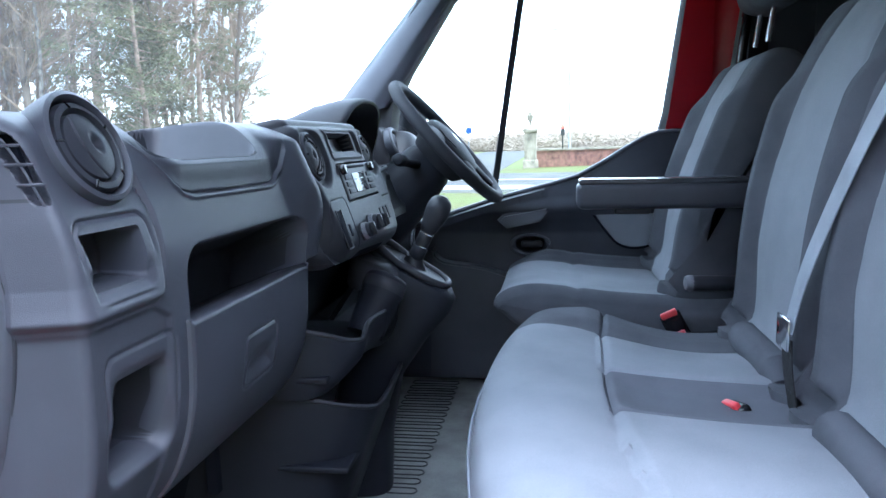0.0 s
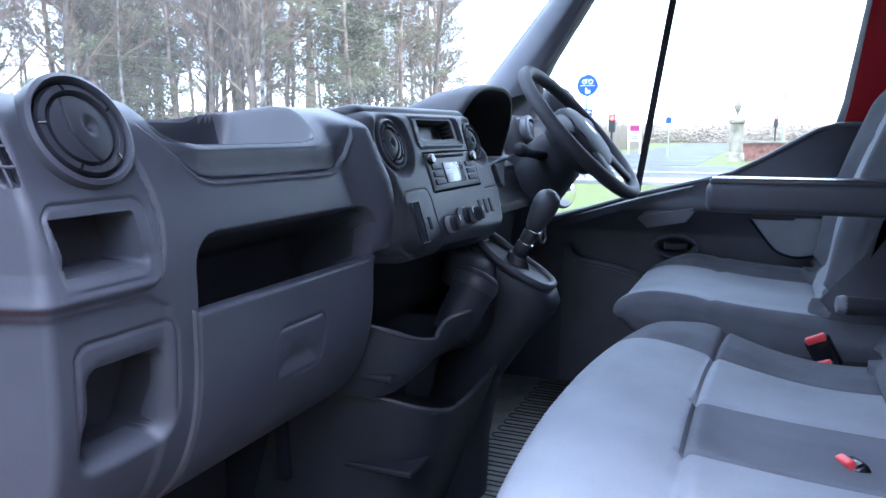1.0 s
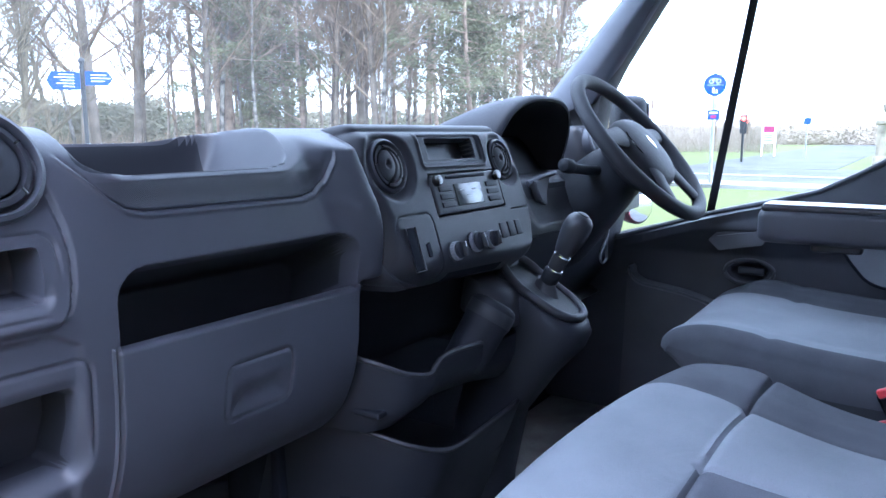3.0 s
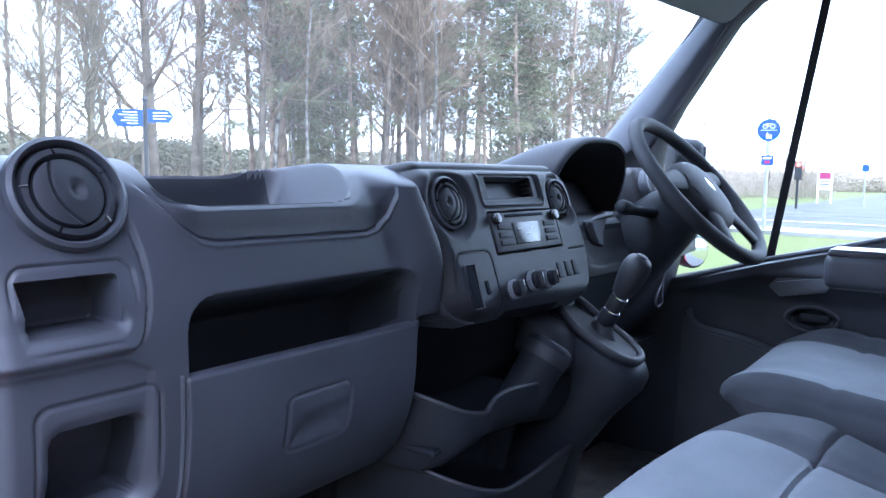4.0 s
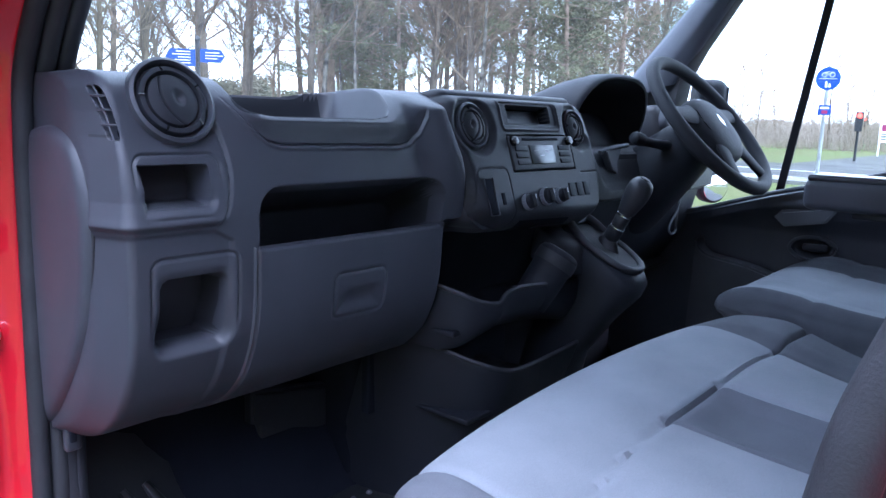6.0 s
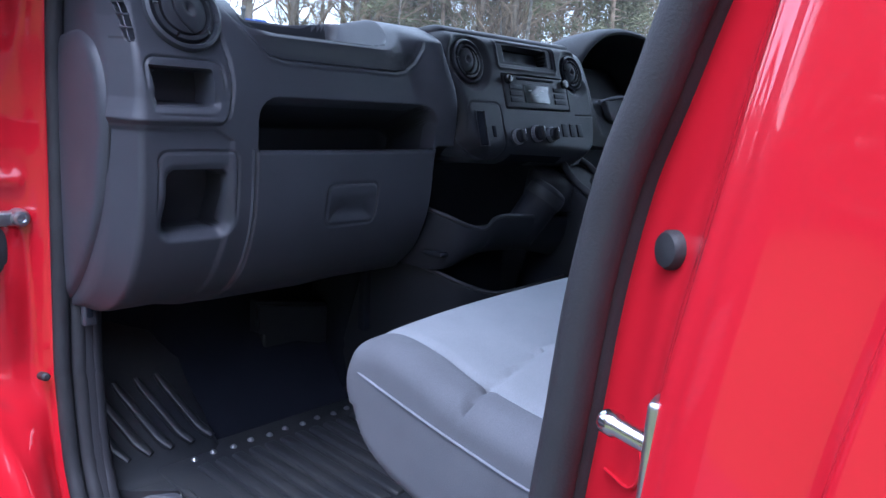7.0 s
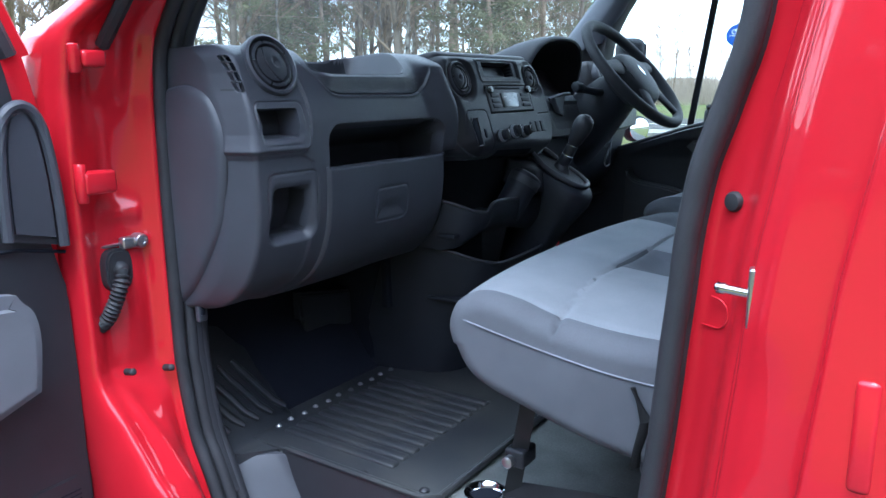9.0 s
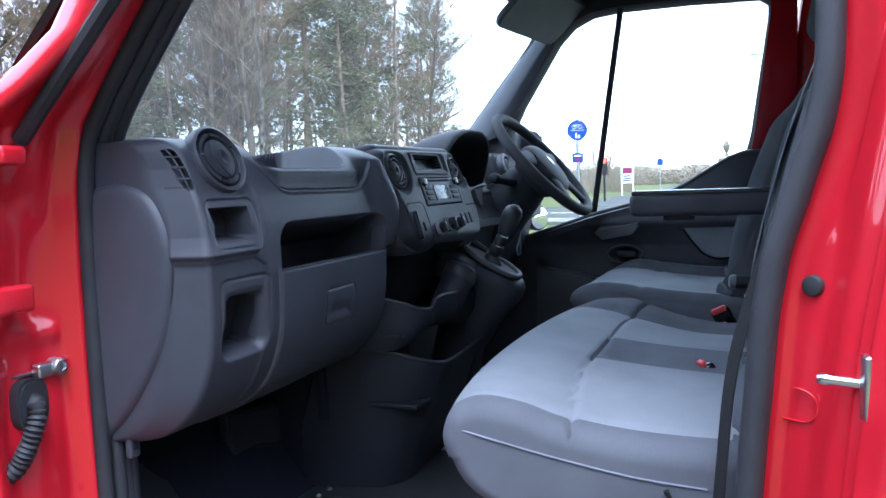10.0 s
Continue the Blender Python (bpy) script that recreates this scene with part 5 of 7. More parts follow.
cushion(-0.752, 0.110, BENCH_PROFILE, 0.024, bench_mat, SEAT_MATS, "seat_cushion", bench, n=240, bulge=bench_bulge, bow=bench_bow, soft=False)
# piping round the outer end of the cushion
pipe = curve_points([(-0.72, 0.083, 1.062), (-0.742, 0.066, 1.072), (-0.7515, 0.045, 1.074), (-0.753, 0.0, 1.066), (-0.753, -0.08, 1.052), (-0.753, -0.17, 1.040), (-0.753, -0.25, 1.036)], 6)
part("piping", tube(pipe, 0.0014, 6), THREAD, bench)
part("piping", tube([Vector((x, 0.1055 + 0.030 - 0.060 * ((x + 0.32) / 0.43) ** 2, 1.058)) for x in np.linspace(-0.72, 0.085, 24)], 0.0025, 6), THREAD, bench)
part("side_cover", rounded((0.03, 0.20, 0.13), 0.012, (-0.725, -0.31, 0.965)), PLASTIC_DARK, bench)
part("tilt_strap", tube([(-0.755, -0.205, 1.03), (-0.757, -0.225, 0.99), (-0.756, -0.215, 0.95), (-0.75, -0.21, 0.92)], 0.008, 8, flat=0.4), WEBBING, bench)

# the cushion's prop and under-frame
for x in (-0.645, 0.03):
    leg = part("leg", tube([(x, -0.012, 0.975), (x + 0.005, 0.03, 0.745)], 0.018, 4), BLACK_STEEL, bench)
    part("clip", rounded((0.045, 0.035, 0.03), 0.005, (x + 0.002, 0.012, 0.83)), PLASTIC_DARK, leg)
    part("pivot", turned((x - 0.025, 0.015, 0.83), (-1, 0, 0), [(0.009, 0), (0.009, 0.012), (0.006, 0.014)], 14), STEEL, leg)
part("frame_bar", tube([(-0.64, 0.03, 0.755), (-0.66, -0.12, 0.79), (-0.68, -0.36, 0.83)], 0.02, 4), BLACK_STEEL, bench)
part("frame_bar", tube([(0.05, 0.03, 0.755), (0.05, -0.36, 0.83)], 0.02, 4), BLACK_STEEL, bench)
part("rear_support", rounded((0.80, 0.10, 0.17), 0.02, (-0.29, -0.37, 0.82)), BLACK_STEEL, bench)
floor_ring = thing("floor_socket", (-0.645, 0.08, FLOOR), "bright steel floor socket beside the seat leg", "floor socket")
part("cup", turned((-0.645, 0.075, FLOOR), (0, 0, 1), [(0.036, 0.0), (0.036, 0.010), (0.030, 0.012), (0.026, 0.008), (0.024, 0.002)], 28), CHROME, floor_ring)
part("well", turned((-0.645, 0.075, FLOOR + 0.001), (0, 0, 1), [(0.024, 0), (0.024, 0.0015), (0.002, 0.0018)], 24), VOID, floor_ring)


def back_profile(shift, rise=0.0, thick=0.12):
    """The side outline of a backrest: its front line from the cushion up, then the padding behind it."""
    front = [(-0.300, 1.065), (-0.322, 1.13), (-0.330, 1.25), (-0.345, 1.36), (-0.376, 1.48), (-0.416, 1.58), (-0.470, 1.655)]
    back = [(-0.53, 1.645), (-0.56, 1.58), (-0.53, 1.45), (-0.48, 1.30), (-0.46, 1.15), (-0.42, 1.06)]
    return [(y + shift, z + rise) for y, z in front + back]


def backrest(x0, x1, prof, parent, insert, z_top, name="backrest", shape=None):
    cx = (x0 + x1) / 2

    def mat_of(c):
        half = insert * (1.0 if c.z > 1.3 else 0.95) * table(c.z, [(1.05, 0.75), (1.25, 1.0), (1.5, 0.86), (z_top, 0.62)])
        front = c.y > table(c.z, [(z, y) for y, z in sorted(prof[:7], key=lambda q: q[1])]) - 0.03
        return 0 if abs(c.x - cx) < half and front else 1

    def bulge(x, y, z):
        half = insert * table(z, [(1.05, 0.75), (1.25, 1.0), (1.5, 0.86), (z_top, 0.62)])
        k = -0.004 * dip(abs(x - cx), half, 0.010)
        k += 0.022 * smooth(half, (x1 - x0) / 2 - 0.05, abs(x - cx)) * (1 - smooth((x1 - x0) / 2 - 0.035, (x1 - x0) / 2, abs(x - cx))) * (1 - smooth(1.48, 1.56, z))
        k -= 0.005 * dip(z, 1.42, 0.006) * (abs(x - cx) < half)
        return k
    return cushion(x0, x1, prof, 0.022, mat_of, [FABRIC, FABRIC_DARK], name, parent, n=150, bulge=bulge)


bp = back_profile(0.0)
backrest(-0.75, -0.325, bp, bench, 0.145, 1.66)
backrest(-0.315, 0.105, bp, bench, 0.145, 1.66)
for x0, x1 in ((-0.69, -0.43), (-0.24, 0.0)):
    part("rear_roll", tube([(x0, -0.30, 1.075), (x0 + 0.02, -0.30, 1.09), (x1 - 0.02, -0.30, 1.09), (x1, -0.30, 1.075)], [0.016, 0.027, 0.027, 0.016], 14), FABRIC_DARK, bench)
for cx in (-0.535, -0.105):
    rest = part("headrest", rounded((0.25, 0.11, 0.17), 0.045, (cx, -0.545, 1.80), turn=Matrix.Rotation(radians(10), 4, "X"), seg=5), FABRIC_DARK, bench)
    for dx in (-0.055, 0.055):
        part("post", tube([(cx + dx, -0.51, 1.62), (cx + dx, -0.54, 1.74)], 0.006, 10), CHROME, rest, "chrome post")

# belt and buckles of the bench
belt = thing("seat_belt", (-0.30, -0.30, 1.10), "grey and black seat belt webbing over the bench backrest", "seat belt")


def ribbon(points, width, side, thick=0.0016):
    pts = curve_points(points, 6)
    s = Vector(side).normalized() * width / 2
    return thick_sheet([[p - s, p + s] for p in pts], (0, -thick, 0))


part("upper_webbing", ribbon([(-0.47, -0.41, 1.64), (-0.40, -0.345, 1.46), (-0.335, -0.30, 1.28), (-0.300, -0.288, 1.18)], 0.044, (0.92, -0.12, 0.36)), WEBBING_GREY, belt)
part("lower_webbing", ribbon([(-0.298, -0.286, 1.165), (-0.312, -0.285, 1.12), (-0.335, -0.29, 1.055)], 0.044, (1, 0, 0.1)), WEBBING, belt)
part("tongue", rounded((0.05, 0.006, 0.045), 0.003, (-0.295, -0.283, 1.17)), CHROME, belt, "bright steel tongue")
for at, s, face in (((-0.317, -0.232, 1.050), 0.7, 20), ((0.250, -0.228, 1.040), 0.75, 80), ((0.172, -0.235, 1.015), 0.75, 70)):
    buckle = thing("belt_buckle", (at[0], at[1], at[2] - 0.03), "black seat belt buckle with red release button", "belt buckle")
    turn = Matrix.Rotation(radians(-28), 4, "X") @ Matrix.Rotation(radians(face), 4, "Z")
    part("body", rounded((0.058 * s, 0.028 * s, 0.08 * s), 0.006, at, turn=turn), BLACK, buckle)
    part("button", rounded((0.046 * s, 0.016 * s, 0.014), 0.003, Vector(at) + turn @ Vector((0, 0.006, 0.040 * s)), turn=turn), RED_PLASTIC, buckle, "red release button")

belt_near = thing("seat_belt", (-0.78, -0.28, 1.0), "black seat belt hanging inside the rear door pillar", "seat belt")
part("webbing", ribbon([(-0.79, -0.260, 1.0), (-0.79, -0.265, 1.064), (-0.79, -0.276, 1.181), (-0.79, -0.297, 1.268), (-0.79, -0.320, 1.345), (-0.79, -0.352, 1.42), (-0.795, -0.41, 1.60), (-0.80, -0.46, 1.80)], 0.030, (0.93, 0.36, 0)), WEBBING, belt_near)

# driver's seat
driver = thing("driver_seat", (0.52, -0.1, FLOOR), "dark grey cloth driver's seat with light grey inserts", "seat")


def driver_mat(c):
    if c.x < 0.3105:
        return 1
    if c.z < 1.07 and c.y > 0.10 or c.z < 1.055:
        return 1
    if c.x > 0.665 or c.y < -0.30:
        return 1
    return 0


def driver_bulge(x, y, z):
    k = 0.0
    if z > 1.065:
        k -= 0.009 * dip(y, -0.02, 0.007)
        k += 0.022 * smooth(0.665, 0.715, x) * smooth(0.13, 0.03, y) + 0.006 * smooth(0.38, 0.33, x) * smooth(0.286, 0.312, x)
        k -= 0.006 * dip(x, 0.70, 0.006) * (y < 0.07)
    return k


DRIVER_PROFILE = [(0.154, 1.060), (0.149, 1.084), (0.119, 1.103), (0.07, 1.112), (0.0, 1.107), (-0.10, 1.095), (-0.25, 1.086), (-0.36, 1.084), (-0.40, 1.06), (-0.38, 1.0), (-0.2, 0.99), (0.02, 1.0), (0.10, 1.02), (0.14, 1.05)]
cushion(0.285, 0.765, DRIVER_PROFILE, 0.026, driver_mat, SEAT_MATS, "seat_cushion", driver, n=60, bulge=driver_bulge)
part("seat_base", rounded((0.42, 0.42, 0.25), 0.03, (0.525, -0.15, 0.865)), PLASTIC_DARK, driver)
part("side_shield", rounded((0.03, 0.40, 0.10), 0.012, (0.296, -0.17, 1.01)), PLASTIC_DARK, driver)
DRIVER_BACK = [(-0.228, 1.085), (-0.250, 1.15), (-0.266, 1.25), (-0.298, 1.36), (-0.334, 1.46), (-0.368, 1.54), (-0.415, 1.606), (-0.47, 1.600), (-0.50, 1.55), (-0.48, 1.47), (-0.42, 1.32), (-0.39, 1.17), (-0.35, 1.08)]
backrest(0.30, 0.76, DRIVER_BACK, driver, 0.13, 1.66)
rest = part("headrest", rounded((0.26, 0.11, 0.17), 0.045, (0.53, -0.475, 1.80), turn=Matrix.Rotation(radians(10), 4, "X"), seg=5), FABRIC_DARK, driver)
for dx in (-0.055, 0.055):
    part("post", tube([(0.53 + dx, -0.45, 1.64), (0.53 + dx, -0.465, 1.74)], 0.006, 10), CHROME, rest, "chrome post")
arm = part("armrest", rounded((0.075, 0.34, 0.054), 0.014, (0.195, -0.19, 1.322), seg=4), PLASTIC, driver, "folded-down padded armrest")
part("armrest_pad", rounded((0.070, 0.33, 0.012), 0.005, (0.195, -0.19, 1.349)), ARM_TOP, arm, "smooth vinyl top")
part("armrest_catch", rounded((0.04, 0.07, 0.016), 0.005, (0.195, -0.13, 1.292)), PLASTIC_DARK, arm)
part("armrest_pivot", turned((0.225, -0.345, 1.318), (1, 0, 0), [(0.03, 0), (0.03, 0.06), (0.02, 0.09)], 20), PLASTIC_DARK, driver)
part("recline_lever", tube([(0.235, -0.36, 1.135), (0.215, -0.33, 1.138), (0.205, -0.25, 1.140)], 0.016, 12), PLASTIC_DARK, driver)
part("recline_end", turned((0.206, -0.252, 1.140), (-0.1, 1, 0.02), [(0.0165, 0), (0.017, 0.006), (0.014, 0.014), (0.008, 0.016)], 14), PLASTIC_GREY, driver)


# ---- driver's door, closed ----
door = thing("driver_door", (0.85, 0.0, 0.60), "closed red driver's door with dark grey trim panel", "door", kind="structure")
WIN = [(0.50, 1.185), (0.30, 1.240), (0.12, 1.293), (0.03, 1.315), (-0.04, 1.335), (-0.11, 1.372), (-0.18, 1.415), (-0.225, 1.440), (-0.262, 1.452), (-0.275, 1.50), (-0.30, 1.68), (-0.322, 1.84), (-0.322, 1.875), (-0.30, 1.892),
       (-0.10, 1.902), (0.10, 1.905), (0.19, 1.897), (0.25, 1.872), (0.30, 1.825), (0.37, 1.72), (0.43, 1.63), (0.47, 1.555), (0.49, 1.45)]
OUTER = [(0.60, 1.13), (0.40, 1.15), (0.12, 1.18), (0.03, 1.19), (-0.04, 1.19), (-0.11, 1.19), (-0.18, 1.19), (-0.26, 1.20), (-0.38, 1.25), (-0.40, 1.50), (-0.40, 1.70), (-0.40, 1.84), (-0.40, 1.93), (-0.36, 1.97),
         (-0.10, 1.985), (0.10, 1.985), (0.22, 1.975), (0.30, 1.94), (0.37, 1.88), (0.45, 1.76), (0.52, 1.65), (0.58, 1.56), (0.62, 1.40)]


def glass_x(z):
    return 0.845 - 0.09 * max(0, z - 1.3) * 0.6


inner = [Vector((glass_x(z) - 0.012, y, z)) for y, z in WIN]
lip = [Vector((glass_x(z) - 0.03, y + 0.18 * (y2 - y) * 0.5, z + 0.12 * (z2 - z))) for (y, z), (y2, z2) in zip(WIN, OUTER)]
outer = [Vector((glass_x(z) - 0.012, y, z)) for y, z in OUTER]
back = [Vector((glass_x(z) + 0.03, y, z)) for y, z in OUTER]
fwd = [Vector((glass_x(z) + 0.03, y, z)) for y, z in WIN]
bm = bmesh.new()
loops = [fwd, inner, lip, outer, back, fwd]
vs = [[bm.verts.new(p) for p in loop] for loop in loops[:-1]]
for i in range(5):
    a, b = vs[i], vs[(i + 1) % 5]
    for k in range(len(WIN)):
        f = bm.faces.new((a[k], a[(k + 1) % len(WIN)], b[(k + 1) % len(WIN)], b[k]))
        c = f.calc_center_median()
        f.material_index = 0 if i < 2 or c.y > -0.26 or c.z < 1.4 else 1
part("window_frame", bm, [RUBBER, RED], door, angle=30)
pane = part("pane", thick_sheet([[Vector((glass_x(z), y, z)) for y in np.linspace(-0.36, 0.56, 6)] for z in np.linspace(1.12, 1.94, 9)], (0.004, 0, 0)), GLASS, door)
pane.visible_shadow = False
part("divider", tube([(glass_x(1.26) - 0.014, 0.203, 1.26), (glass_x(1.6) - 0.014, 0.150, 1.60), (glass_x(1.91) - 0.014, 0.100, 1.91)], 0.0155, 4, flat=0.7), RUBBER, door, "black upright window divider")


# trim panel
def trim_x(y, z):
    x = 0.765
    x -= 0.030 * math.exp(-((z - (1.245 + 0.02 * (0.1 - y))) / 0.030) ** 2)
    x += 0.012 * smooth(1.21, 1.17, z) * smooth(1.0, 1.08, z)
    sd = math.hypot((y - 0.093) / 1.6, z - 1.143) - 0.024
    x += pit(sd, 0.022, 0.006)
    x -= 0.006 * max(0, 1 - abs(sd - 0.004) / 0.006)
    return x


def sill_z(y):
    return table(y, [(-0.40, 1.445), (-0.335, 1.448), (-0.30, 1.452), (-0.262, 1.452), (-0.225, 1.440), (-0.18, 1.415), (-0.11, 1.372), (-0.04, 1.335), (0.03, 1.315), (0.12, 1.293), (0.20, 1.272), (0.30, 1.240), (0.40, 1.207), (0.50, 1.185), (0.7, 1.16)])


rows = []
for y in np.linspace(-0.40, 0.62, 150):
    top = sill_z(y)
    col = [Vector((trim_x(y, z), y, z)) for z in list(np.linspace(0.74, 1.0, 8)) + list(np.linspace(1.01, 1.28, 72))]
    last = col[-1]
    col = [p for p in col if p.z < top - 0.03]
    while len(col) < 80:
        col.append(col[-1] + Vector((0, 0, (top - 0.012 - col[-1].z) / max(1, 80 - len(col)))))
    col += [Vector((0.772, y, top - 0.008)), Vector((0.785, y, top)), Vector((0.835, y, top + 0.001))]
    rows.append(col)
part("trim_panel", sheet(rows), PLASTIC, door, angle=60)
horn = curve_points([(0.372, 1.00, 0), (0.370, 1.08, 0), (0.366, 1.136, 0), (0.356, 1.115, 0), (0.337, 1.101, 0), (0.309, 1.095, 0), (0.25, 1.087, 0), (0.204, 1.077, 0), (0.1, 1.05, 0), (-0.1, 1.035, 0), (-0.3, 1.03, 0)], 4) + [Vector((-0.3, 0.76, 0)), Vector((0.38, 0.76, 0))]
# Paler plastic puts the windscreen light on the pocket into its colour.
part("map_pocket", plate([Vector((0.772, p.x, p.y)) for p in horn], (-0.055, 0, 0), 0.006), PLASTIC_MID, door, "map pocket with a raised front peak, paler for the light on it")
wedge = [(0.182, 1.217), (0.165, 1.235), (0.042, 1.257), (0.039, 1.246), (0.064, 1.212), (0.157, 1.194)]
part("pull_handle", plate([Vector((0.765, y, z)) for y, z in wedge], (-0.035, 0, -0.004), 0.007), PLASTIC_GREY, door, "lighter grey wedge-shaped pull handle")
part("handle_bezel", tube([(0.757, 0.091 + 0.054 * math.cos(a), 1.142 + 0.0285 * math.sin(a)) for a in np.linspace(0, math.tau, 28, endpoint=False)], 0.0045, 8, closed=True), PLASTIC_MID, door)
part("door_lever", rounded((0.012, 0.06, 0.020), 0.006, (0.770, 0.088, 1.143)), PLASTIC, door)
part("sill_edge", tube([Vector((0.776, y, sill_z(y) - 0.004)) for y in np.linspace(-0.33, 0.50, 24)], 0.007, 8), PLASTIC_MID, door)
ins = curve_points([(-0.06, 1.25, 0), (-0.085, 1.222, 0), (-0.12, 1.175, 0), (-0.149, 1.145, 0), (-0.19, 1.133, 0), (-0.235, 1.142, 0), (-0.252, 1.17, 0), (-0.258, 1.211, 0), (-0.26, 1.25, 0)], 5)
part("insert_seam", tube([Vector((0.7515, p.x, p.y)) for p in ins], 0.0035, 6), VOID, door)
part("cloth_insert", plate([Vector((0.762, p.x, p.y)) for p in ins], (-0.014, 0, 0), 0.005), FABRIC, door, "light grey cloth insert")
part("skin", thick_sheet([[Vector((x, y, z)) for y in (-0.40, 0.1, 0.62)] for x, z in ((0.90, 1.16), (0.98, 1.10), (1.01, 0.9), (1.0, 0.5))], (-0.02, 0, 0)), RED, door)
corner = curve_points([(-0.255, 1.448, 0), (-0.29, 1.456, 0), (-0.335, 1.452, 0), (-0.352, 1.425, 0), (-0.355, 1.36, 0), (-0.36, 1.29, 0), (-0.10, 1.30, 0), (-0.15, 1.375, 0)], 4)
part("sail_panel", plate([Vector((0.79, p.x, p.y)) for p in corner], (-0.012, 0, 0), 0.004), PLASTIC_DARK, door)

# driver's door mirror outside
mirror = thing("door_mirror", (0.95, 0.43, 1.38), "black door mirror outside the driver's window", "door mirror")
part("shell", rounded((0.12, 0.09, 0.19), 0.03, (1.04, 0.49, 1.470), turn=Matrix.Rotation(0.6, 4, "Z"), seg=4), BLACK_AND_SHADE, mirror)
part("reflector", rounded((0.09, 0.004, 0.15), 0.002, (1.0665, 0.4515, 1.470), turn=Matrix.Rotation(0.6, 4, "Z")), MIRROR, mirror, "mirror glass")
part("wide_angle_shell", turned((1.075, 0.455, 1.245), (0.35, 1, 0), [(0.042, 0.0), (0.048, 0.006), (0.046, 0.03), (0.03, 0.05), (0.01, 0.06)], 28, stretch=1.3), BLACK_AND_SHADE, mirror)
part("wide_angle_glass", turned((1.075, 0.455, 1.245), (-0.35, -1, 0), [(0.042, -0.004), (0.040, 0.001), (0.03, 0.004), (0.015, 0.0055), (0.002, 0.006)], 28, stretch=1.3), MIRROR, mirror, "convex wide-angle mirror glass")
part("arm", tube([(0.90, 0.50, 1.36), (0.98, 0.49, 1.38), (1.02, 0.48, 1.40)], 0.022, 10), PLASTIC_DARK, mirror)

# pillar behind the driver's door
post = thing("driver_rear_pillar", (0.86, -0.45, 0.6), "red and grey pillar behind the driver's door", "pillar", kind="structure")
part("jamb", thick_sheet([[Vector((x - 0.03 * smooth(1.4, 1.9, z), y - 0.12 * (z - 1.3), z)) for x, y in ((0.90, -0.335), (0.865, -0.345), (0.850, -0.375), (0.845, -0.42))] for z in np.linspace(0.7, 1.97, 10)], (0.02, 0, 0)), RED, post)
part("seal", tube([(0.838 - 0.03 * smooth(1.4, 1.9, z), -0.425 - 0.12 * (z - 1.3), z) for z in np.linspace(0.7, 1.97, 12)], 0.016, 8), PLASTIC_GREY, post, "pale grey trim edge")
part("trim", thick_sheet([[Vector((x - 0.03 * smooth(1.4, 1.9, z), y - 0.12 * (z - 1.3), z)) for x, y in ((0.835, -0.435), (0.80, -0.45), (0.79, -0.50), (0.80, -0.60))] for z in np.linspace(0.7, 1.97, 10)], (0.015, 0, 0)), TRIM_DARK, post)
belt2 = thing("seat_belt", (0.77, -0.50, 1.2), "black driver's seat belt hanging beside the pillar", "seat belt")
part("webbing", ribbon([(0.775, -0.515, 1.86), (0.765, -0.50, 1.6), (0.77, -0.49, 1.2)], 0.045, (0.3, 1, 0)), WEBBING, belt2)
part("guide", rounded((0.03, 0.05, 0.09), 0.012, (0.772, -0.505, 1.82)), BLACK, belt2)
grab = thing("grab_handle", (0.76, -0.46, 1.5), "black grab handle on the pillar trim", "grab handle")
part("bar", tube(curve_points([(0.79, -0.46, 1.58), (0.755, -0.455, 1.585), (0.745, -0.46, 1.66), (0.75, -0.47, 1.74), (0.785, -0.475, 1.745)], 5), 0.012, 10), BLACK, grab)

# sun visors
for cx, nm in ((0.585, "sun_visor"), (-0.55, "sun_visor")):
    visor = thing(nm, (cx, 0.33, 1.83), "dark grey padded sun visor below the roof lining", "sun visor")
    s = 1 if cx > 0 else -1
    corners = [(0.205, 0.030), (0.20, 0.014), (0.185, 0.004), (0.165, 0.0), (-0.165, 0.0), (-0.185, 0.004), (-0.20, 0.016), (-0.205, 0.034), (-0.205, 0.16), (0.205, 0.16)]
    pts = [Vector((cx + s * a, 0.385 - 0.05 * (a + 0.2) / 0.4 - b * 0.75, 1.828 + b * 0.72)) for a, b in corners]
    part("panel", plate(pts, (0, -0.014, -0.014), 0.006), TRIM_DARK, visor)
    part("pivot", tube([(cx + s * 0.205, 0.30, 1.91), (cx + s * 0.235, 0.30, 1.92)], 0.007, 8), PLASTIC_DARK, visor)

# ---- passenger door, open ----
HX, HY, OPEN = -0.972, 0.655, radians(86)
d_out = Vector((-math.sin(OPEN), -math.cos(OPEN), 0))
d_in = Vector((math.cos(OPEN), -math.sin(OPEN), 0))


def on_door(s, z, w=0.0):
    """A place on the open door: s along it from the hinge, w towards the cabin face."""
    return Vector((HX, HY, z)) + d_out * s + d_in * w


pdoor = thing("passenger_door", tuple(on_door(0.05, 0.45)), "open red passenger door with dark grey trim panel", "door")


def door_slab(outline, w0, w1, bevel=0.004):
    return plate([on_door(s, z, w0) for s, z in outline], d_in * (w1 - w0), bevel)


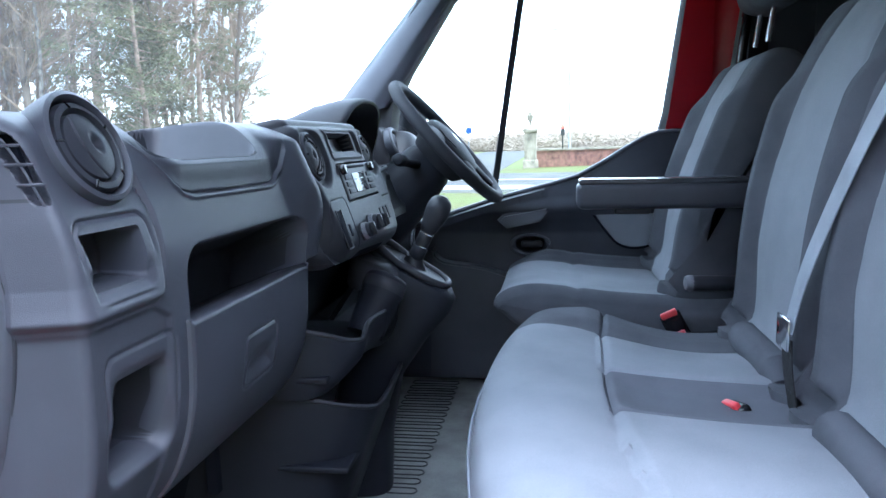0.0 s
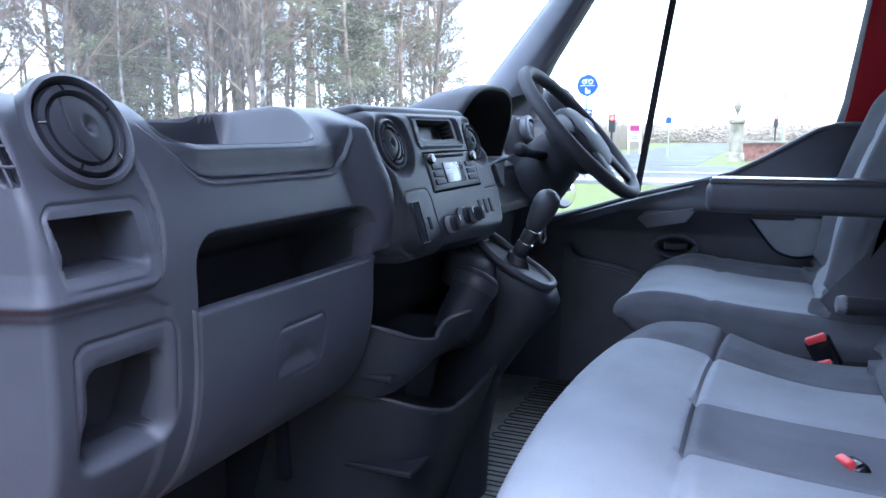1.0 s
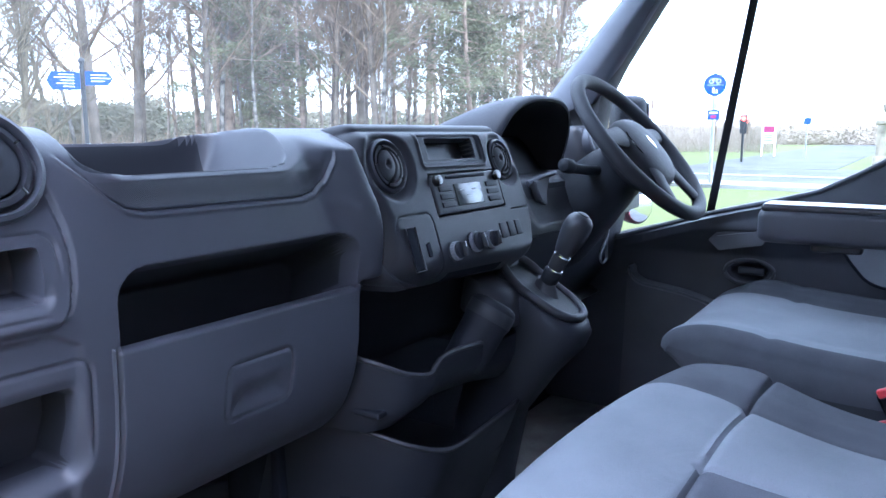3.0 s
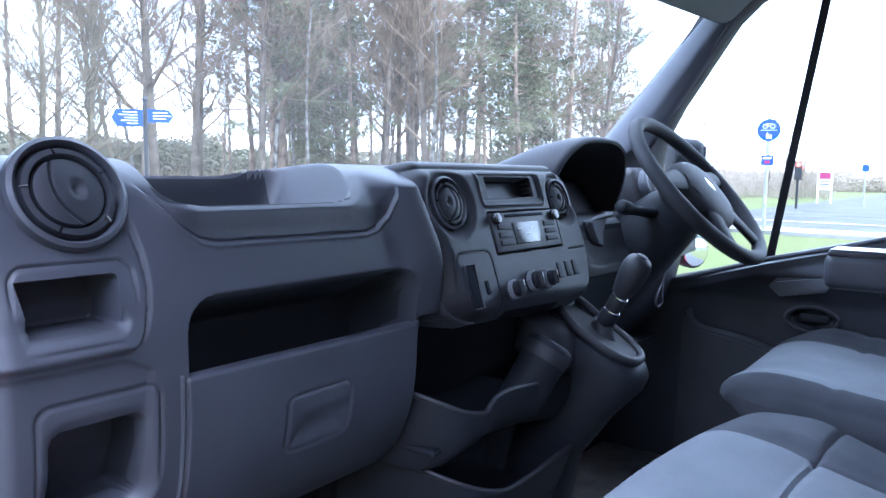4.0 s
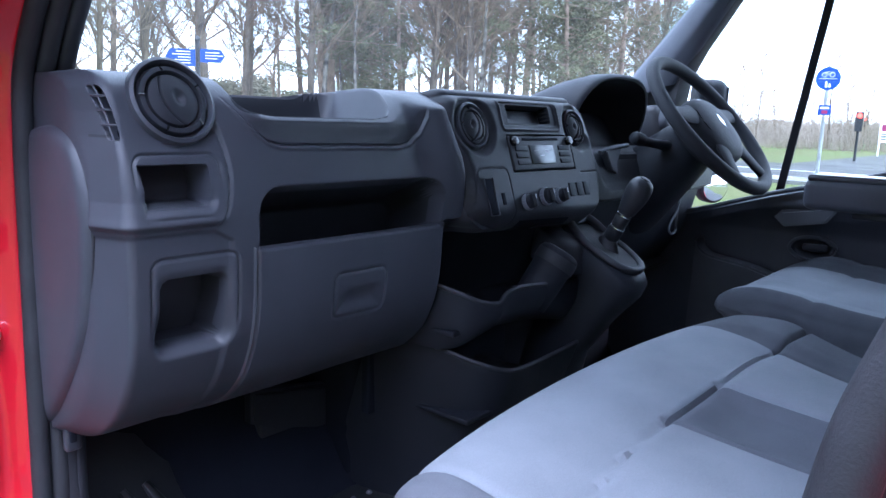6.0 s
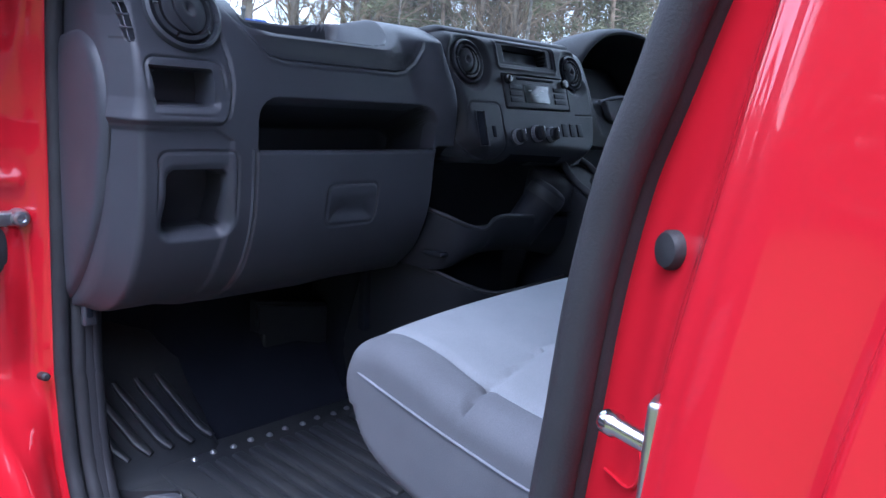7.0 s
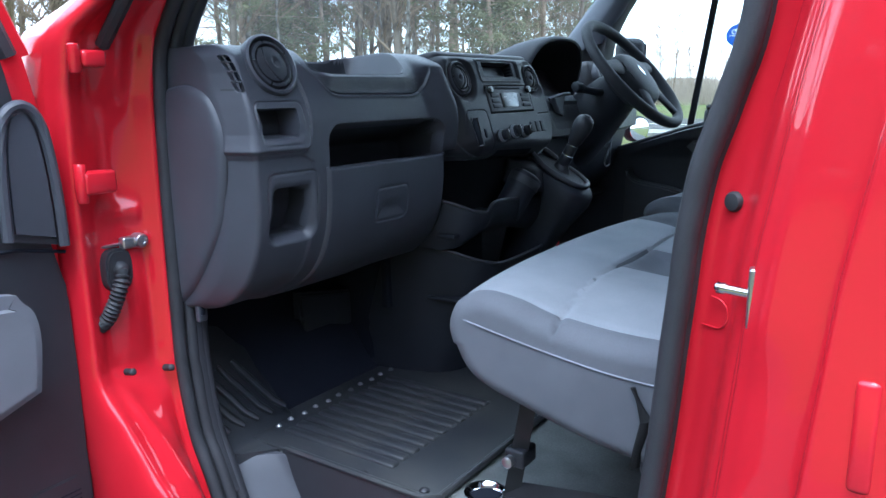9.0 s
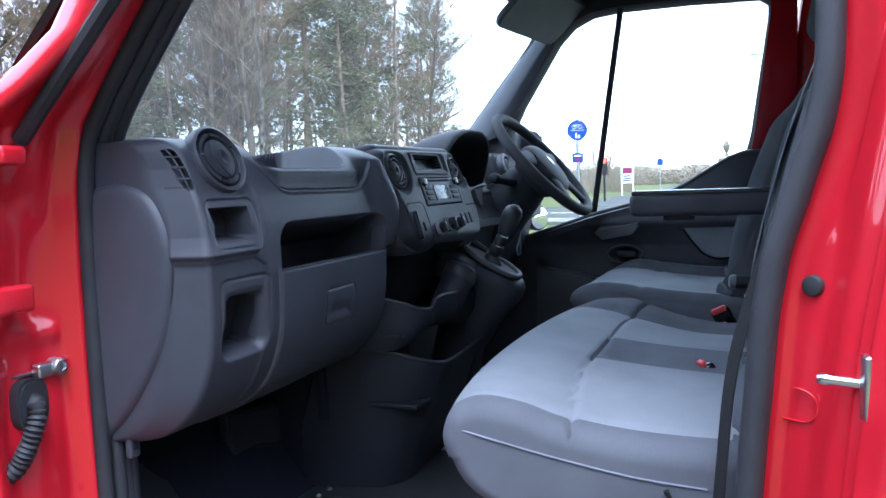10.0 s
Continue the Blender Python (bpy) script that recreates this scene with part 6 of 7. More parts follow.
bottom = [(0.0, 0.47), (0.0, 1.10), (0.012, 1.30), (0.045, 1.46), (0.98, 1.42), (0.98, 1.2), (0.96, 0.47), (0.5, 0.44)]
part("shell", door_slab(bottom, -0.12, 0.0), RED, pdoor)
frame_line = [on_door(s, z, -0.03) for s, z in ((0.045, 1.45), (0.08, 1.54), (0.40, 1.92), (0.52, 1.965), (0.93, 1.95), (0.975, 1.90), (0.98, 1.43))]
part("window_frame", tube(frame_line, 0.032, 8, flat=0.6), RED, pdoor)
part("frame_seal", tube([p + d_in * 0.02 + d_out * 0.02 for p in frame_line], 0.018, 8), RUBBER, pdoor)
pane = part("pane", plate([on_door(s, z, -0.03) for s, z in ((0.06, 1.43), (0.10, 1.54), (0.42, 1.90), (0.52, 1.94), (0.92, 1.93), (0.96, 1.43))], d_in * 0.004, 0), GLASS, pdoor)
pane.visible_shadow = False
trim_line = [(0.035, 0.56), (0.026, 0.70), (0.022, 0.95), (0.024, 1.08), (0.045, 1.17), (0.060, 1.30), (0.085, 1.44), (0.11, 1.50), (0.25, 1.47), (0.95, 1.40), (0.95, 0.56), (0.5, 0.53)]
part("trim_panel", door_slab(trim_line, 0.0, 0.022, 0.008), PLASTIC_DARK, pdoor, "dark grey moulded trim panel")
grip = curve_points([(0.045, 1.17, 0), (0.047, 1.26, 0), (0.056, 1.34, 0), (0.073, 1.375, 0), (0.095, 1.38, 0), (0.115, 1.36, 0), (0.125, 1.30, 0), (0.128, 1.19, 0)], 5)
part("grip_bulge", plate([on_door(p.x, p.y, 0.02) for p in grip], d_in * 0.03, 0.012), PLASTIC, pdoor)
part("grip_rim", tube([on_door(p.x, p.y, 0.050) for p in grip], 0.008, 8), PLASTIC, pdoor)
part("pad_line", tube([on_door(s, z, 0.024) for s, z in ((0.03, 1.155), (0.10, 1.17), (0.30, 1.18))], 0.003, 6), VOID, pdoor)
armp = curve_points([(0.115, 0.96, 0), (0.105, 1.05, 0), (0.125, 1.10, 0), (0.20, 1.12, 0), (0.7, 1.12, 0), (0.72, 0.95, 0), (0.3, 0.9, 0)], 4)
part("arm_pad", plate([on_door(p.x, p.y, 0.02) for p in armp], d_in * 0.06, 0.02), PLASTIC_GREY, pdoor, "light grey padded armrest")
speaker = part("speaker_grille", plate([on_door(s, z, 0.02) for s, z in ((0.045, 0.66), (0.04, 0.77), (0.055, 0.785), (0.125, 0.785), (0.135, 0.77), (0.14, 0.66))], d_in * 0.006, 0.002), PLASTIC_DARK, pdoor, "ribbed speaker cover")
for i in range(12):
    part("slot", tube([on_door(0.053, 0.672 + i * 0.008, 0.0265), on_door(0.125, 0.672 + i * 0.008, 0.0265)], 0.0012, 5), VOID, speaker)

check = thing("door_check_strap", (-0.90, 0.60, 1.15), "steel door check strap with bolt between door and pillar", "door check")
part("bar", tube([(-0.888, 0.604, 1.156), (-0.925, 0.62, 1.152), (-0.985, 0.645, 1.146)], 0.0055, 6, flat=0.6), STEEL, check)
part("eye", turned((-0.886, 0.602, 1.156), (0, -1, 0), [(0.0125, -0.012), (0.0125, 0.004), (0.010, 0.008), (0.006, 0.009), (0.005, 0.006)], 18), STEEL, check)
part("clevis", rounded((0.03, 0.016, 0.02), 0.004, (-0.903, 0.608, 1.155)), STEEL, check)
cable = thing("wiring_gaiter", (-0.925, 0.605, 1.10), "black corrugated rubber wiring gaiter on the red pillar", "wiring gaiter")
plate_pts = [Vector((-0.926 + 0.024 * math.copysign(abs(math.cos(a)) ** 0.7, math.cos(a)), 0.602, 1.112 + 0.036 * math.copysign(abs(math.sin(a)) ** 0.7, math.sin(a)))) for a in np.linspace(0, math.tau, 28, endpoint=False)]
part("grommet", plate(plate_pts, (0, 0.03, 0), 0.004), RUBBER, cable)
way = resample(curve_points([(-0.926, 0.606, 1.116), (-0.930, 0.592, 1.110), (-0.938, 0.588, 1.090), (-0.947, 0.596, 1.060), (-0.957, 0.612, 1.030), (-0.972, 0.645, 1.012)], 8), 0.0022)
part("bellows", tube(way, [0.0115 + 0.0022 * math.sin(i * math.tau / 3.2) for i in range(len(way))], 14), RUBBER, cable)


# ---- outside: ground, road, signs ----
GRASS = material("grass_ground", (0.075, 0.092, 0.030), 0.95, grain=0.4, grain_scale=30, bump=0.6, vary=0.3, vary_scale=0.35, stain=(0.105, 0.095, 0.045), spec=0.1)
ASPHALT = material("asphalt", (0.088, 0.086, 0.082), 0.9, grain=0.25, grain_scale=60, bump=0.3, vary=0.12, vary_scale=0.5, spec=0.1)
ASPHALT_DARK = material("dark_asphalt", (0.06, 0.06, 0.063), 0.75, grain=0.3, grain_scale=80, bump=0.4, vary=0.15, vary_scale=0.7, spec=0.3)
PAVING = material("paving", (0.2, 0.195, 0.18), 0.85, grain=0.2, grain_scale=40, bump=0.3, vary=0.15, vary_scale=0.8)
STONE = material("kerb_stone", (0.36, 0.35, 0.33), 0.85, grain=0.2, grain_scale=50, bump=0.4, vary=0.2, vary_scale=2)
SANDSTONE = material("sandstone", (0.23, 0.20, 0.15), 0.9, grain=0.25, grain_scale=30, bump=0.5, vary=0.25, vary_scale=3)
GALV = material("galvanised", (0.36, 0.37, 0.38), 0.5, metal=0.6, bump=0.1, vary=0.15, vary_scale=5)
BLUE = material("sign_blue", (0.003, 0.05, 0.27), 0.4, bump=0, vary=0.05)
WHITE = material("sign_white", (0.8, 0.8, 0.8), 0.45, bump=0, vary=0.05)
BLACK_POST = material("black_post", (0.02, 0.02, 0.022), 0.5, bump=0.05, vary=0.1)
BRICK = material("dark_brick", (0.16, 0.075, 0.055), 0.9, grain=0.3, grain_scale=40, bump=0.5, vary=0.25, vary_scale=4)
RED_LIGHT = glow_material("signal_red", (1.0, 0.05, 0.03), 3.0)
MAGENTA = material("sign_magenta", (0.25, 0.015, 0.09), 0.45, bump=0, vary=0.05)

rows = [[Vector((x, y, 0)) for x in (-900, -60, -8, 0, 8, 30, 80, 900)] for y in (-900, -60, -8, 0, 8, 30, 80, 900)]
solo("ground", sheet(rows), GRASS, "rough winter grass reaching to the horizon", "ground", kind="structure")
solo("road", thick_sheet([[Vector((x + 0.10 * y, y, 0.012)) for x in (20.5, 24, 27.5, 31)] for y in (-120, -60, -20, 0, 20, 45)], (0, 0, -0.2)), ASPHALT, "pale grey asphalt road", "road", kind="structure")
solo("side_road", thick_sheet([[Vector((x, y, 0.016)) for x in (31.5, 45, 70, 140)] for y in (2.6, 5, 8.5)], (0, 0, -0.2)), ASPHALT, "asphalt side road running away to the distance", "road", kind="structure")
solo("parking_bay", thick_sheet([[Vector((x, y, 0.012)) for x in (-3.2, 0, 4.5)] for y in (-30, 0, 14)], (0, 0, -0.2)), ASPHALT_DARK, "asphalt bay on which the van stands", "road", kind="structure")
solo("pavement", thick_sheet([[Vector((x + 0.10 * y, y, 0.10)) for x in (19.0, 20.3)] for y in (-120, -20, 0, 20, 45)], (0, 0, -0.3)), PAVING, "pale paved footway", "pavement", kind="structure")
kerb = thing("kerb", (20.4, 0, 0), "grey concrete kerb along the road", "kerb", kind="structure")
for i in range(40):
    y = -18 + i * 0.92
    part("kerb_stone", rounded((0.15, 0.91, 0.28), 0.02, (20.38 + 0.10 * y, y, -0.02), turn=Matrix.Rotation(radians(-5.7), 4, "Z"), seg=1), STONE, kerb)
solo("road_marking", thick_sheet([[Vector((x + 0.10 * y, y, 0.020)) for x in (25.6, 25.75)] for y in (-100, -20, 20, 45)], (0, 0, -0.005)), WHITE, "worn white centre line", "road marking", kind="structure")


def sign_post(name, at, height, label, r=0.045, m=GALV):
    t = thing(name, (at[0], at[1], 0), label, "sign")
    part("post", tube([(at[0], at[1], -0.1), (at[0], at[1], height)], r, 12), m, t)
    return t


def facing(at, z):
    """Axes of a flat sign that faces the van."""
    n = Vector((-1.1 - at[0], -0.25 - at[1], 0)).normalized()
    return Vector((at[0], at[1], z)) + n * 0.06, Vector((-n.y, n.x, 0)), Vector((0, 0, 1)), n


def disc(c, u, v, n, r, thick, seg=36, sy=1.0):
    return plate([c + u * r * math.cos(a) + v * r * sy * math.sin(a) for a in np.linspace(0, math.tau, seg, endpoint=False)], n * thick, 0.0)


cyc = (20.1, 4.65)
s = sign_post("cycle_route_sign", cyc, 3.05, "round blue shared cycle and footpath sign on a grey post")
c, u, v, n = facing(cyc, 2.72)
face = part("disc", disc(c, u, v, n, 0.29, 0.006), BLUE, s, "blue disc with white symbols")
for dx in (-0.09, 0.09):
    part("wheel_mark", tube([c + n * 0.008 + u * (dx + 0.055 * math.cos(a)) + v * (0.10 + 0.055 * math.sin(a)) for a in np.linspace(0, math.tau, 18, endpoint=False)], 0.009, 5, closed=True), WHITE, face)
part("frame_mark", tube([c + n * 0.008 + u * a + v * b for a, b in ((-0.09, 0.10), (-0.04, 0.17), (0.06, 0.17), (0.0, 0.10), (-0.04, 0.17))], 0.008, 5), WHITE, face)
part("rule_mark", tube([c + n * 0.008 + u * -0.2, c + n * 0.008 + u * 0.2], 0.006, 5), WHITE, face)
for dx, h in ((-0.03, 0.17), (0.05, 0.11)):
    part("walker_mark", plate([c + n * 0.007 + u * (dx + a) + v * (-0.22 + b * h) for a, b in ((-0.03, 0), (0.03, 0), (0.025, 0.7), (0.0, 1.0), (-0.025, 0.7))], n * 0.003, 0), WHITE, face)
c, u, v, n = facing(cyc, 1.93)
plate2 = part("route_plate", plate([c + u * a + v * b for a, b in ((-0.15, -0.13), (0.15, -0.13), (0.15, 0.13), (-0.15, 0.13))], n * 0.006, 0), BLUE, s)
part("route_patch", plate([c + n * 0.007 + u * a + v * b for a, b in ((-0.07, -0.09), (0.07, -0.09), (0.07, -0.01), (-0.07, -0.01))], n * 0.003, 0), MAGENTA, plate2)
part("text_bar", plate([c + n * 0.007 + u * a + v * b for a, b in ((-0.1, 0.03), (0.1, 0.03), (0.1, 0.08), (-0.1, 0.08))], n * 0.003, 0), WHITE, plate2)

fp = (8.46, 15.02)
s = sign_post("fingerpost", fp, 2.95, "black fingerpost with blue direction arms and white lines of lettering", 0.045, BLACK_POST)
part("finial", turned((fp[0], fp[1], 2.95), (0, 0, 1), [(0.05, 0), (0.07, 0.05), (0.05, 0.1), (0.01, 0.13)], 16), BLACK_POST, s)
c, u, v, n = facing(fp, 2.58)
for sgn, w, z0, h in ((1, 0.72, 0.0, 0.19), (-1, 0.62, 0.06, 0.15)):
    outline = [(0.05 * sgn, -h), (w * sgn - 0.10 * sgn, -h), (w * sgn, 0), (w * sgn - 0.10 * sgn, h), (0.05 * sgn, h)]
    arm_ob = part("arm", plate([c + u * -a + v * (b + z0) for a, b in outline], n * 0.02, 0), BLUE, s, "blue arm with white lettering")
    for i in range(5 if sgn > 0 else 3):
        b0 = 0.12 - i * 0.062 if sgn > 0 else 0.06 - i * 0.065
        ln = (0.30, 0.38, 0.26, 0.34, 0.22)[i]
        part("text_bar", plate([c + n * 0.021 + u * -(sgn * a) + v * (z0 + b0 + b) for a, b in ((0.16, 0), (0.16 + ln, 0), (0.16 + ln, 0.020), (0.16, 0.020))], n * 0.003, 0), WHITE, arm_ob)
    edge_pts = [(w * sgn - 0.13 * sgn, -h), (w * sgn - 0.10 * sgn, -h), (w * sgn, 0), (w * sgn - 0.10 * sgn, h), (w * sgn - 0.13 * sgn, h), (w * sgn - 0.03 * sgn, 0)]
    part("arrow_edge", plate([c + n * 0.021 + u * -a + v * (b + z0) for a, b in edge_pts], n * 0.003, 0), WHITE, arm_ob)

ws = (48.2, 7.8)
s = thing("notice_board", (48.2, 7.8, 0), "white notice board with magenta panel on two posts", "notice board")
c, u, v, n = facing(ws, 1.35)
for a in (-0.36, 0.36):
    p = c + u * a
    part("post", tube([(p.x, p.y, -0.1), (p.x, p.y, 2.0)], 0.05, 8), WHITE, s)
board = part("board", plate([c + n * 0.05 + u * a + v * b for a, b in ((-0.42, -0.55), (0.42, -0.55), (0.42, 0.62), (-0.42, 0.62))], n * 0.03, 0), WHITE, s)
part("colour_panel", plate([c + n * 0.082 + u * a + v * b for a, b in ((-0.30, 0.1), (0.30, 0.1), (0.30, 0.48), (-0.30, 0.48))], n * 0.004, 0), MAGENTA, board)
for i in range(3):
    part("text_bar", plate([c + n * 0.082 + u * a + v * (b - i * 0.15) for a, b in ((-0.3, -0.1), (0.25, -0.1), (0.25, -0.03), (-0.3, -0.03))], n * 0.004, 0), BLACK_POST, board)

for at, h in (((38.1, 7.35), 2.3), ((62.0, -0.6), 2.6), ((72.0, 13.5), 2.6)):
    t = thing("traffic_light", (at[0], at[1], 0), "black traffic signal with a lit red lamp", "traffic light", "traffic signals")
    part("post", tube([(at[0], at[1], -0.1), (at[0], at[1], h)], 0.06, 10), BLACK_POST, t)
    c, u, v, n = facing(at, h - 0.45)
    head = part("head", plate([c + u * a + v * b for a, b in ((-0.16, -0.45), (0.16, -0.45), (0.16, 0.45), (-0.16, 0.45))], n * 0.15, 0.01), BLACK_POST, t)
    part("lamp", disc(c + n * 0.155 + v * 0.28, u, v, n, 0.11, 0.02, 20), RED_LIGHT, head, "lit red lamp")
    for k in (0.0, -0.28):
        part("lamp", disc(c + n * 0.152 + v * k, u, v, n, 0.10, 0.01, 20), BLACK_POST, head, "unlit lamp")
for at in ((43.5, 5.15),):
    s = sign_post("route_sign", at, 2.3, "small blue route sign on a thin post", 0.04)
    c, u, v, n = facing(at, 2.05)
    part("plate", plate([c + u * a + v * b for a, b in ((-0.17, -0.18), (0.17, -0.18), (0.17, 0.18), (-0.17, 0.18))], n * 0.01, 0), BLUE, s)

# gate pier with an urn
pier = thing("gate_pier", (36.7, 1.25, 0), "weathered stone gate pier topped with an urn", "gate pier")
px, py = 36.7, 1.25


def square(h, z):
    return [Vector((px - h, py - h, z)), Vector((px + h, py - h, z)), Vector((px + h, py + h, z)), Vector((px - h, py + h, z))]


part("base", loft([square(0.38, -0.2), square(0.38, 0.35), square(0.33, 0.42)]), SANDSTONE, pier)
part("shaft", loft([square(0.30, 0.42), square(0.285, 1.75)]), SANDSTONE, pier)
part("cornice", loft([square(0.30, 1.75), square(0.37, 1.83), square(0.37, 1.95), square(0.28, 2.02), square(0.17, 2.10)]), SANDSTONE, pier)
part("urn", turned((px, py, 2.10), (0, 0, 1), [(0.13, 0), (0.08, 0.06), (0.055, 0.16), (0.12, 0.26), (0.165, 0.40), (0.165, 0.52), (0.10, 0.58), (0.11, 0.63), (0.04, 0.72), (0.025, 0.80)], 20), SANDSTONE, pier)
wall = thing("boundary_wall", (39, -1.5, 0), "low dark brick boundary wall with a stone cap", "wall")
part("brickwork", loft([[Vector((37.3, 1.0, z)), Vector((37.6, 1.0, z)), Vector((41.6, -7.0, z)), Vector((41.3, -7.0, z))] for z in (-0.1, 0.85)]), BRICK, wall)
part("cap", loft([[Vector((37.2, 1.0, z)), Vector((37.7, 1.0, z)), Vector((41.7, -7.05, z)), Vector((41.2, -7.05, z))] for z in (0.85, 0.95)]), SANDSTONE, wall)

lamp_post = thing("street_lamp", (58.8, -1.1, 0), "tall grey street lamp with a short bracket", "street lamp")
part("column", tube([(58.8, -1.1, -0.2), (58.8, -1.1, 9.7)], [0.12, 0.06], 10), GALV, lamp_post)
part("bracket", tube([(58.8, -1.1, 9.65), (58.8, -0.2, 9.85)], 0.04, 8), GALV, lamp_post)
part("lantern", rounded((0.3, 0.8, 0.15), 0.05, (58.8, 0.1, 9.85)), GALV, lamp_post)

# ---- trees ----
BARK = material("grey_brown_bark", (0.155, 0.122, 0.095), 0.95, grain=0.3, grain_scale=40, bump=0.6, vary=0.25, vary_scale=2.5, object_random=0.25, spec=0.1)
BARK_PINE = material("pine_bark", (0.27, 0.19, 0.14), 0.95, grain=0.3, grain_scale=40, bump=0.6, vary=0.3, vary_scale=2, object_random=0.2, spec=0.1)
BARK_BIRCH = material("birch_bark", (0.20, 0.175, 0.15), 0.9, grain=0.3, grain_scale=30, bump=0.4, vary=0.35, vary_scale=4, object_random=0.2, spec=0.1)
TWIG = material("twigs", (0.22, 0.155, 0.105), 0.95, bump=0, vary=0.25, vary_scale=1.0, object_random=0.3, spec=0.1)
TWIG_PALE = material("pale_twigs", (0.15, 0.12, 0.078), 0.95, bump=0, vary=0.25, vary_scale=1.0, object_random=0.25, spec=0.1)
SCRUB = material("winter_scrub", (0.125, 0.108, 0.078), 0.95, bump=0, vary=0.35, vary_scale=0.2, stain=(0.085, 0.09, 0.05), spec=0.1)
NEEDLES = material("pine_needles", (0.145, 0.140, 0.075), 0.9, bump=0, vary=0.3, vary_scale=0.8, object_random=0.25, spec=0.2)
# Base colour lightened to put the haze of distance into it.
HAZED_HEDGE = material("far_hedge", (0.29, 0.24, 0.195), 0.95, grain=0.4, grain_scale=6, bump=0, vary=0.35, vary_scale=0.15, stain=(0.16, 0.135, 0.095), spec=0.1)


class Mesh:
    """Points and faces gathered for one mesh."""
    def __init__(self):
        self.v, self.f = [], []

    def limb(self, a, b, ra, rb, n=4):
        u, v, w = frame_of(b - a)
        k = len(self.v)
        for p, r in ((a, ra), (b, rb)):
            for i in range(n):
                q = i * math.tau / n
                self.v.append(p + (u * math.cos(q) + v * math.sin(q)) * r)
        for i in range(n):
            j = (i + 1) % n
            self.f.append((k + i, k + j, k + n + j, k + n + i))

    def leaf(self, c, size, rnd, thin=0.35):
        a = Vector((rnd.uniform(-1, 1), rnd.uniform(-1, 1), rnd.uniform(-0.6, 0.6))).normalized() * size
        b = a.cross(Vector((rnd.uniform(-1, 1), rnd.uniform(-1, 1), rnd.uniform(-1, 1)))).normalized() * size * thin
        k = len(self.v)
        self.v += [c - a * 0.5 - b, c + a * 0.5, c - a * 0.5 + b]
        self.f.append((k, k + 1, k + 2))

    def made(self, name, m):
        me = bpy.data.meshes.new(name)
        me.from_pydata([tuple(p) for p in self.v], [], self.f)
        me.polygons.foreach_set("use_smooth", [True] * len(me.polygons))
        me.materials.append(m)
        return me


def rod_path(start, way, length, bend, rnd, n):
    pts, d = [start], Vector(way).normalized()
    for i in range(n):
        d = (d + Vector((rnd.uniform(-bend, bend), rnd.uniform(-bend, bend), rnd.uniform(-bend * 0.5, bend * 0.8)))).normalized()
        pts.append(pts[-1] + d * length / n)
    return pts


def bare_tree(seed, height, r, limbs, bark, twig, spread=0.8, first=0.22, lean=0.06, twigs=5):
    rnd = random.Random(seed)
    trunk, crown = Mesh(), Mesh()
    stem = rod_path(Vector((0, 0, -0.2)), (rnd.uniform(-lean, lean), rnd.uniform(-lean, lean), 1), height, 0.05, rnd, 12)
    for i, (a, b) in enumerate(zip(stem, stem[1:])):
        trunk.limb(a, b, r * (1 - i / 13), r * (1 - (i + 1) / 13), 7)
    for i in range(limbs):
        k = first + (1 - first) * (i + rnd.random()) / limbs
        j = min(int(k * 12), 11)
        p = stem[j].lerp(stem[j + 1], k * 12 - j)
        az = rnd.uniform(0, math.tau)
        ln = height * 0.30 * (1.15 - k) * rnd.uniform(0.6, 1.2) + 0.5
        way = Vector((math.cos(az) * spread, math.sin(az) * spread, rnd.uniform(0.35, 1.1)))
        limb = rod_path(p, way, ln, 0.16, rnd, 4)
        r0 = r * (1 - k) * 0.30 + 0.010
        for m, (a, b) in enumerate(zip(limb, limb[1:])):
            crown.limb(a, b, r0 * (1 - m / 4.5), r0 * (1 - (m + 1) / 4.5), 4)
            for _ in range(2):
                q = a.lerp(b, rnd.random())
                w2 = (b - a).normalized() + Vector((rnd.uniform(-0.9, 0.9), rnd.uniform(-0.9, 0.9), rnd.uniform(-0.2, 0.8)))
                side = rod_path(q, w2, ln * rnd.uniform(0.25, 0.5), 0.2, rnd, 2)
                for a2, b2 in zip(side, side[1:]):
                    crown.limb(a2, b2, 0.010, 0.006, 3)
                    for _ in range(twigs):
                        q2 = a2.lerp(b2, rnd.random())
                        w3 = (b2 - a2).normalized() + Vector((rnd.uniform(-1, 1), rnd.uniform(-1, 1), rnd.uniform(-0.3, 0.9)))
                        crown.limb(q2, q2 + w3.normalized() * rnd.uniform(0.2, 0.7), 0.006, 0.003, 3)
    return trunk.made("trunk", bark), crown.made("crown", twig)


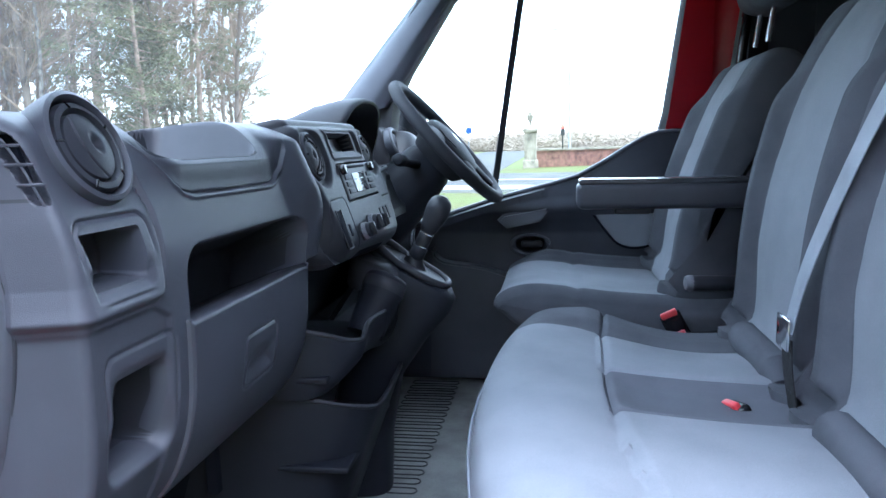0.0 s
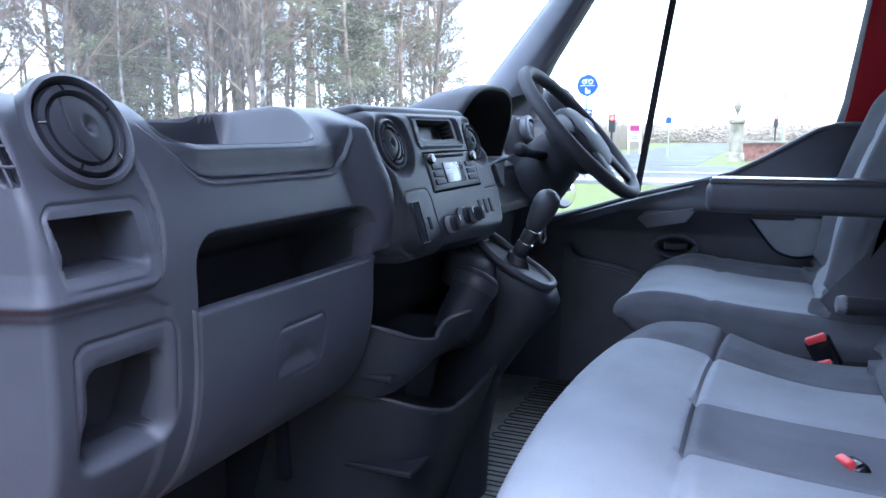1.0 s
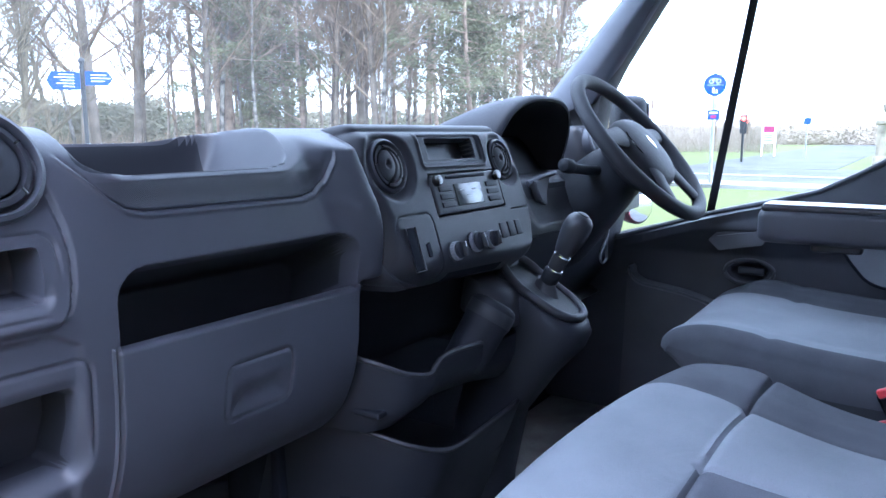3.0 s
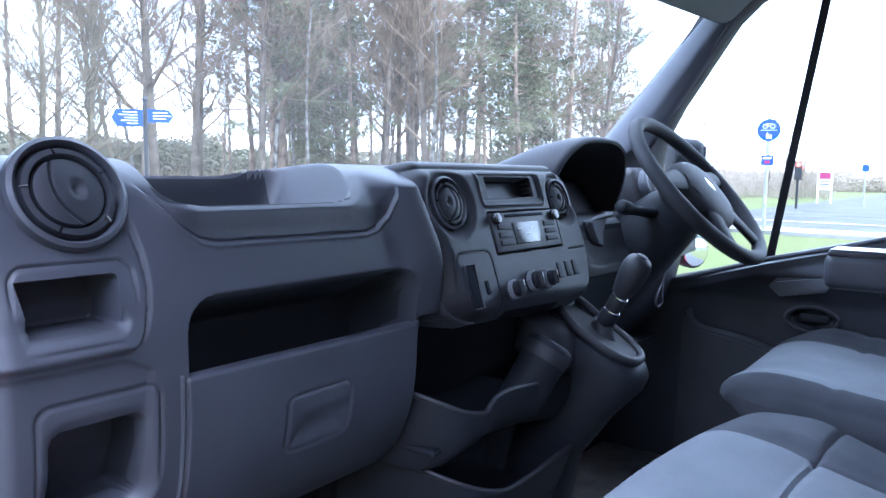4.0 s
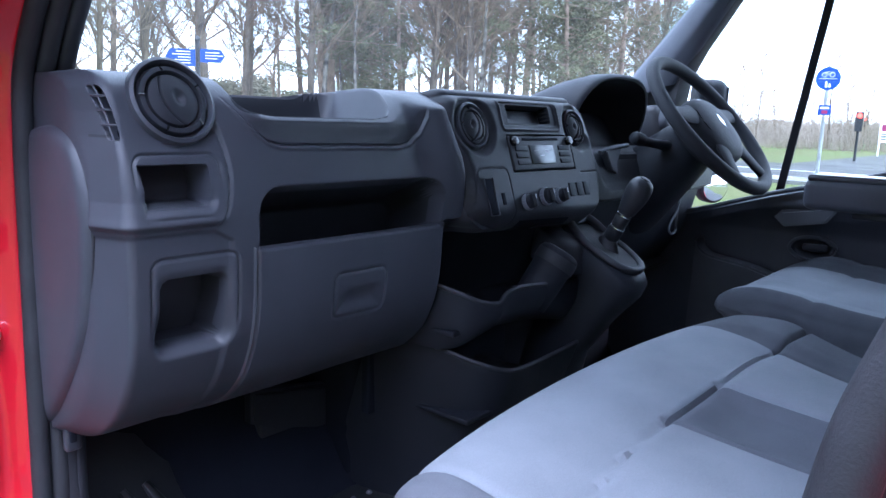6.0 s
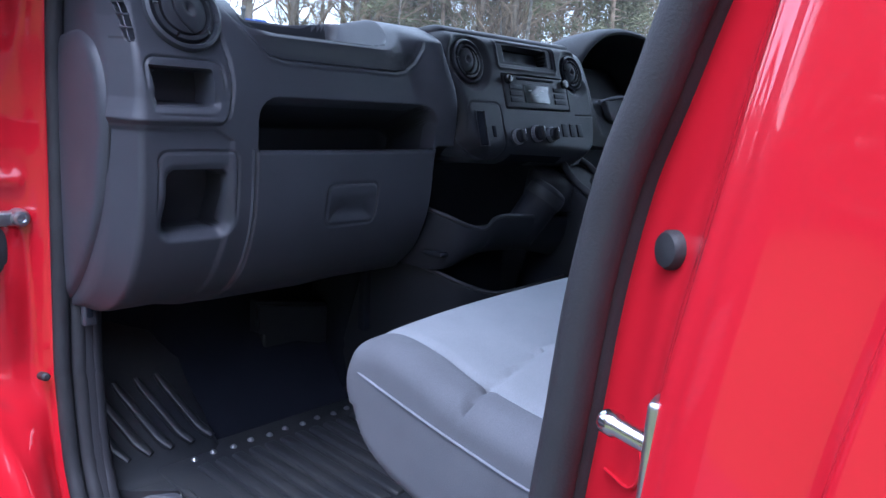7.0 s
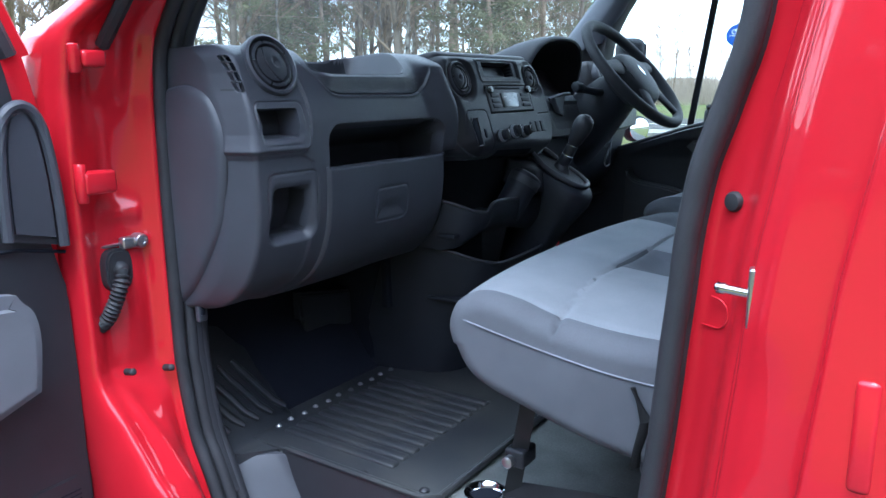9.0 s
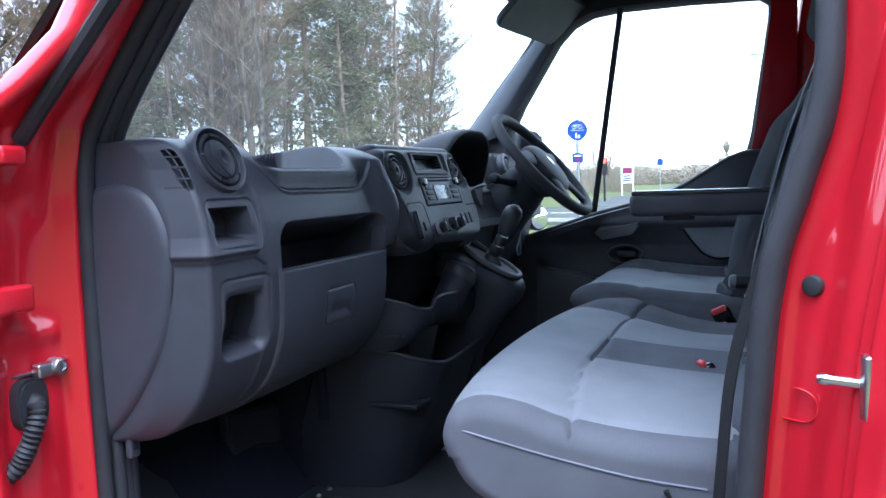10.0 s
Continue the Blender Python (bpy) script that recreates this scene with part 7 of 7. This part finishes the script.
def pine_tree(seed, height, r, limbs, first=0.3, size=1.0):
    rnd = random.Random(seed)
    trunk, crown = Mesh(), Mesh()
    stem = rod_path(Vector((0, 0, -0.2)), (rnd.uniform(-0.06, 0.06), rnd.uniform(-0.06, 0.06), 1), height, 0.03, rnd, 12)
    for i, (a, b) in enumerate(zip(stem, stem[1:])):
        trunk.limb(a, b, r * (1 - i / 13.5), r * (1 - (i + 1) / 13.5), 7)
    for i in range(limbs):
        k = first + (1 - first) * (i + rnd.random()) / limbs
        j = min(int(k * 12), 11)
        p = stem[j].lerp(stem[j + 1], k * 12 - j)
        az = rnd.uniform(0, math.tau)
        ln = (height * 0.20 * (1.2 - k) * rnd.uniform(0.6, 1.25) + 0.4) * size
        limb = rod_path(p, (math.cos(az), math.sin(az), rnd.uniform(-0.1, 0.5)), ln, 0.14, rnd, 4)
        for m, (a, b) in enumerate(zip(limb, limb[1:])):
            trunk.limb(a, b, 0.035 * (1 - m / 5), 0.035 * (1 - (m + 1) / 5), 4)
            if m and rnd.random() < 0.85:
                for _ in range(3):
                    c = a.lerp(b, rnd.random()) + Vector((rnd.gauss(0, 0.28), rnd.gauss(0, 0.28), rnd.gauss(0, 0.12)))
                    for _ in range(34):
                        crown.leaf(c + Vector((rnd.gauss(0, 0.24), rnd.gauss(0, 0.24), rnd.gauss(0, 0.10))), rnd.uniform(0.10, 0.24), rnd, 0.13)
    return trunk.made("trunk", BARK_PINE), crown.made("crown", NEEDLES)


def plant(kind, meshes, at, turn, scale, label, group):
    t = thing(kind, (0, 0, 0), label, "tree", group)
    for nm, me in zip(("trunk", "crown"), meshes):
        ob = new(nm, me)
        ob.parent = t
    t.location, t.rotation_euler, t.scale = at, (0, 0, turn), (scale, scale, scale)
    return t


BARE = [bare_tree(11 + i, 13 + i, 0.13 + 0.015 * i, 34, BARK, TWIG, 0.7, 0.18, twigs=8) for i in range(3)]
SLIM = [bare_tree(31 + i, 14, 0.085, 26, BARK_BIRCH, TWIG, 0.6, 0.30, 0.10) for i in range(2)]
BUSHY = [bare_tree(51 + i, 9, 0.10, 32, TWIG_PALE, TWIG_PALE, 0.8, 0.06, 0.12, 4) for i in range(2)]
PINES = [pine_tree(71, 15, 0.17, 40, 0.22), pine_tree(72, 14, 0.15, 34, 0.30, 1.1), pine_tree(73, 11, 0.13, 40, 0.10, 0.9)]
EYE0 = Vector((-1.2, -0.3, 0))
rnd = random.Random(5)


def around(az, dist):
    return (EYE0.x + dist * math.cos(radians(az)), EYE0.y + dist * math.sin(radians(az)), 0)


# the wood: mixed bare trees, birches and pines
for i in range(92):
    az, dist = rnd.uniform(24, 60), 24 + 44 * rnd.random() ** 1.3
    pick = rnd.random()
    if az > 49.5 and rnd.random() < 0.72:
        continue
    at, turn, sc = around(az, dist + (60 - az) * 0.15), rnd.uniform(0, 6.28), rnd.uniform(0.75, 1.2)
    if pick < 0.50:
        plant("bare_tree", BARE[i % 3], at, turn, sc, "bare winter tree with a grey-brown trunk", "woodland trees")
    elif pick < 0.80:
        plant("birch_tree", SLIM[i % 2], at, turn, sc, "slender pale-barked birch without leaves", "woodland trees")
    else:
        plant("pine_tree", PINES[i % 3], at, turn, sc, "dark green pine with a reddish trunk", "woodland trees")
for az, dist, k, sc in ((30.5, 27, 2, 0.95), (27, 31, 1, 0.9), (34, 29, 0, 1.0), (49, 30, 0, 0.9), (50.5, 34, 1, 1.0), (44, 33, 0, 1.1), (39, 36, 1, 1.1)):
    plant("pine_tree", PINES[k], around(az, dist), az, sc, "dark green pine with a reddish trunk", "woodland trees")
# open trees to the other side of the fingerpost
for az, dist, k, sc in ((62, 24, 0, 1.1), (64.5, 21, 1, 1.05), (70, 22, 1, 1.0), (78, 24, 1, 1.0), (59.5, 27, 1, 1.0), (97, 24, 0, 1.1)):
    plant("multi_stemmed_tree", BUSHY[k], around(az, dist), az * 3, sc, "bushy leafless tree with pale upright stems", "roadside trees")
for az, dist, k, sc in ((61, 29, 0, 1.0), (63.5, 31, 1, 1.0), (58, 26, 2, 0.9), (66, 38, 2, 0.9)):
    plant("bare_tree", BARE[k], around(az, dist), az * 2, sc, "bare winter tree with a grey-brown trunk", "roadside trees")

# undergrowth and far belts of trees, uncountable
def thicket(name, az0, az1, d0, d1, count, height, m, seed, label, width=0.02):
    rnd, mesh = random.Random(seed), Mesh()
    for _ in range(count):
        x, y, _z = around(rnd.uniform(az0, az1), rnd.uniform(d0, d1))
        h = height * rnd.uniform(0.35, 1.0)
        for _ in range(5):
            a = Vector((x + rnd.gauss(0, 0.5), y + rnd.gauss(0, 0.5), 0))
            p = rod_path(a, (rnd.uniform(-0.4, 0.4), rnd.uniform(-0.4, 0.4), 1), h * rnd.uniform(0.6, 1), 0.3, rnd, 3)
            for q, (b, c) in enumerate(zip(p, p[1:])):
                mesh.limb(b, c, width * (1 - q / 4), width * (1 - (q + 1) / 4), 3)
    return tagged(new(name, mesh.made(name, m)), label, "undergrowth", kind="stuff")


thicket("undergrowth", 23, 60, 27, 62, 650, 2.0, TWIG, 3, "tangled brown undergrowth between the trees")
thicket("undergrowth", 58, 100, 24, 40, 350, 2.2, TWIG_PALE, 4, "pale leafless scrub behind the fingerpost")


def tree_belt(name, az0, az1, dist, height, depth, seed, m, label, count, leaf=0.6):
    rnd, mesh = random.Random(seed), Mesh()
    for _ in range(count):
        az = rnd.uniform(az0, az1)
        x, y, _z = around(az, dist + rnd.uniform(0, depth))
        top = height * (0.75 + 0.35 * noise.noise((az * 0.4, dist, 0)))
        for _ in range(14):
            c = Vector((x + rnd.gauss(0, 0.6), y + rnd.gauss(0, 0.6), max(0.1, top * rnd.random() ** 1.5)))
            mesh.leaf(c, leaf * rnd.uniform(0.5, 1.5), rnd, 0.09)
    return tagged(new(name, mesh.made(name, m)), label, "far woods", kind="stuff")


tree_belt("far_hedge", -40, 26, 95, 2.9, 14, 8, HAZED_HEDGE, "distant brown and green hedges", 9000, 0.5)
tree_belt("far_woods", -40, 30, 190, 5.0, 40, 9, HAZED_HEDGE, "distant leafless woods on the skyline", 5000, 0.6)
tree_belt("far_woods", 20, 110, 85, 5.4, 25, 10, SCRUB, "brown woods beyond the first trees", 9000, 0.8)
tree_belt("far_woods", 53, 112, 70, 5.6, 20, 15, SCRUB, "brown scrub and woods beyond the fingerpost", 9000, 0.8)
thicket("roadside_scrub", 9, 27, 58, 74, 420, 5.0, HAZED_HEDGE, 14, "brown scrub along the far side of the road, paled for haze", 0.018)
for i in range(16):
    plant("bare_tree", (BARE + SLIM)[i % 5], around(10.5 + i * 1.08 + 0.5 * rnd.random(), 60 + 16 * rnd.random()), i * 1.9, 0.36 + 0.2 * rnd.random(), "small bare tree on the far side of the road", "roadside trees")
# Hedge out of view, raised to keep low sky light out of the cab.
tree_belt("sky_block_hedge", 115, 262, 18, 14.0, 5, 12, HAZED_HEDGE, "tall leafless hedge out of view, raised to block low sky light", 13000, 0.6)
for i in range(8):
    plant(("bare_tree", "pine_tree")[i % 2], (BARE, PINES)[i % 2][i % 3], around(118 + i * 18, 34 + 8 * rnd.random()), i * 1.3, rnd.uniform(0.9, 1.2), ("bare winter tree with a grey-brown trunk", "dark green pine with a reddish trunk")[i % 2], "trees beside the bay")
